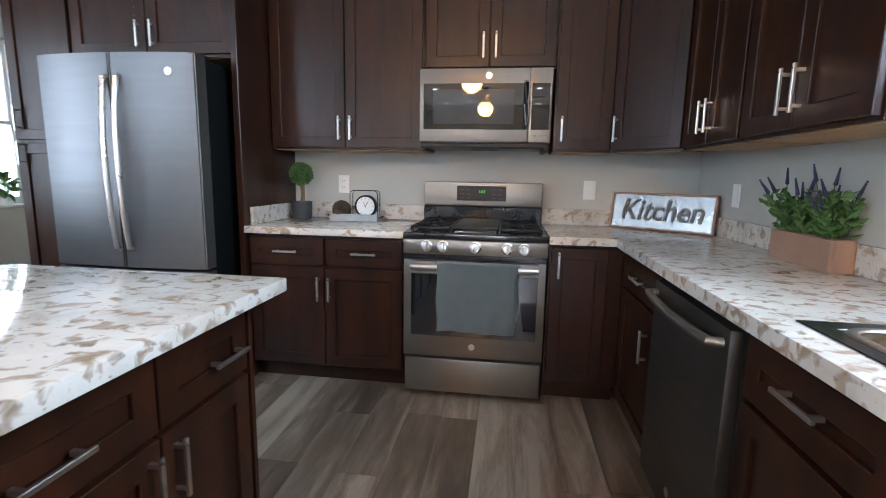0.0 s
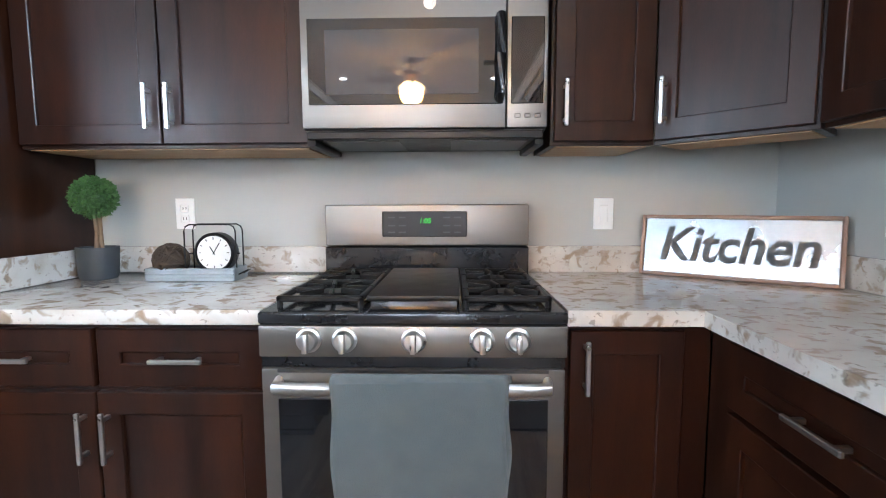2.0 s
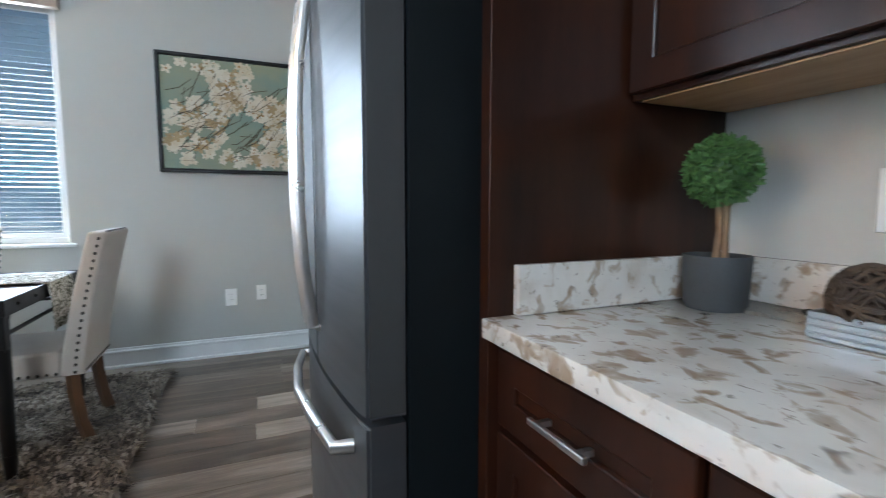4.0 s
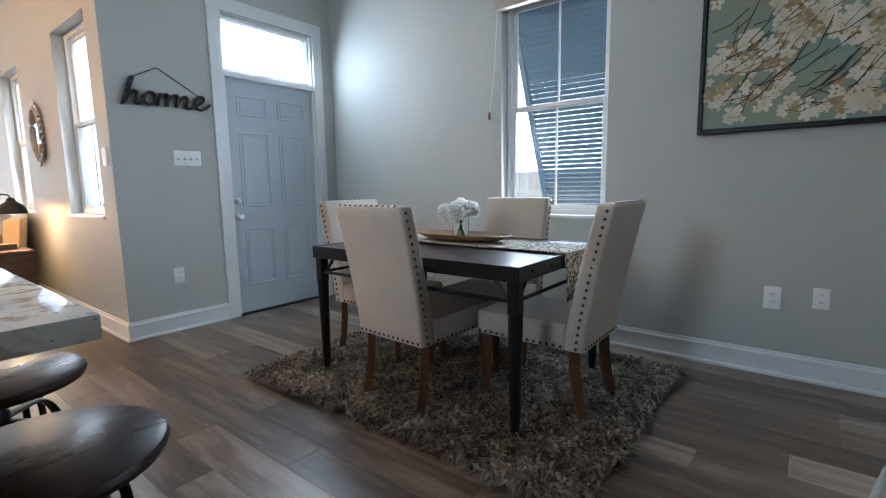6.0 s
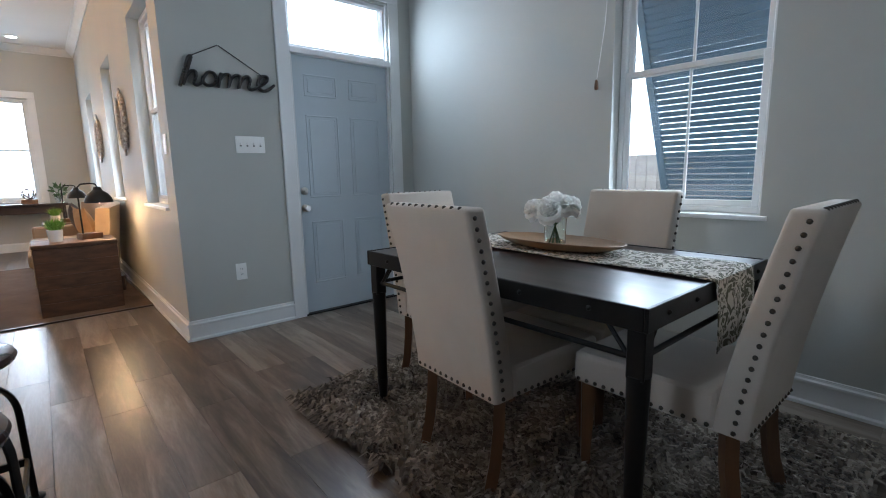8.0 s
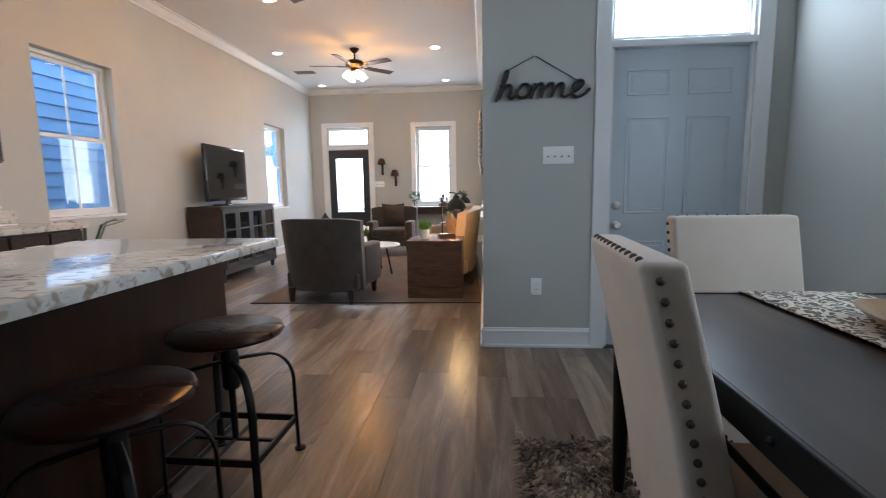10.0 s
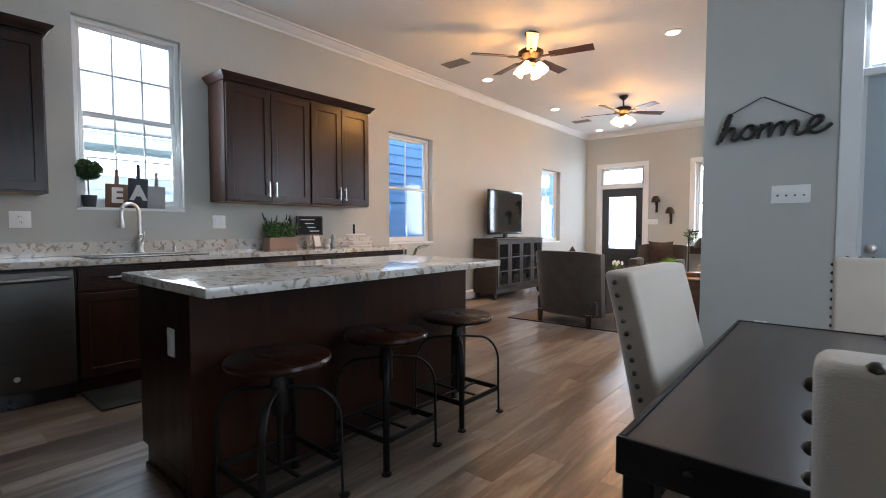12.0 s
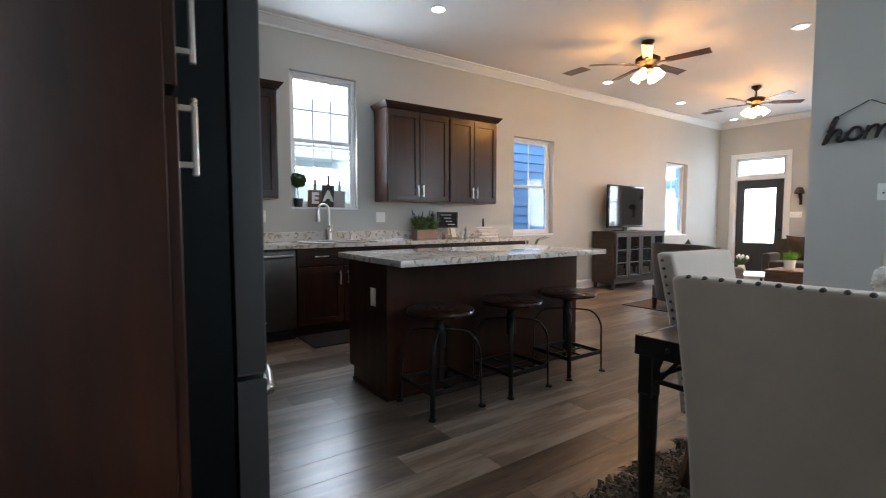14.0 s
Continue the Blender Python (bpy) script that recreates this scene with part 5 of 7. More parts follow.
# ---- shag rug ----
def shag_mat():
    m, n, l, b = nodes_of("shag_pile")
    ge, oi = n.new("ShaderNodeNewGeometry"), coords(n, l, (1, 1, 1))
    nz, r = noise_tex(n, l, oi, 5.0, 3.0), ramp(n, [(0.18, (0.040, 0.031, 0.024)), (0.52, (0.19, 0.155, 0.12)), (0.9, (0.46, 0.40, 0.325))])
    ad = n.new("ShaderNodeMath")
    ad.operation = "MULTIPLY_ADD"
    ad.inputs[1].default_value = 0.55
    l.new(ge.outputs["Random Per Island"], ad.inputs[0])
    l.new(nz.outputs["Fac"], ad.inputs[2])
    sb = n.new("ShaderNodeMath")
    sb.operation = "SUBTRACT"
    sb.inputs[1].default_value = 0.28
    l.new(ad.outputs[0], sb.inputs[0])
    l.new(sb.outputs[0], r.inputs["Fac"])
    l.new(r.outputs["Color"], b.inputs["Base Color"])
    b.inputs["Roughness"].default_value = 0.9
    return m


SHAG = shag_mat()
RX = (-3.83, -2.345, 0.0, 2.01)
rug = thing("shag_rug", pose(0, 0, 0), "grey-brown long-pile shag rug under the table", "rug")
part("backing", bm_box(RX[0] + 0.02, RX[1] - 0.02, RX[2] + 0.02, RX[3] - 0.02, 0.0005, 0.016, 0.004, 1), SHAG, rug)
vv, ff = [], []
rr = np.random.RandomState(3)
count = 12500
for k in range(count):
    x, y = rr.uniform(RX[0], RX[1]), rr.uniform(RX[2], RX[3])
    flow = 3.0 * noise.noise((x * 2.2, y * 2.2, 0.3)) * math.pi
    for s in range(3):
        a = flow + rr.normal(0, 0.7)
        L, w = rr.uniform(0.04, 0.08), rr.uniform(0.004, 0.0075)
        dx, dy = math.cos(a), math.sin(a)
        bx, by = x + rr.normal(0, 0.008), y + rr.normal(0, 0.008)
        hgt = rr.uniform(0.022, 0.055)
        i0 = len(vv)
        for t_, h_, ww in ((0, 0.012, w), (0.45, hgt, w * 1.2), (1.0, hgt * 0.75, w * 0.3)):
            cx, cy = bx + dx * L * t_, by + dy * L * t_
            vv.append((cx - dy * ww, cy + dx * ww, h_))
            vv.append((cx + dy * ww, cy - dx * ww, h_))
        ff.append((i0, i0 + 1, i0 + 3, i0 + 2))
        ff.append((i0 + 2, i0 + 3, i0 + 5, i0 + 4))
me = bpy.data.meshes.new("shag")
me.from_pydata(vv, [], ff)
me.materials.append(SHAG)
pile = new("shag", me)
pile.parent = rug
tagged(pile, "tousled shag pile", kind="stuff")

# ---- painting ----
CANVAS = mat("painted_canvas", (0.20, 0.31, 0.27), (0.33, 0.34, 0.22), 0.7, scale=3.5, bump=0.4, bscale=160)
BLOSSOM = mat("blossom_paint", (0.76, 0.73, 0.63), (0.60, 0.51, 0.34), 0.7, scale=11, bump=0.3, bscale=120)
TANBLOSSOM = mat("tan_blossom_paint", (0.50, 0.38, 0.20), (0.34, 0.25, 0.13), 0.7, scale=14, bump=0.3, bscale=120)
OCHRE = mat("ochre_paint", (0.42, 0.22, 0.06), (0.25, 0.13, 0.05), 0.7, scale=12)
TWIG = mat("twig_paint", (0.05, 0.035, 0.02), (0.10, 0.08, 0.04), 0.7, scale=8)
PY0, PY1, PZ0, PZ1 = 1.985, 3.07, 1.365, 2.18
pt = thing("painting", pose(WEST, PY0, PZ0, 0, 0, 90), "blossom painting on green canvas in a black frame", "painting")
pw, ph = PY1 - PY0, PZ1 - PZ0
b = bmesh.new()
f = 0.022
for q in ((0, f, 0, ph), (pw - f, pw, 0, ph), (f, pw - f, 0, f), (f, pw - f, ph - f, ph)):
    bm_box(q[0], q[1], -0.05, -0.002, q[2], q[3], 0.002, 1, b)
part("frame", b, IRON, pt, "thin black frame")
cv = part("canvas", bm_box(f + 0.004, pw - f - 0.004, -0.038, -0.003, f + 0.004, ph - f - 0.004, 0.003, 1), CANVAS, pt)
fl, f2, oc, tg = bmesh.new(), bmesh.new(), bmesh.new(), bmesh.new()
rnd = random.Random(11)


def petal_disc(bmx, cx, cz, rx_, rz_, a, y):
    n = 7
    vs_ = [bmx.verts.new((cx + rx_ * math.cos(2 * math.pi * k / n) * math.cos(a) - rz_ * math.sin(2 * math.pi * k / n) * math.sin(a), y, cz + rx_ * math.cos(2 * math.pi * k / n) * math.sin(a) + rz_ * math.sin(2 * math.pi * k / n) * math.cos(a))) for k in range(n)]
    bmx.faces.new(vs_)


made_ = 0
while made_ < 420:
    cx, cz = rnd.uniform(0.05, pw - 0.05), rnd.uniform(0.05, ph - 0.05)
    if noise.noise((cx * 2.6, cz * 3.2, 4.0)) < -0.12 or (cx > 0.6 and cz > 0.55) or (cx < 0.15 and cz < 0.15):
        continue
    made_ += 1
    s = rnd.uniform(0.012, 0.031)
    for k in range(5):
        a = 2 * math.pi * k / 5 + rnd.uniform(-0.3, 0.3)
        petal_disc(fl if made_ % 4 else f2, cx + s * 0.75 * math.cos(a), cz + s * 0.75 * math.sin(a), s * 0.72, s * 0.45, a, -0.0388 - 0.00001 * made_)
    petal_disc(oc, cx, cz, s * 0.28, s * 0.28, 0, -0.0408)
for k in range(60):
    x, z = rnd.uniform(0.05, pw - 0.2), rnd.uniform(0.06, ph - 0.25)
    bm_tube([(x, -0.041, z), (x + rnd.uniform(0.03, 0.09), -0.0412, z + rnd.uniform(-0.02, 0.08)), (x + rnd.uniform(0.1, 0.2), -0.041, z + rnd.uniform(0.0, 0.2))], 0.0024, 4, bm=tg)
for nm, bb, mm in (("painted_blossom", fl, BLOSSOM), ("painted_blossom", f2, TANBLOSSOM), ("painted_centre", oc, OCHRE), ("painted_twig", tg, TWIG)):
    tagged(part(nm, bb, mm, cv), kind="stuff")

# ---- word sign on the grey wall ----
TIN = mat("dark_tin", (0.075, 0.072, 0.07), (0.04, 0.038, 0.037), 0.45, metal=0.7, scale=18, bump=0.2)
sg = thing("home_sign", pose(-2.56, HOME, 1.79, 0, 0, 180), "dark metal script word sign hung from a nail", "sign")


def stroke(points, r=0.0105):
    fine = []
    pts = [Vector((x, 0, z)) for x, z in points]
    for i in range(len(pts) - 1):
        p0, p1, p2, p3 = pts[max(i - 1, 0)], pts[i], pts[i + 1], pts[min(i + 2, len(pts) - 1)]
        for k in range(5):
            t = k / 5
            fine.append(0.5 * ((2 * p1) + (p2 - p0) * t + (2 * p0 - 5 * p1 + 4 * p2 - p3) * t * t + (3 * p1 - p0 - 3 * p2 + p3) * t ** 3))
    fine.append(pts[-1])
    return bm_tube([(p.x, -0.024, p.z) for p in fine], r, 8, flat=0.021)


part("letter_h", stroke([(-0.305, -0.085), (-0.28, -0.01), (-0.255, 0.065), (-0.237, 0.105), (-0.225, 0.10), (-0.243, 0.05), (-0.268, -0.02), (-0.285, -0.07), (-0.262, -0.02), (-0.232, 0.015), (-0.206, 0.012), (-0.207, -0.02), (-0.220, -0.055), (-0.205, -0.07), (-0.175, -0.055)]), TIN, sg)
part("letter_o", stroke([(-0.175, -0.055), (-0.160, -0.02), (-0.130, 0.018), (-0.095, 0.016), (-0.080, -0.018), (-0.100, -0.055), (-0.140, -0.066), (-0.165, -0.045), (-0.162, -0.01)]), TIN, sg)
part("letter_m", stroke([(-0.072, -0.070), (-0.048, 0.022), (-0.058, -0.02), (-0.03, 0.012), (-0.002, 0.020), (0.006, -0.005), (-0.008, -0.068), (0.012, -0.015), (0.042, 0.016), (0.068, 0.018), (0.074, -0.008), (0.060, -0.066), (0.082, -0.015), (0.112, 0.016), (0.136, 0.015), (0.140, -0.012), (0.128, -0.05), (0.145, -0.068), (0.180, -0.052)]), TIN, sg)
part("letter_e", stroke([(0.180, -0.052), (0.225, -0.028), (0.262, 0.006), (0.258, 0.032), (0.226, 0.030), (0.198, -0.004), (0.196, -0.045), (0.228, -0.068), (0.275, -0.052), (0.308, -0.022)]), TIN, sg)
part("cord", bm_tube([(-0.25, -0.02, 0.10), (-0.05, -0.008, 0.205), (0.235, -0.02, 0.03)], 0.0035, 6), TIN, sg)
part("nail", bm_cyl((-0.05, -0.016, 0.205), (-0.05, -0.001, 0.205), 0.005, seg=10), CHROME, sg)

# ---- window blind rail and cord ----
VAL = mat("beige_valance", (0.50, 0.42, 0.34), (0.44, 0.37, 0.30), 0.6, scale=4)
bl = thing("window_blind", pose(WEST, W1[0] - 0.03, 2.36, 0, 0, 90), "raised blind with a beige headrail and cord", "blind")
part("headrail", bm_box(0, W1[1] - W1[0] + 0.06, -0.06, -0.002, 0, 0.075, 0.008, 2), VAL, bl)
part("cord", bm_tube([(0.01, -0.03, 0.0), (-0.02, -0.02, -0.4), (-0.07, -0.012, -0.72)], 0.002, 6), TRIM, bl)
part("tassel", bm_lathe([(0.004, 0.03), (0.009, 0.02), (0.012, -0.02), (0.008, -0.03), (0, -0.03)], 12, (-0.07, -0.014, -0.735)), LEGWOOD, bl)


# ---- counter things ----
LEAF = mat("leaf_green", (0.055, 0.13, 0.03), (0.10, 0.20, 0.055), 0.5, scale=30)
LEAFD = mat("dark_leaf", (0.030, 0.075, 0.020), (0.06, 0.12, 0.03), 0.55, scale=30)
LAV = mat("lavender_bloom", (0.055, 0.045, 0.11), (0.035, 0.03, 0.07), 0.8, scale=40)
POT = mat("slate_pot", (0.035, 0.042, 0.048), (0.05, 0.058, 0.064), 0.6, scale=8, bump=0.2)
GALV = mat("galvanized_tin", (0.42, 0.45, 0.47), (0.34, 0.37, 0.39), 0.35, metal=0.8, scale=12)
BARK = mat("bark", (0.22, 0.15, 0.09), (0.14, 0.09, 0.05), 0.8, scale=14, bump=0.4)
BOXWOOD = mat("pale_wood_box", (0.36, 0.23, 0.17), (0.29, 0.18, 0.13), 0.65, scale=4, stretch=(1, 5, 1), bump=0.08)
WHITE = mat("white_ceramic", (0.76, 0.76, 0.74), (0.70, 0.70, 0.68), 0.25, scale=6)
FACE = mat("dial_paper", (0.78, 0.78, 0.76), (0.74, 0.74, 0.72), 0.5, scale=6)


def leaf_mesh(places, length, width, seed, spread=0.35):
    """Many small pointed, folded leaves at (point, outward direction)."""
    rn_ = random.Random(seed)
    vv_, ff_ = [], []
    for p, d in places:
        d = (Vector(d) + Vector((rn_.gauss(0, spread), rn_.gauss(0, spread), rn_.gauss(0, spread)))).normalized()
        s = d.cross(Vector((rn_.gauss(0, 1), rn_.gauss(0, 1), rn_.gauss(0, 1)))).normalized()
        u = s.cross(d)
        L, w = length * rn_.uniform(0.7, 1.25), width * rn_.uniform(0.75, 1.2)
        p, i = Vector(p), len(vv_)
        vv_ += [tuple(p), tuple(p + d * L * 0.5 + s * w + u * w * 0.4), tuple(p + d * L), tuple(p + d * L * 0.5 - s * w + u * w * 0.4), tuple(p + d * L * 0.5)]
        ff_ += [(i, i + 1, i + 4), (i + 1, i + 2, i + 4), (i + 2, i + 3, i + 4), (i + 3, i, i + 4)]
    me_ = bpy.data.meshes.new("leaves")
    me_.from_pydata(vv_, [], ff_)
    return me_


def leaves(parent, me_, material, label="", name="leaves"):
    me_.materials.append(material)
    ob = new(name, me_)
    ob.parent = parent
    return tagged(ob, label, kind="stuff")


def ball_places(c, r, n, seed, squash=1.0):
    rn_ = random.Random(seed)
    out = []
    for k in range(n):
        d = Vector((rn_.gauss(0, 1), rn_.gauss(0, 1), rn_.gauss(0, 1))).normalized()
        q = r * rn_.uniform(0.82, 1.0)
        out.append((Vector(c) + Vector((d.x * q, d.y * q, d.z * q * squash)), d))
    return out


tp = thing("topiary", pose(-1.005, 3.42, CT1), "ball topiary of green leaves in a slate pot", "plant")
part("pot", bm_lathe([(0.0, 0.0005), (0.056, 0.0005), (0.062, 0.012), (0.067, 0.115), (0.062, 0.115), (0.058, 0.102), (0.0, 0.105)], 28), POT, tp)
part("trunk", bm_tube([(-0.004, 0, 0.10), (0.002, 0.002, 0.17), (-0.003, 0, 0.25)], 0.008, 8), BARK, tp)
part("trunk", bm_tube([(0.018, 0, 0.10), (0.014, 0.002, 0.17), (0.016, 0, 0.25)], 0.007, 8), BARK, tp)
# added ball in the darker leaf green stands in for shade between the leaves
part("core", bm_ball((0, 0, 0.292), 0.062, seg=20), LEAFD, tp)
leaves(tp, leaf_mesh(ball_places((0, 0, 0.292), 0.070, 2400, 4), 0.013, 0.0046, 8, 0.8), LEAF, "bright green leaves")

tr = thing("clock_tray", pose(-0.632, 3.40, CT1, 0, 0, 0), "ribbed galvanized tray with wire handles", "tray")
b = bm_box(-0.155, 0.155, -0.05, 0.05, 0.0005, 0.006, 0.002, 1)
for q in ((-0.155, 0.155, -0.052, -0.048), (-0.155, 0.155, 0.048, 0.052), (-0.157, -0.153, -0.05, 0.05), (0.153, 0.157, -0.05, 0.05)):
    bm_box(*q, 0.003, 0.046, 0.001, 1, b)
for z in (0.012, 0.024, 0.036):
    bm_tube([(-0.155, -0.053, z), (0.155, -0.053, z)], 0.0028, 6, bm=b)
part("tray_body", b, GALV, tr)
for sx in (-1, 1):
    part("wire_handle", bm_tube([(sx * 0.155, -0.02, 0.02), (sx * 0.185, -0.01, 0.035), (sx * 0.185, 0.01, 0.035), (sx * 0.155, 0.02, 0.02)], 0.003, 6), IRON, tr)
ck = thing("table_clock", pose(-0.568, 3.40, CT1 + 0.0065) @ Matrix.Scale(0.86, 4), "round black and white clock in a wire stand", "clock")
for y_ in (-0.032, 0.032):
    pts = [(-0.105, y_, 0.0), (-0.105, y_, 0.195), (-0.098, y_, 0.212), (-0.082, y_, 0.22), (0.082, y_, 0.22), (0.098, y_, 0.212), (0.105, y_, 0.195), (0.105, y_, 0.0)]
    part("wire_frame", bm_tube(pts, 0.003, 6), IRON, ck)
part("axle", bm_cyl((-0.105, 0, 0.10), (0.105, 0, 0.10), 0.003, seg=8), IRON, ck)
b = bm_lathe([(0.0, -0.03), (0.078, -0.03), (0.082, -0.022), (0.082, 0.022), (0.074, 0.03), (0.07, 0.022), (0.0, 0.022)], 36)
b.transform(Matrix.Translation((0.01, 0, 0.105)) @ pose(0, 0, 0, 90, 0, 0))
part("case", b, IRON, ck, "black round case")
fc = part("dial", bm_cyl((0.01, -0.0245, 0.105), (0.01, -0.0215, 0.105), 0.069, seg=36), FACE, ck, "white dial")
b = bmesh.new()
for k in range(12):
    a = math.pi * k / 6
    join(b, bm_box(-0.0016, 0.0016, -0.0258, -0.0246, 0.054, 0.063), Matrix.Translation((0.01, 0, 0.105)) @ Matrix.Rotation(a, 4, "Y"))
part("hour_mark", b, DARKSLOT, fc)
for a, L in ((-30, 0.03), (32, 0.048)):
    part("hand", (lambda q: (q.transform(Matrix.Translation((0.01, 0, 0.105)) @ Matrix.Rotation(radians(a), 4, "Y")), q)[1])(bm_box(-0.0018, 0.0018, -0.0272, -0.026, -0.008, L)), DARKSLOT, fc)
WICKER = mat("dark_twig", (0.035, 0.022, 0.014), (0.075, 0.05, 0.03), 0.7, scale=30, bump=0.5, bscale=90)
twb = thing("twig_ball", pose(-0.725, 3.40, CT1 + 0.0065), "dark woven twig ball in the galvanized tray", "ornament")
rnd = random.Random(2)
part("core", bm_ball((0, 0, 0.063), 0.049, seg=14), WICKER, twb)
for k in range(26):
    ax = Vector((rnd.gauss(0, 1), rnd.gauss(0, 1), rnd.gauss(0, 1))).normalized()
    s = ax.orthogonal().normalized()
    u = ax.cross(s)
    part("twig", bm_tube([Vector((0, 0, 0.063)) + (s * math.cos(t) + u * math.sin(t)) * 0.058 for t in [2 * math.pi * i / 14 for i in range(14)]], 0.0036, 5, closed=True), WICKER, twb)

# kitchen sign, leaning in the corner
SIGNFACE = mat("sign_tin", (0.47, 0.51, 0.54), (0.33, 0.365, 0.39), 0.26, metal=0.7, scale=4)
SIGNINK = mat("sign_letter", (0.075, 0.075, 0.073), (0.16, 0.16, 0.155), 0.75, scale=25, spec=0.2)
ks = thing("kitchen_sign", pose(1.225, 3.375, CT1 + 0.001, -10, 0, -35), "white tin Kitchen sign in a wooden frame", "sign")
b = bmesh.new()
for q in ((-0.295, -0.283, 0, 0.222), (0.283, 0.295, 0, 0.222), (-0.283, 0.283, 0, 0.012), (-0.283, 0.283, 0.21, 0.222)):
    bm_box(q[0], q[1], -0.016, 0.012, q[2], q[3], 0.002, 1, b)
part("frame", b, BOXWOOD, ks, "thin brown wooden frame")
pl_ = part("tin_face", bm_box(-0.2825, 0.2825, -0.004, 0.008, 0.0125, 0.2095), SIGNFACE, ks)
b = bm_text("Kitchen", 0.172, 0.0025, Matrix.Translation((0.0, -0.007, 0.112)) @ pose(0, 0, 0, 90), 0.22, 0.003)
b.transform(Matrix.Translation((0, 0, 0)) @ Matrix.Diagonal((0.87, 1, 1, 1)))
part("lettering", b, SIGNINK, pl_, "dark brush-script word")


def lavender_box(x, y, m_rot, w, d_=0.05, name="lavender_planter"):
    root = thing(name, pose(x, y, CT1, 0, 0, m_rot), "faux lavender plant in a pale wooden box", "plant", "lavender planters")
    b = bm_box(-w / 2 + 0.001, w / 2 - 0.001, -d_ - 0.01, d_ + 0.01, 0.0005, 0.012, 0.002, 1)
    for q in ((-w / 2, w / 2, -d_ - 0.012, -d_), (-w / 2, w / 2, d_, d_ + 0.012), (-w / 2, -w / 2 + 0.012, -d_, d_), (w / 2 - 0.012, w / 2, -d_, d_)):
        bm_box(*q, 0.0005, 0.112, 0.002, 1, b)
    part("box", b, BOXWOOD, root, "pale wooden box")
    part("soil", bm_box(-w / 2 + 0.012, w / 2 - 0.012, -d_, d_, 0.088, 0.10), BARK, root)
    rn_ = random.Random(int(x * 100 + y * 10))
    places, blooms = [], bmesh.new()
    stems = bmesh.new()
    for k in range(int(w * 240)):
        bx, by = rn_.uniform(-w / 2 + 0.03, w / 2 - 0.03), rn_.uniform(-d_ * 0.8, d_ * 0.8)
        d = Vector((bx * 1.6 + rn_.gauss(0, 0.25), by * 4 + rn_.gauss(0, 0.3), 1.0)).normalized()
        L = rn_.uniform(0.09, 0.19)
        base = Vector((bx, by, 0.098))
        for i in range(13):
            t = 0.15 + 0.85 * i / 13
            q = base + d * L * t
            a = rn_.uniform(0, 6.28)
            places.append((q, (d * 0.6 + Vector((math.cos(a), math.sin(a), 0.2))).normalized()))
        if k % 5 == 0:
            tip = base + d * (L + 0.03)
            bm_tube([base + d * L * 0.6, tip], 0.0016, 5, bm=stems)
            for i in range(7):
                c = tip + d * (0.009 * i)
                bm_ball(c, 0.008 * (1 - 0.08 * i), seg=6, bm=blooms)
    leaves(root, leaf_mesh(places, 0.042, 0.0085, 3, 0.25), LEAF, "green leaves")
    tagged(part("lavender_stem", stems, LEAFD, root), kind="stuff")
    tagged(part("lavender_bloom", blooms, LAV, root, "violet lavender spikes"), kind="stuff")
    return root


lavender_box(1.446, 2.358, -90, 0.36, 0.029)
lavender_box(1.38, -0.10, -90, 0.30)

# small things at the end of the counter
cb = thing("chalk_sign", pose(1.38, -0.44, CT1, 0, 0, -90), "small chalkboard sign with white writing on a stand", "sign")
CHALK = mat("chalkboard_black", (0.010, 0.011, 0.012), (0.017, 0.018, 0.019), 0.85, scale=8, spec=0.15)
part("board", bm_box(-0.15, 0.15, -0.012, 0.0, 0.14, 0.325, 0.003, 1), CHALK, cb, "black chalkboard")
b = bmesh.new()
for q in ((-0.16, -0.145, 0.13, 0.335), (0.145, 0.16, 0.13, 0.335), (-0.145, 0.145, 0.13, 0.145), (-0.145, 0.145, 0.32, 0.335)):
    bm_box(q[0], q[1], -0.018, 0.004, q[2], q[3], 0.003, 1, b)
part("frame", b, NAILM, cb)
b = bmesh.new()
for z, a0, a1 in ((0.295, -0.11, 0.06), (0.255, -0.06, 0.05), (0.215, -0.03, 0.07), (0.175, 0.0, 0.12)):
    bm_box(a0, a1, -0.0135, -0.0125, z - 0.0045, z + 0.0045, 0, 1, b)
part("chalk_lines", b, GALV, cb)
part("stand", bm_box(-0.05, 0.05, -0.03, 0.05, 0.0005, 0.012, 0.003, 1), GALV, cb)
part("post", bm_cyl((0, 0.0, 0.011), (0, 0.0, 0.135), 0.008, seg=10), GALV, cb)
cd = thing("framed_card", pose(1.30, -0.50, CT1, -14, 0, -80), "small white card in a wooden frame", "picture frame")
part("frame", bm_box(-0.055, 0.055, 0.0, 0.014, 0.0, 0.14, 0.003, 1), BOXWOOD, cd)
part("card", bm_box(-0.043, 0.043, -0.002, 0.001, 0.012, 0.128), FACE, cd)
mg = solid("white_mug", bm_lathe([(0.0, 0.0005), (0.02, 0.0005), (0.022, 0.02), (0.014, 0.03), (0.03, 0.05), (0.036, 0.09), (0.032, 0.09), (0.026, 0.055), (0, 0.05)], 24), WHITE, "small white footed cup", "cup", m=pose(1.30, -0.62, CT1))
bt = thing("soap_bottle", pose(1.38, -0.75, CT1), "small grey pump bottle", "bottle")
part("body", bm_lathe([(0.0, 0.0005), (0.03, 0.0005), (0.032, 0.01), (0.032, 0.10), (0.014, 0.125), (0.012, 0.14), (0, 0.14)], 20), GALV, bt)
part("pump", bm_tube([(0, 0, 0.138), (0, 0, 0.165), (-0.035, 0, 0.163)], 0.005, 8), WHITE, bt)
dr_ = thing("dish_rack", pose(1.34, -1.03, CT1, 0, 0, -90), "white wire dish rack with a tray", "dish rack")
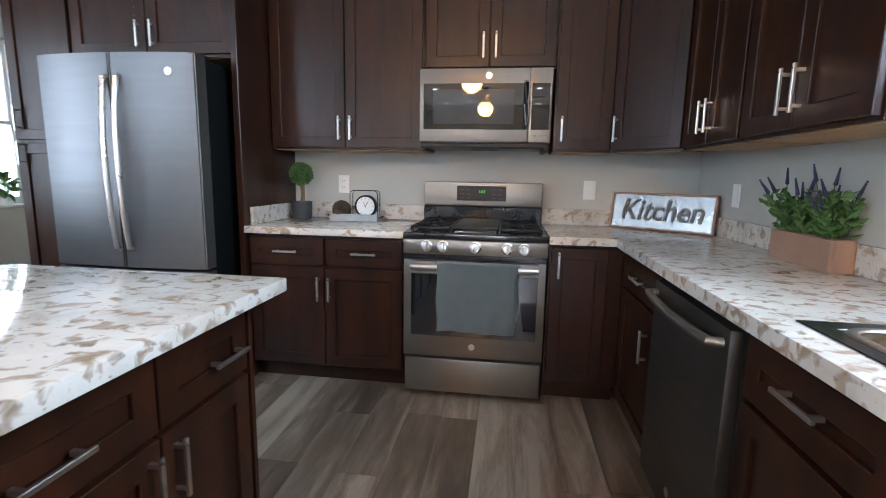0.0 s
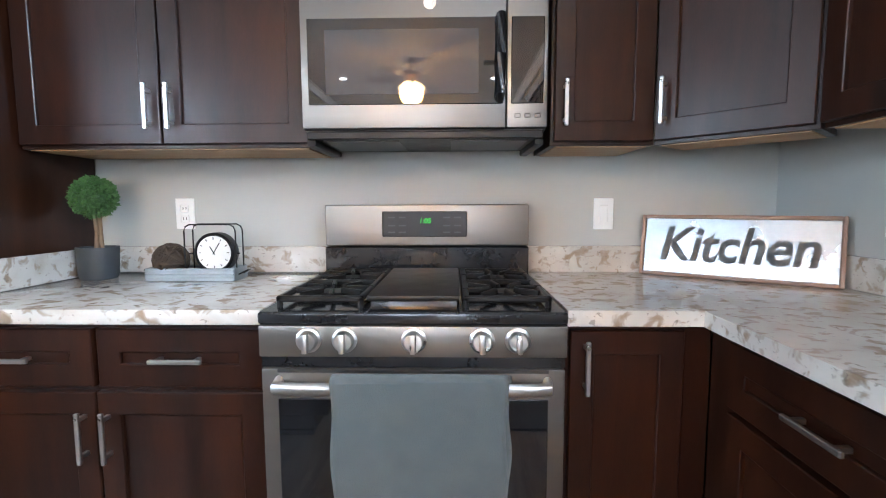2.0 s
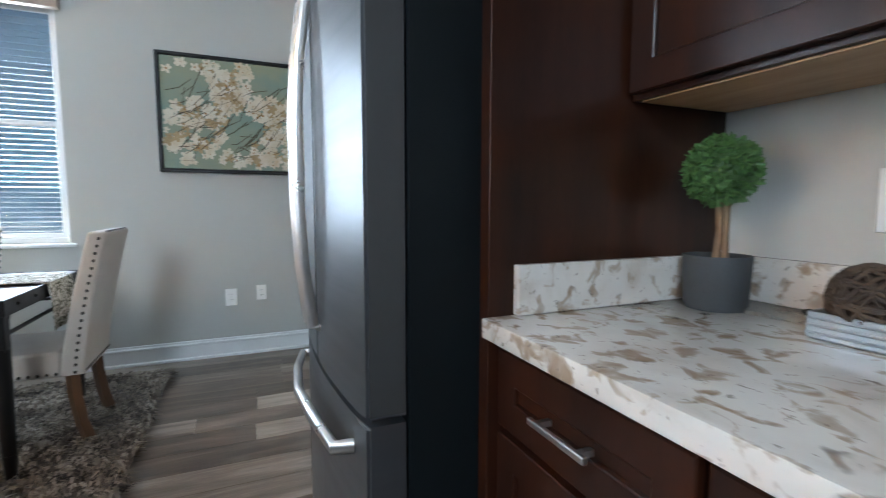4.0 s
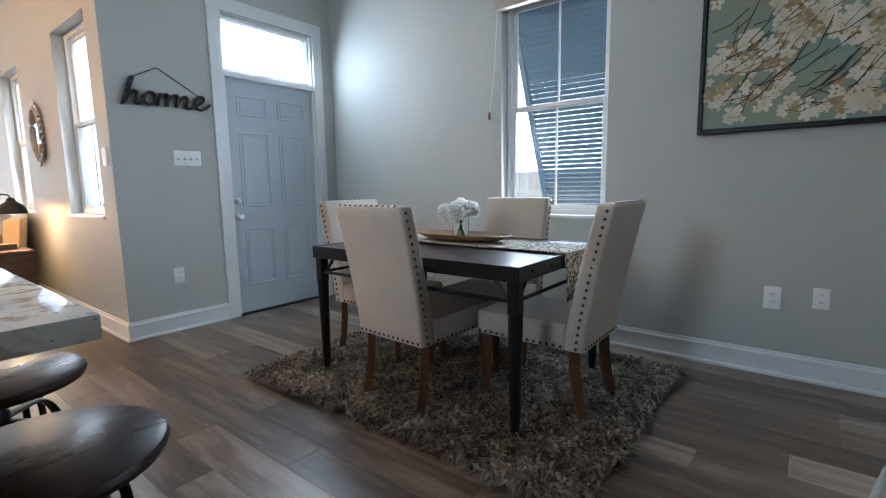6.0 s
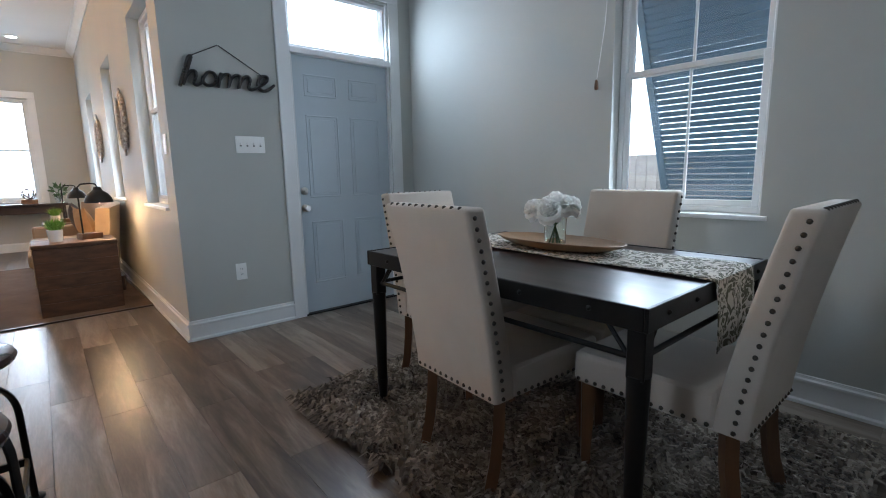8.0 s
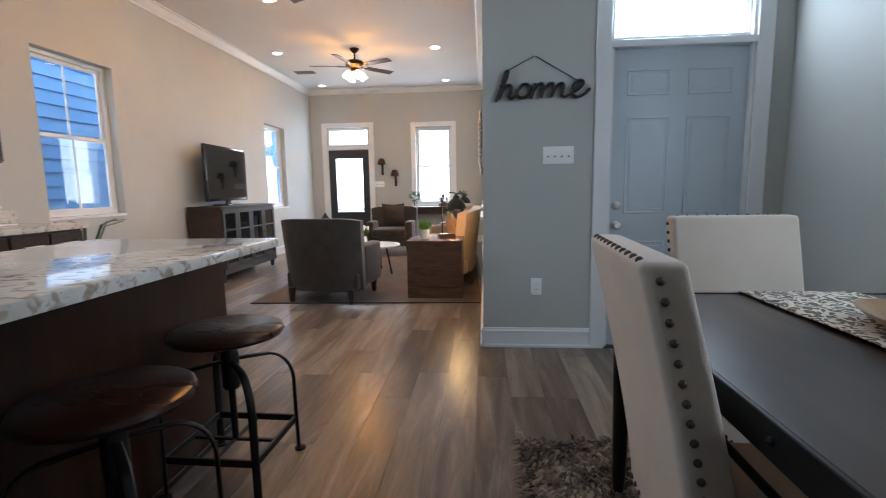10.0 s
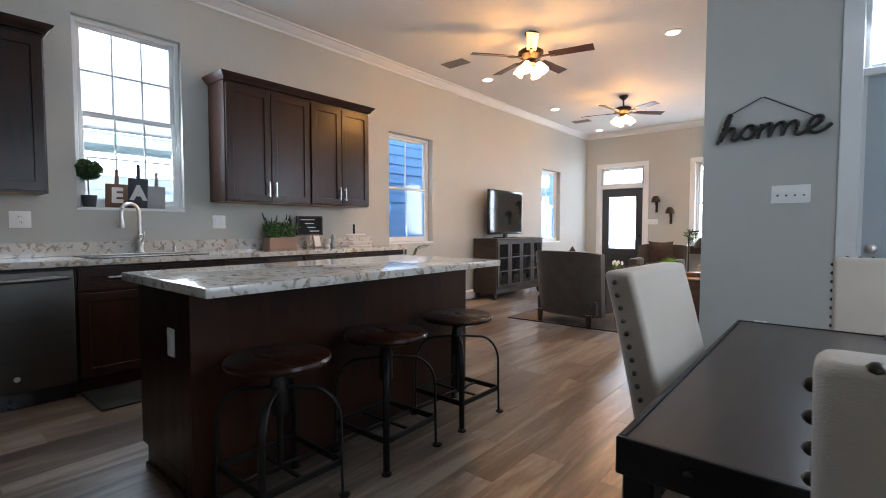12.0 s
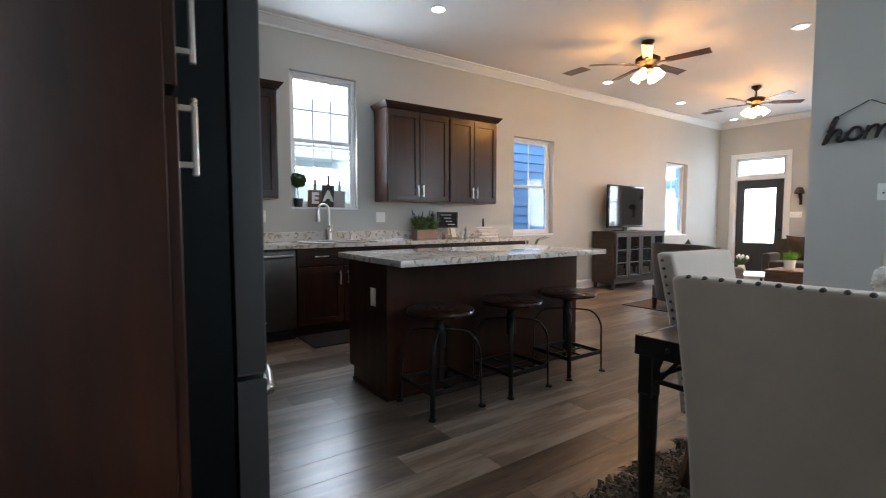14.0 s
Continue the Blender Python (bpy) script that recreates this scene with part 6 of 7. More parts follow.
part("tray", bm_box(-0.17, 0.17, -0.10, 0.10, 0.0005, 0.014, 0.004, 1), WHITE, dr_)
for z, e in ((0.05, 0.155), (0.105, 0.165)):
    part("wire", bm_tube([(-e, -0.09, z), (e, -0.09, z), (e, 0.09, z), (-e, 0.09, z)], 0.003, 6, True), CHROME, dr_)
for k in range(9):
    x = -0.14 + 0.035 * k
    part("wire", bm_tube([(x, -0.09, 0.105), (x, -0.088, 0.02), (x, 0.088, 0.02), (x, 0.09, 0.105)], 0.002, 5), CHROME, dr_)
part("bar", bm_box(-0.15, 0.15, -0.012, 0.012, 0.125, 0.14, 0.003, 1), WHITE, dr_)
kn = thing("knife", pose(1.40, -1.06, CT1 + 0.14), "black-handled knife standing in the dish rack", "knife")
part("handle", bm_box(-0.008, 0.008, -0.011, 0.011, 0.0, 0.11, 0.004, 2), IRON, kn)

# window sill things
def board(y, w, h, color, label, letter=""):
    m_ = mat("board_" + letter.lower() if letter else "board_pale", color, tuple(v * 0.7 for v in color), 0.6, scale=5, stretch=(1, 4, 1))
    root = thing("cutting_board", pose(EAST + 0.035, y, W3[2] + 0.0005, 6, 0, -90), label, "cutting board", "boards on the sill")
    b = bm_box(-w / 2, w / 2, -0.014, 0.0, 0.0, h, 0.006, 2)
    bm_box(-0.014, 0.014, -0.0135, -0.0005, h - 0.002, h + 0.10, 0.005, 2, b)
    bm_ball((0, -0.007, h + 0.10), 0.018, 0.0068, 0.018, 12, b)
    part("board", b, m_, root)
    if letter:
        part("letter", bm_text(letter, 0.16, 0.002, Matrix.Translation((0, -0.017, h * 0.5)) @ pose(0, 0, 0, 90), 0, 0.008), WHITE, root, "white letter")
    return root


board(1.25, 0.155, 0.19, (0.16, 0.09, 0.05), "brown board with a white letter E on the sill", "E")
board(1.10, 0.145, 0.245, (0.035, 0.04, 0.05), "dark slate board with a white letter A on the sill", "A")
board(0.965, 0.14, 0.19, (0.42, 0.42, 0.42), "pale grey cutting board on the window sill")
lt = thing("sill_topiary", pose(EAST + 0.02, 1.43, W3[2]), "small topiary tree in a dark pot", "plant")
part("pot", bm_lathe([(0.0, 0.0005), (0.04, 0.0005), (0.052, 0.09), (0.046, 0.09), (0.04, 0.08), (0, 0.08)], 22), POT, lt)
part("trunk", bm_tube([(0, 0, 0.08), (0.004, 0.003, 0.16), (0, 0, 0.26)], 0.005, 6), BARK, lt)
leaves(lt, leaf_mesh(ball_places((0, 0, 0.29), 0.075, 700, 9, 0.8) + ball_places((0, 0, 0.29), 0.04, 200, 19, 0.8), 0.034, 0.012, 6, 1.6), LEAFD, "dark green leaves")

ap_ = thing("sill_plant", pose(WEST - 0.035, 4.12, W5[2]), "small leafy plant in a white pot on the sill", "plant")
part("pot", bm_lathe([(0.0, 0.0005), (0.034, 0.0005), (0.043, 0.09), (0.038, 0.09), (0.034, 0.08), (0, 0.08)], 20), WHITE, ap_)
leaves(ap_, leaf_mesh(ball_places((0, 0, 0.17), 0.075, 90, 12, 1.2), 0.10, 0.02, 14, 0.9), LEAF, "arching green leaves")
for k in range(5):
    part("stem", bm_tube([(0, 0, 0.08), (0.02 * math.cos(k * 2.4), 0.02 * math.sin(k * 2.4), 0.14), (0.05 * math.cos(k * 2.4), 0.05 * math.sin(k * 2.4), 0.20)], 0.002, 5), STEM, ap_)

# ---- ceiling lights and fans ----
CANGLOW = glow_mat("can_lens", (1.0, 0.93, 0.82), 8.0)
BULB = glow_mat("warm_shade_glass", (1.0, 0.62, 0.28), 7.0)
FANWOOD = mat("fan_blade_wood", (0.045, 0.018, 0.010), (0.028, 0.012, 0.008), 0.35, scale=3, stretch=(8, 1, 1), coat=0.3)
BRONZE = mat("bronze", (0.045, 0.026, 0.016), (0.07, 0.04, 0.022), 0.35, metal=0.8, scale=10)
for x, y in ((-1.51, -3.045), (0.93, -3.1), (-1.46, -5.28), (0.955, -5.24), (-1.44, -7.41), (1.05, -7.5), (0.385, 0.38)):
    cn = thing("recessed_light", pose(x, y, CEIL), "white recessed ceiling downlight, switched on", "ceiling light", "recessed downlights")
    part("trim", bm_lathe([(0.062, -0.001), (0.09, -0.001), (0.088, -0.007), (0.066, -0.012), (0.062, -0.010)], 32), TRIM, cn)
    part("lens", bm_cyl((0, 0, -0.0135), (0, 0, -0.0105), 0.06, seg=28), CANGLOW, cn)
    lp = new("downlight", bpy.data.lights.new("downlight", "SPOT"))
    lp.data.energy, lp.data.color, lp.data.spot_size, lp.data.spot_blend, lp.data.shadow_soft_size = 3, (1.0, 0.90, 0.78), radians(125), 0.8, 0.06
    lp.matrix_world = look((x, y, CEIL - 0.02), (x, y, 0))
for x, y, a0 in ((-0.325, -2.10, -23), (-0.255, -5.2, 9)):
    fan = thing("ceiling_fan", pose(x, y, CEIL), "five-blade dark ceiling fan with lit glass shades", "ceiling fan", "ceiling fans")
    part("canopy", bm_lathe([(0.07, -0.001), (0.068, -0.02), (0.03, -0.06), (0.014, -0.07)], 28), BRONZE, fan)
    part("downrod", bm_cyl((0, 0, -0.06), (0, 0, -0.17), 0.013, seg=14), BRONZE, fan)
    part("motor", bm_lathe([(0.03, -0.16), (0.10, -0.175), (0.135, -0.20), (0.135, -0.245), (0.10, -0.27), (0.06, -0.285), (0.055, -0.33), (0.0, -0.335)], 36), BRONZE, fan)
    for k in range(5):
        a = a0 + 72 * k
        bd = bm_box(0.20, 0.66, -0.062, 0.062, -0.004, 0.004, 0.003, 1)
        for v in bd.verts:
            v.co.y *= 0.82 + 0.35 * (v.co.x - 0.2)
        bd.transform(Matrix.Translation((0, 0, -0.255)) @ Matrix.Rotation(radians(a), 4, "Z") @ Matrix.Rotation(radians(-11), 4, "X"))
        blade = part("blade", bd, FANWOOD, fan)
        ar = bm_box(0.10, 0.26, -0.018, 0.018, -0.006, 0.006, 0.003, 1)
        ar.transform(Matrix.Translation((0, 0, -0.262)) @ Matrix.Rotation(radians(a), 4, "Z"))
        part("blade_arm", ar, BRONZE, fan)
    for k in range(4):
        a = radians(a0 + 30 + 90 * k)
        sh = bm_lathe([(0.022, 0.0), (0.03, -0.01), (0.044, -0.045), (0.048, -0.085), (0.056, -0.118), (0.052, -0.118), (0.0, -0.06)], 24)
        sh.transform(Matrix.Translation((0.085 * math.cos(a), 0.085 * math.sin(a), -0.335)) @ Matrix.Rotation(a, 4, "Z") @ Matrix.Rotation(radians(-36), 4, "Y"))
        part("shade", sh, BULB, fan, "lit amber glass shade")
        part("shade_arm", bm_tube([(0.02 * math.cos(a), 0.02 * math.sin(a), -0.31), (0.07 * math.cos(a), 0.07 * math.sin(a), -0.32), (0.085 * math.cos(a), 0.085 * math.sin(a), -0.34)], 0.007, 8), BRONZE, fan)
    lp = new("fan_lamp", bpy.data.lights.new("fan_lamp", "POINT"))
    lp.data.energy, lp.data.color, lp.data.shadow_soft_size = 37, (1.0, 0.45, 0.10), 0.17
    lp.location = (x, y, CEIL - 0.47)
VENTM = mat("vent_paint", (0.25, 0.245, 0.235), (0.2, 0.195, 0.19), 0.5, scale=6)
for x, y in ((0.87, -2.30), (0.99, -6.45)):
    vt = thing("ceiling_vent", pose(x, y, CEIL), "small louvred metal ceiling vent", "vent")
    b = bmesh.new()
    for q in ((-0.17, 0.17, -0.09, -0.075), (-0.17, 0.17, 0.075, 0.09), (-0.17, -0.155, -0.075, 0.075), (0.155, 0.17, -0.075, 0.075)):
        bm_box(*q, -0.012, -0.001, 0.002, 1, b)
    part("frame", b, VENTM, vt)
    part("backing", bm_box(-0.155, 0.155, -0.075, 0.075, -0.003, -0.001), DARKSLOT, vt)
    for k in range(6):
        s = bm_box(-0.155, 0.155, -0.009, 0.009, -0.001, 0.001)
        s.transform(Matrix.Translation((0, -0.062 + 0.025 * k, -0.008)) @ Matrix.Rotation(radians(35), 4, "X"))
        part("slat", s, VENTM, vt)

# ---- living room ----
TWEED = mat("brown_tweed", (0.044, 0.035, 0.027), (0.028, 0.022, 0.017), 0.95, scale=9, bump=0.5, bscale=360, sheen=0.3)
TAN = mat("tan_upholstery", (0.36, 0.26, 0.17), (0.30, 0.21, 0.135), 0.92, scale=6, bump=0.4, bscale=360, sheen=0.2)
CUSHD = mat("dark_cushion", (0.07, 0.05, 0.04), (0.05, 0.037, 0.03), 0.9, scale=14, bump=0.4, bscale=300)
CUSHT = mat("gold_cushion", (0.40, 0.24, 0.11), (0.33, 0.19, 0.08), 0.9, scale=10, bump=0.4, bscale=300)
DARKLEG = mat("dark_leg_wood", (0.03, 0.016, 0.011), rough=0.4)


def pillow(parent_free, m, w, material, label):
    b = bmesh.new()
    n = 10
    for side in (-1, 1):
        g_ = [[b.verts.new((w / 2 * (2 * i / n - 1) * (1 - 0.10 * math.sin(math.pi * k / n)), side * 0.075 * (math.sin(math.pi * i / n) * math.sin(math.pi * k / n)) ** 0.55, w / 2 * (2 * k / n - 1) * (1 - 0.12 * math.sin(math.pi * i / n)))) for k in range(n + 1)] for i in range(n + 1)]
        for i in range(n):
            for k in range(n):
                b.faces.new((g_[i][k], g_[i + 1][k], g_[i + 1][k + 1], g_[i][k + 1]))
    bmesh.ops.remove_doubles(b, verts=b.verts[:], dist=1e-4)
    return solid("throw_pillow", b, material, label, "pillow", m=m)


def lounge(name, m, w, material, label, category, seats=1, back_h=0.86):
    """An upholstered seat that faces -y: curved back, arms, cushions, short legs."""
    root = thing(name, m, label, category)
    hw_ = w / 2
    b = bmesh.new()
    n, rows = 16, []
    for k in range(7):
        v = k / 6
        z = 0.13 + v * (back_h - 0.13)
        ring = []
        for i in range(n + 1):
            u = 2 * i / n - 1
            ring.append((u * (hw_ - 0.01 + 0.02 * v), 0.33 + 0.08 * v - 0.15 * abs(u) ** 4, z - 0.03 * abs(u) ** 6 * v))
        rows.append(ring)
    th = 0.11
    F = [[b.verts.new(p) for p in r] for r in rows]
    G = [[b.verts.new((p[0] * 0.97, p[1] - th, p[2])) for p in r] for r in rows]
    for A, flip in ((F, 0), (G, 1)):
        for k in range(6):
            for i in range(n):
                b.faces.new((A[k][i], A[k][i + 1], A[k + 1][i + 1], A[k + 1][i]))
    for i in range(n):
        b.faces.new((F[6][i], F[6][i + 1], G[6][i + 1], G[6][i]))
        b.faces.new((F[0][i], F[0][i + 1], G[0][i + 1], G[0][i]))
    for k in range(6):
        for i in (0, n):
            b.faces.new((F[k][i], F[k + 1][i], G[k + 1][i], G[k][i]))
    part("backrest", b, material, root)
    part("seat_base", bm_box(-hw_ + 0.03, hw_ - 0.03, -0.36, 0.27, 0.15, 0.31, 0.02, 2), material, root)
    for k in range(seats):
        x0 = -hw_ + 0.12 + (w - 0.24) * k / seats
        part("seat_cushion", bm_box(x0 + 0.004, x0 + (w - 0.24) / seats - 0.004, -0.39, 0.24, 0.312, 0.45, 0.045, 3), material, root)
    for s in (-1, 1):
        part("armrest", bm_box(s * hw_ - 0.065 - s * 0.078, s * hw_ + 0.065 - s * 0.078, -0.36, 0.10, 0.17, 0.58, 0.045, 3), material, root)
        for yy in (-0.32, 0.30):
            part("leg", bm_cyl((s * (hw_ - 0.1), yy, 0.16), (s * (hw_ - 0.095), yy, 0.013), 0.036, 0.024, 10), DARKLEG, root)
    return root


JUTE = mat("jute_weave", (0.15, 0.10, 0.065), (0.10, 0.066, 0.042), 0.95, scale=5, bump=0.7, bscale=160)
lr = thing("area_rug", pose(-0.93, -4.2, 0, 0, 0, 2), "flat brown woven rug with a dark border", "rug")
part("field", bm_box(-1.16, 1.16, -1.62, 1.62, 0.0005, 0.012, 0.003, 1), JUTE, lr)
b = bmesh.new()
for q in ((-1.19, 1.19, -1.655, -1.6215), (-1.19, 1.19, 1.6215, 1.655), (-1.19, -1.1615, -1.62, 1.62), (1.1615, 1.19, -1.62, 1.62)):
    bm_box(*q, 0.0005, 0.013, 0.003, 1, b)
part("border", b, DARKLEG, lr)
lounge("armchair", pose(-0.58, -2.82, 0, 0, 0, -8), 0.84, TWEED, "brown tweed armchair with a curved back", "armchair")
pillow(None, pose(-0.56, -2.66, 0.66, 12, 45, 4), 0.36, CUSHD, "dark brown throw pillow on the tweed armchair")
lounge("armchair", pose(-0.53, -6.35, 0, 0, 0, 180), 0.84, TWEED, "brown tweed armchair near the front door", "armchair", back_h=0.82)
pillow(None, pose(-0.53, -6.48, 0.68, -14, 0, 0), 0.42, CUSHD, "dark brown throw pillow with pointed corners")
lounge("sofa", pose(-1.72, -4.35, 0, 0, 0, 90), 1.95, TAN, "tan upholstered sofa along the wall", "sofa", 2, 0.88)
pillow(None, pose(-1.80, -3.65, 0.66, 14, 0, 100), 0.42, CUSHT, "golden throw pillow on the tan sofa")
pillow(None, pose(-1.80, -5.05, 0.66, 14, 0, 86), 0.42, CUSHD, "dark throw pillow on the tan sofa")

TRUNKW = mat("rustic_trunk_wood", (0.105, 0.050, 0.024), (0.042, 0.021, 0.011), 0.6, scale=9, stretch=(0.7, 0.7, 3), bump=0.6, bscale=50, jitter=True)


def trunk(m, w, d, h):
    root = thing("wooden_trunk", m, "rustic brown boarded wooden trunk used as side table", "side table")
    b = bmesh.new()
    bm_box(-w / 2 + 0.012, w / 2 - 0.012, -d / 2 + 0.012, d / 2 - 0.012, 0.013, h - 0.03, 0.003, 1, b)
    part("body", b, DARKLEG, root)
    part("lid", bm_box(-w / 2 - 0.006, w / 2 + 0.006, -d / 2 - 0.006, d / 2 + 0.006, h - 0.03, h, 0.006, 2), TRUNKW, root)
    n = 5
    hh = (h - 0.045) / n
    for k in range(n):
        z0 = 0.014 + k * hh
        for sx in (-1, 1):
            ya, yb = sorted((sx * d / 2, sx * (d / 2 - 0.0115)))
            xa, xb = sorted((sx * w / 2, sx * (w / 2 - 0.0115)))
            part("board", bm_box(-w / 2, w / 2, ya, yb, z0 + 0.0008, z0 + hh - 0.0008, 0.002, 1), TRUNKW, root)
            part("board", bm_box(xa, xb, -d / 2 + 0.012, d / 2 - 0.012, z0 + 0.0008, z0 + hh - 0.0008, 0.002, 1), TRUNKW, root)
    return root


trunk(pose(-1.665, -2.95, 0, 0, 0, 0), 0.56, 0.44, 0.61)
trunk(pose(-1.72, -5.72, 0, 0, 0, 0), 0.5, 0.42, 0.58)
GLOWBULB = glow_mat("warm_bulb", (1.0, 0.62, 0.28), 40.0)


def desk_lamp(m, label):
    root = thing("table_lamp", m, label, "lamp", "pair of industrial lamps")
    part("base", bm_box(-0.08, 0.08, -0.055, 0.055, 0.0005, 0.05, 0.006, 2), LEGWOOD, root, "wooden block base")
    part("arm", bm_tube([(0.05, 0, 0.05), (0.05, 0, 0.40), (0.045, 0, 0.45), (0.02, 0, 0.475), (-0.05, 0, 0.48), (-0.09, 0, 0.475), (-0.105, 0, 0.45)], 0.007, 8), IRON, root)
    part("shade", bm_lathe([(0.022, 0.0), (0.03, -0.012), (0.035, -0.03), (0.075, -0.06), (0.10, -0.10), (0.108, -0.14), (0.103, -0.14), (0.095, -0.10), (0.07, -0.064), (0.02, -0.035)], 32, (-0.105, 0, 0.45)), IRON, root, "dark metal dome shade")
    part("bulb", bm_ball((-0.105, 0, 0.335), 0.03, seg=14), GLOWBULB, root, "glowing warm bulb")
    lp_ = new("lamp_bulb_light", bpy.data.lights.new("lamp_bulb_light", "POINT"))
    lp_.data.energy, lp_.data.color, lp_.data.shadow_soft_size = 7, (1.0, 0.58, 0.25), 0.03
    lp_.location = m @ Vector((-0.105, 0, 0.285))
    return root


desk_lamp(pose(-1.78, -2.97, 0.6105, 0, 0, 20), "industrial lamp with dark dome shade on the trunk")
desk_lamp(pose(-1.75, -5.72, 0.5805, 0, 0, 10), "industrial lamp with dark dome shade by the sofa")


def grass_pot(m, r=0.055, h=0.10):
    root = thing("grass_pot", m, "bright green faux grass in a white pot", "plant", "grass pots")
    part("pot", bm_lathe([(0.0, 0.0005), (r * 0.85, 0.0005), (r, h), (r * 0.9, h), (r * 0.85, h - 0.01), (0.0, h - 0.01)], 24), WHITE, root)
    rn_ = random.Random(1)
    pl = [((rn_.gauss(0, r * 0.35), rn_.gauss(0, r * 0.35), h - 0.01), (rn_.gauss(0, 0.35), rn_.gauss(0, 0.35), 1)) for _ in range(260)]
    leaves(root, leaf_mesh(pl, 0.10, 0.003, 2, 0.12), GRASSG, "bright grass blades")
    return root


GRASSG = mat("bright_grass", (0.16, 0.34, 0.03), (0.10, 0.24, 0.02), 0.5, scale=20)
grass_pot(pose(-1.545, -2.93, 0.6105))
grass_pot(pose(-1.60, -5.65, 0.5805))

ct = thing("coffee_table", pose(-0.70, -4.25, 0.012), "round pale-topped coffee table on dark legs", "coffee table")
part("tabletop", bm_lathe([(0.0, 0.36), (0.32, 0.36), (0.335, 0.367), (0.335, 0.38), (0.325, 0.387), (0, 0.387)], 40), WHITE, ct)
for k in range(3):
    a = 2 * math.pi * k / 3 + 0.5
    part("leg", bm_tube([(0.2 * math.cos(a), 0.2 * math.sin(a), 0.36), (0.29 * math.cos(a), 0.29 * math.sin(a), 0.001)], 0.013, 10), IRON, ct)
tv = thing("tulip_vase", pose(-0.55, -4.2, 0.3995), "white tulips in a small pale vase", "vase")
part("vase", bm_lathe([(0, 0.0005), (0.04, 0.0005), (0.055, 0.04), (0.045, 0.09), (0.04, 0.11), (0.034, 0.11), (0, 0.05)], 24), WHITE, tv)
rnd = random.Random(6)
pl = [((0, 0, 0.10), (rnd.gauss(0, 0.5), rnd.gauss(0, 0.5), 1)) for _ in range(60)]
leaves(tv, leaf_mesh(pl, 0.14, 0.009, 2, 0.15), LEAF, "green tulip leaves")
for k in range(8):
    a, r = k * 2.4, 0.03 + 0.07 * (k / 8)
    tip = Vector((r * math.cos(a), r * math.sin(a), 0.25 - r * 0.4))
    part("stem", bm_tube([(0, 0, 0.10), tip * 0.7 + Vector((0, 0, 0.05)), tip], 0.0025, 5), STEM, tv)
    part("tulip", bm_ball(tip, 0.018, 0.018, 0.028, 10), PETAL, tv, "white tulip head")

# media console and television
MEDIA = mat("distressed_grey_wood", (0.028, 0.032, 0.034), (0.045, 0.040, 0.035), 0.5, scale=5, stretch=(1, 1, 4), bump=0.2)
MEDIASIDE = mat("brown_console_wood", (0.050, 0.029, 0.019), (0.030, 0.018, 0.012), 0.5, scale=4, stretch=(1, 1, 5), bump=0.1)
mc = thing("media_console", pose(1.05, -3.52, 0, 0, 0, -90), "brown and grey media console with glazed doors", "cabinet")
MW, MD, MH = 1.46, 0.42, 0.955
part("body", bm_box(0, MW, 0.0, MD, 0.10, MH - 0.025, 0.004, 1), MEDIASIDE, mc)
part("top", bm_box(-0.015, MW + 0.015, -0.03, MD, MH - 0.025, MH, 0.005, 2), MEDIASIDE, mc)
part("base_rail", bm_box(0.0, MW, -0.012, 0.0, 0.10, 0.17, 0.003, 1), MEDIA, mc)
for k in range(4):
    x0, x1 = 0.02 + k * (MW - 0.04) / 4 + 0.004, 0.02 + (k + 1) * (MW - 0.04) / 4 - 0.004
    b = bmesh.new()
    z0, z1, r_ = 0.18, MH - 0.04, 0.05
    for q in ((x0, x0 + r_, z0, z1), (x1 - r_, x1, z0, z1), (x0 + r_, x1 - r_, z0, z0 + r_), (x0 + r_, x1 - r_, z1 - r_, z1)):
        bm_box(q[0], q[1], -0.022, -0.002, q[2], q[3], 0.003, 1, b)
    dd_ = part("cabinet_door", b, MEDIA, mc)
    part("pane", bm_box(x0 + r_, x1 - r_, -0.010, -0.004, z0 + r_, z1 - r_), BLACKGLASS, dd_, "dark glass")
    for j in (1, 2):
        z = z0 + r_ + (z1 - z0 - 2 * r_) * j / 3
        part("muntin", bm_box(x0 + r_, x1 - r_, -0.02, -0.0105, z - 0.009, z + 0.009), MEDIA, dd_)
    part("knob", bm_ball((x1 - 0.02 if k % 2 == 0 else x0 + 0.02, -0.03, 0.55), 0.011, seg=10), IRON, dd_)
for x in (0.05, MW - 0.05):
    for y in (0.04, MD - 0.04):
        part("foot", bm_lathe([(0.02, 0.001), (0.028, 0.04), (0.034, 0.08), (0.03, 0.1), (0, 0.1)], 14, (x, y, 0)), MEDIA, mc)
SCREEN = mat("tv_screen", (0.006, 0.007, 0.008), (0.007, 0.008, 0.009), 0.05, scale=3, rvar=0.02, spec=0.4)
tvs = thing("television", pose(1.26, -3.70, MH + 0.0005, 0, 0, -86), "black flat-screen television, switched off, on the console", "television")
part("housing", bm_box(-0.06, 1.08, 0.0, 0.045, 0.06, 0.78, 0.012, 2), BLACK, tvs)
part("screen", bm_box(-0.035, 1.055, -0.003, 0.001, 0.095, 0.755, 0.001, 1), SCREEN, tvs, "dark glossy screen")
part("neck", bm_box(0.46, 0.56, 0.01, 0.04, 0.015, 0.062), BLACK, tvs)
part("stand", bm_box(0.28, 0.74, -0.09, 0.13, 0.0, 0.016, 0.006, 2), BLACK, tvs)

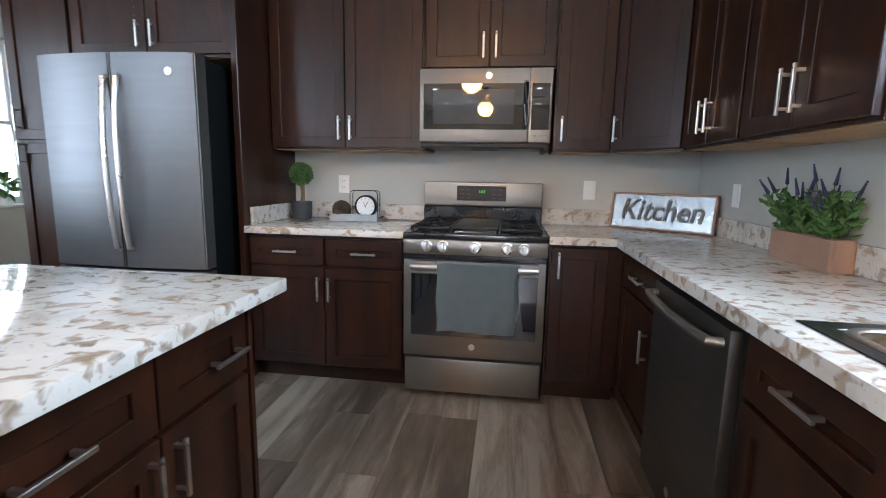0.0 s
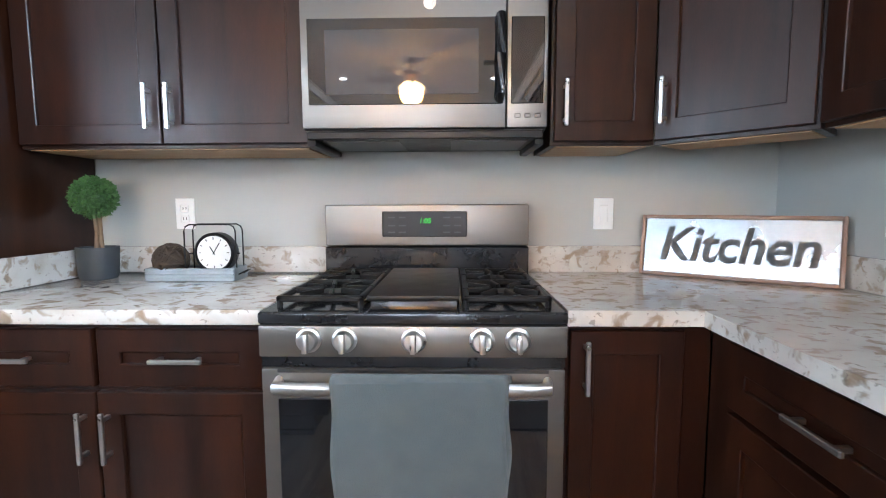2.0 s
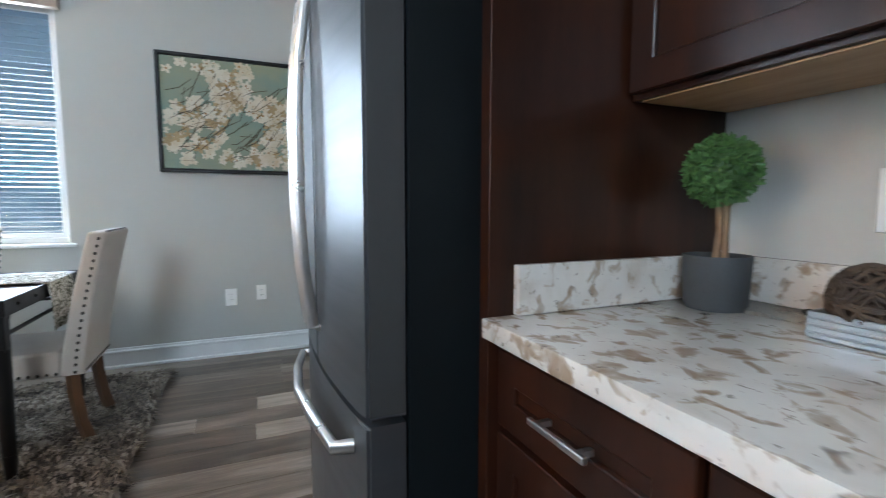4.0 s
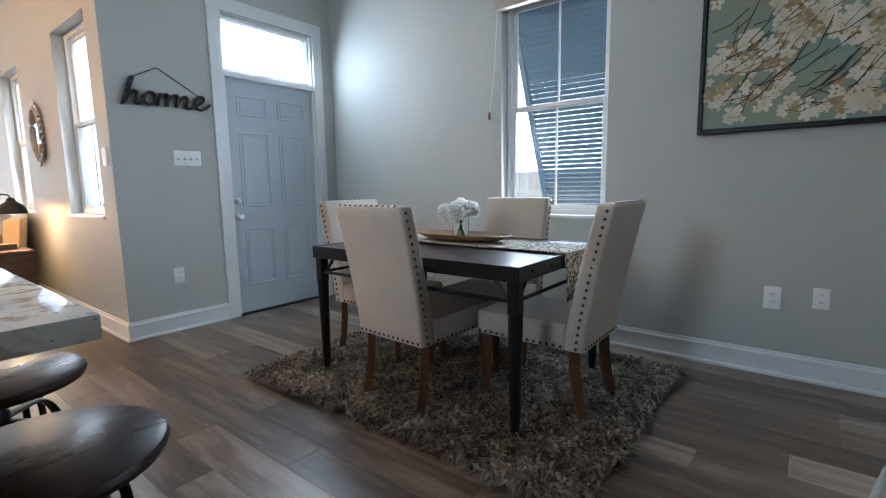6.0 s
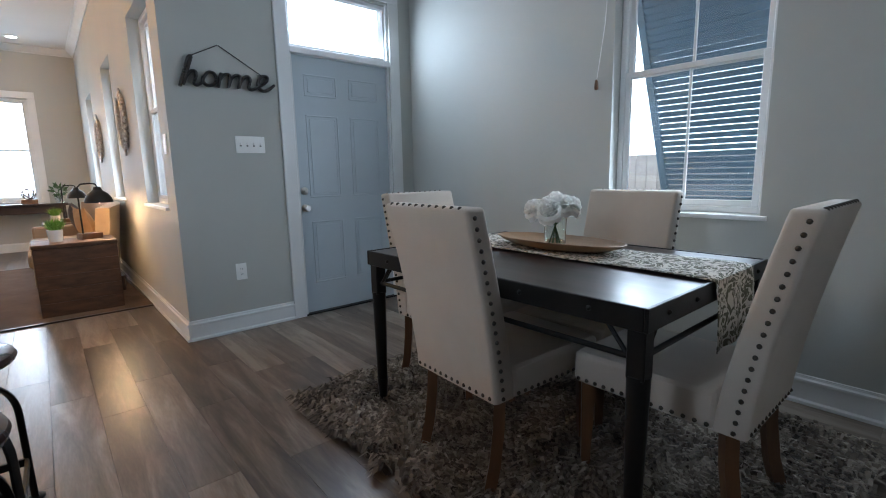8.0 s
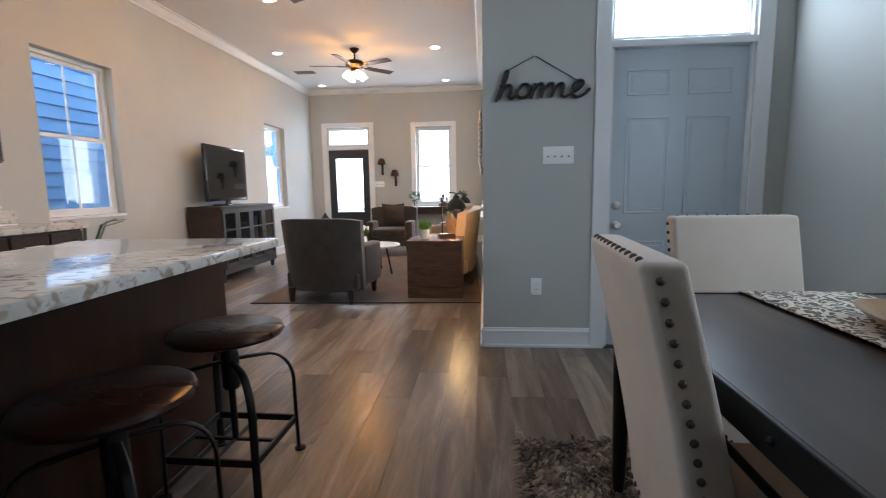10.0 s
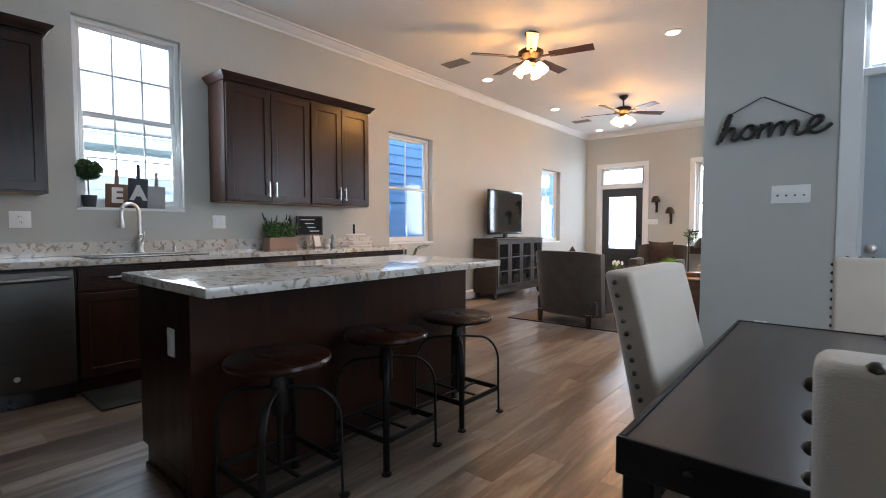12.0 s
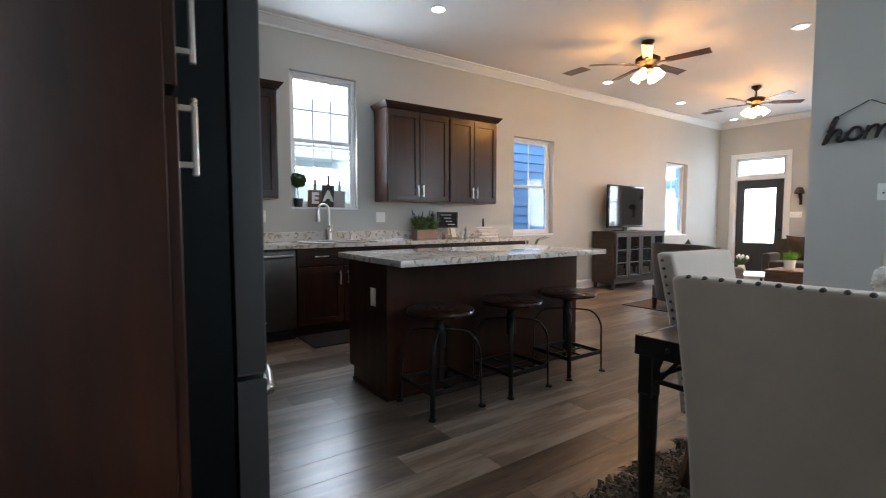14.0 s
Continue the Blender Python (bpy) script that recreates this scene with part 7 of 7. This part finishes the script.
# console table before the front window
cst = thing("console_table", pose(-1.2, -7.70, 0), "dark wooden console table below the front window", "table")
part("tabletop", bm_box(-0.62, 0.62, -0.18, 0.18, 0.735, 0.77, 0.005, 1), DARKLEG, cst)
part("apron", bm_box(-0.58, 0.58, -0.15, 0.15, 0.62, 0.735, 0.003, 1), DARKLEG, cst)
for x in (-0.56, 0.56):
    for y in (-0.13, 0.13):
        part("leg", bm_cyl((x, y, 0.62), (x, y, 0.001), 0.026, 0.018, 8), DARKLEG, cst)
orn = thing("ring_sculpture", pose(-1.35, -7.66, 0.7705), "ball of metal rings on a wooden block", "ornament")
part("block", bm_box(-0.10, 0.10, -0.05, 0.05, 0, 0.07, 0.005, 1), LEGWOOD, orn)
b = bmesh.new()
for ax in ((1, 0, 0), (0, 1, 0), (0.7, 0.7, 0.3), (-0.6, 0.5, 0.6)):
    ax = Vector(ax).normalized()
    s = ax.orthogonal().normalized()
    u = ax.cross(s)
    bm_tube([Vector((0, 0, 0.155)) + (s * math.cos(t) + u * math.sin(t)) * 0.085 for t in [2 * math.pi * i / 24 for i in range(24)]], 0.008, 6, closed=True, bm=b)
part("rings", b, BRONZE, orn)
for xx in (-0.75, -1.72):
    wv_ = thing("glass_vase", pose(xx, -7.66, 0.7705), "dark leafy stems in a glass vase", "vase")
    part("vase", bm_lathe([(0, 0.0), (0.05, 0.0), (0.06, 0.06), (0.045, 0.13), (0.05, 0.16), (0.045, 0.16), (0.04, 0.13), (0, 0.01)], 20), CLEAR, wv_)
    pl = ball_places((0, 0, 0.20), 0.08, 70, 3, 0.7)
    leaves(wv_, leaf_mesh(pl, 0.09, 0.014, 4, 0.6), LEAFD, "dark leaves")
    part("stem", bm_tube([(0, 0, 0.02), (0.01, 0, 0.12), (0, 0, 0.22)], 0.004, 6), STEM, wv_)

# sconces and mirrors
for x, z in ((-0.03, 1.66), (-0.31, 1.42)):
    sc = thing("wall_sconce", pose(x, SOUTH, z, 0, 0, 180), "small dark metal candle sconce on the wall", "sconce")
    part("bracket", bm_tube([(0, -0.004, -0.20), (0, -0.02, -0.10), (0, -0.09, -0.06), (0, -0.09, 0.0)], 0.01, 8), BRONZE, sc)
    part("back_plate", bm_box(-0.025, 0.025, -0.012, -0.001, -0.22, 0.0, 0.005, 2), BRONZE, sc)
    part("shade", bm_lathe([(0.045, 0.12), (0.075, 0.07), (0.09, 0.0), (0.082, -0.005), (0.06, 0.06), (0.03, 0.11)], 24, (0, -0.095, 0)), BRONZE, sc)
    part("candle", bm_cyl((0, -0.09, 0.0), (0, -0.09, 0.07), 0.02, seg=12), WHITE, sc)
MIRROR = mat("mirror_silver", (0.85, 0.86, 0.86), (0.83, 0.84, 0.84), 0.03, metal=1.0, scale=3, rvar=0.02)
SILVERLEAF = mat("aged_silver", (0.66, 0.63, 0.58), (0.30, 0.27, 0.24), 0.32, metal=0.7, scale=24, bump=0.4)
for y in (-3.12, -5.33):
    mi = thing("oval_mirror", pose(LIV, y, 1.64, 0, 0, 90), "oval mirror in an ornate aged silver frame", "mirror", "pair of mirrors")
    b = bm_cyl((0, -0.02, 0), (0, -0.008, 0), 1.0, seg=40)
    b.transform(Matrix.Diagonal((0.125, 1, 0.19, 1)))
    part("glass", b, MIRROR, mi)
    b = bm_tube([(0.155 * math.cos(t), -0.02, 0.225 * math.sin(t)) for t in [2 * math.pi * k / 40 for k in range(40)]], 0.018, 8, closed=True, flat=0.03)
    for k in range(28):
        t = 2 * math.pi * k / 28
        bm_ball((0.178 * math.cos(t), -0.026, 0.25 * math.sin(t)), 0.02, 0.014, 0.02, 8, b)
    for s in (-1, 1):
        bm_ball((0, -0.026, s * 0.275), 0.045, 0.016, 0.03, 10, b)
    part("frame", b, SILVERLEAF, mi)

# plant beyond the counter's end
pw_ = thing("floor_plant", pose(1.22, -1.72, 0), "dark green strap-leaved plant in a slate pot", "plant")
part("pot", bm_lathe([(0.0, 0.001), (0.11, 0.001), (0.15, 0.30), (0.138, 0.30), (0.13, 0.27), (0, 0.27)], 24), POT, pw_)
for k in range(9):
    a = k * 2.4
    L = 0.22 + 0.08 * (k % 3)
    pts = [(0.02 * math.cos(a), 0.02 * math.sin(a), 0.27), (0.06 * math.cos(a), 0.06 * math.sin(a), 0.60), (0.6 * L * math.cos(a), 0.6 * L * math.sin(a), 0.86 + 0.03 * (k % 2)), (L * 1.1 * math.cos(a), L * 1.1 * math.sin(a), 0.90)]
    part("leaf", bm_tube(pts, 0.003, 6, flat=0.014), LEAFD, pw_)

# ---- outside ----
ASPH = mat("outside_ground", (0.16, 0.16, 0.15), (0.11, 0.12, 0.10), 0.95, scale=0.6, bump=0.3, bscale=20)
solid("ground", bm_box(-400, 400, -400, 400, -0.6, -0.45), ASPH, kind="structure")
HAZE = glow_mat("bright_overcast", (0.93, 0.97, 1.0), 3.0)
b = bmesh.new()
ring = [[b.verts.new((r * math.cos(2 * math.pi * k / 48), r * math.sin(2 * math.pi * k / 48), z)) for k in range(48)] for r, z in ((80, -0.4), (80, 58))]
for lo, hi in zip(ring, ring[1:]):
    for k in range(48):
        b.faces.new((lo[k], lo[(k + 1) % 48], hi[(k + 1) % 48], hi[k]))
solid("backdrop", b, HAZE, kind="structure")
BLUESIDE = mat("blue_siding_paint", (0.035, 0.16, 0.36), (0.03, 0.14, 0.32), 0.6, scale=2, jitter=True)
PALESIDE = mat("pale_siding_paint", (0.74, 0.85, 0.87), (0.70, 0.81, 0.84), 0.6, scale=2, jitter=True)
SHINGLE = mat("grey_shingles", (0.62, 0.63, 0.64), (0.5, 0.51, 0.52), 0.9, scale=8, bump=0.5, bscale=40, jitter=True)


def lap_house(name, x, y0, y1, eave, material, label, roof=True):
    """A neighbouring house whose lapped wall faces -x."""
    root = thing(name, pose(x, 0, 0), label, "house")
    wl_ = part("house_wall", bm_box(0.03, 4.0, y0, y1, -0.45, eave), material, root)
    n = int((eave + 0.45) / 0.19)
    vs_ = bmesh.new()
    for v in ((0.0, y0, 0), (0.0, y1, 0), (0.026, y1, 0.2), (0.026, y0, 0.2), (0.028, y0, 0), (0.028, y1, 0)):
        vs_.verts.new(v)
    vs_.verts.ensure_lookup_table()
    q = vs_.verts
    for f in ((0, 1, 2, 3), (0, 4, 5, 1), (3, 2, 5, 4), (0, 3, 4), (1, 5, 2)):
        vs_.faces.new([q[i] for i in f])
    me_ = mesh_of("siding_board", vs_, material, False)
    for k in range(n):
        ob = new("siding_board", me_)
        ob.location, ob.parent = (-0.002, 0, -0.45 + 0.19 * k), wl_
    if roof:
        part("eave", bm_box(-0.35, 0.06, y0 - 0.2, y1 + 0.2, eave, eave + 0.16, 0.01, 1), PALESIDE, root)
        rf = bmesh.new()
        a_, c_ = (-0.4, eave + 0.17), (4.5, eave + 2.2)
        for p in ((a_[0], y0 - 0.25, a_[1]), (a_[0], y1 + 0.25, a_[1]), (c_[0], y1 + 0.25, c_[1]), (c_[0], y0 - 0.25, c_[1])):
            rf.verts.new(p)
        rf.faces.new(rf.verts[:])
        ro = part("roof", rf, SHINGLE, root)
        so_ = ro.modifiers.new("thickness", "SOLIDIFY")
        so_.thickness = 0.06
        for k in range(22):
            t = k / 22
            cx, cz = a_[0] + (c_[0] - a_[0]) * t, a_[1] + (c_[1] - a_[1]) * t
            part("shingle_course", bm_box(cx - 0.01, cx + 0.24, y0 - 0.25, y1 + 0.25, cz + 0.035, cz + 0.055), SHINGLE, ro)
    return root


lap_house("neighbour_house", 3.9, -12.0, -2.7, 4.4, BLUESIDE, "bright blue lap-sided house beyond the side windows")
lap_house("neighbour_house", 4.7, -2.4, 9.0, 2.2, PALESIDE, "pale lap-sided house with a grey shingle roof")

SHUT = mat("blue_grey_shutter", (0.12, 0.175, 0.225), (0.10, 0.15, 0.195), 0.5, scale=4)
sh_w, sh_h = 0.98, 1.86
sh = thing("bahama_shutter", pose(WEST - T - 0.03, W1[0] - 0.07, 2.52, 0, 0, 90), "blue-grey louvred storm shutter propped open outside", "shutter")
tilt = Matrix.Rotation(radians(23), 4, "X")
b = bmesh.new()
for q in ((0, 0.05, -sh_h, 0), (sh_w - 0.05, sh_w, -sh_h, 0), (0.05, sh_w - 0.05, -0.07, 0), (0.05, sh_w - 0.05, -sh_h, -sh_h + 0.07)):
    bm_box(q[0], q[1], 0, 0.03, q[2], q[3], 0.003, 1, b)
b.transform(tilt)
part("shutter_frame", b, SHUT, sh)
for k in range(41):
    z = -0.10 - k * (sh_h - 0.2) / 40
    s = bm_box(0.05, sh_w - 0.05, -0.024, 0.024, -0.003, 0.003)
    s.transform(tilt @ Matrix.Translation((0, 0.015, z)) @ Matrix.Rotation(radians(-60), 4, "X"))
    part("louvre", s, SHUT, sh)
FENCEW = mat("weathered_fence", (0.42, 0.37, 0.32), (0.33, 0.29, 0.25), 0.85, scale=3, stretch=(1, 1, 4), bump=0.2, jitter=True)
fn = thing("garden_fence", pose(-7.4, 0, -0.45), "weathered wooden board fence outside the dining window", "fence")
PICK = mesh_of("fence_board", bm_box(-0.012, 0.012, -0.068, 0.068, 0, 1.75, 0.003, 1), FENCEW)
for k in range(60):
    ob = new("fence_board", PICK)
    ob.location, ob.parent = (0, -3.2 + 0.142 * k, 0.001 * (k % 3)), fn
part("fence_rail", bm_box(-0.05, -0.013, -3.3, 5.4, 1.3, 1.39), FENCEW, fn)

# ---- floor planks ----
PW, PL, GAP = 0.182, 1.22, 0.0007


def plank_mesh(w, h):
    b = bmesh.new()
    c = 0.0007
    lo = [b.verts.new(v) for v in ((0, 0, -0.0055), (w, 0, -0.0055), (w, h, -0.0055), (0, h, -0.0055))]
    mid = [b.verts.new(v) for v in ((0, 0, -c), (w, 0, -c), (w, h, -c), (0, h, -c))]
    up = [b.verts.new(v) for v in ((c, c, 0), (w - c, c, 0), (w - c, h - c, 0), (c, h - c, 0))]
    for p, q in ((lo, mid), (mid, up)):
        for k in range(4):
            b.faces.new((p[k], p[(k + 1) % 4], q[(k + 1) % 4], q[k]))
    b.faces.new(up)
    return mesh_of("plank", b, PLANK, False)


FULL = plank_mesh(PW - GAP, PL - GAP)
floor = thing("floor", pose(0, 0, 0), "grey-brown wood-look vinyl plank floor", "floor", kind="structure")
rnd = random.Random(21)
row, x = 0, WEST
while x < EAST - 0.005:
    w = min(PW, EAST - x)
    south = SOUTH if x + w > LIV + 0.01 else HOME
    north = ALC_N if x < ALC_X else NORTH
    y = south - rnd.choice((0.1, 0.32, 0.55, 0.78, 1.0)) - rnd.uniform(0, 0.08)
    while y < north:
        a, c = max(y, south), min(y + PL, north)
        if c - a > 0.03:
            full_ = w > PW - 1e-4 and c - a > PL - 1e-4
            ob = new("plank", FULL if full_ else plank_mesh(w - GAP, c - a - GAP))
            ob.location, ob.parent = (x, a, 0), floor
        y += PL
    x += PW
    row += 1
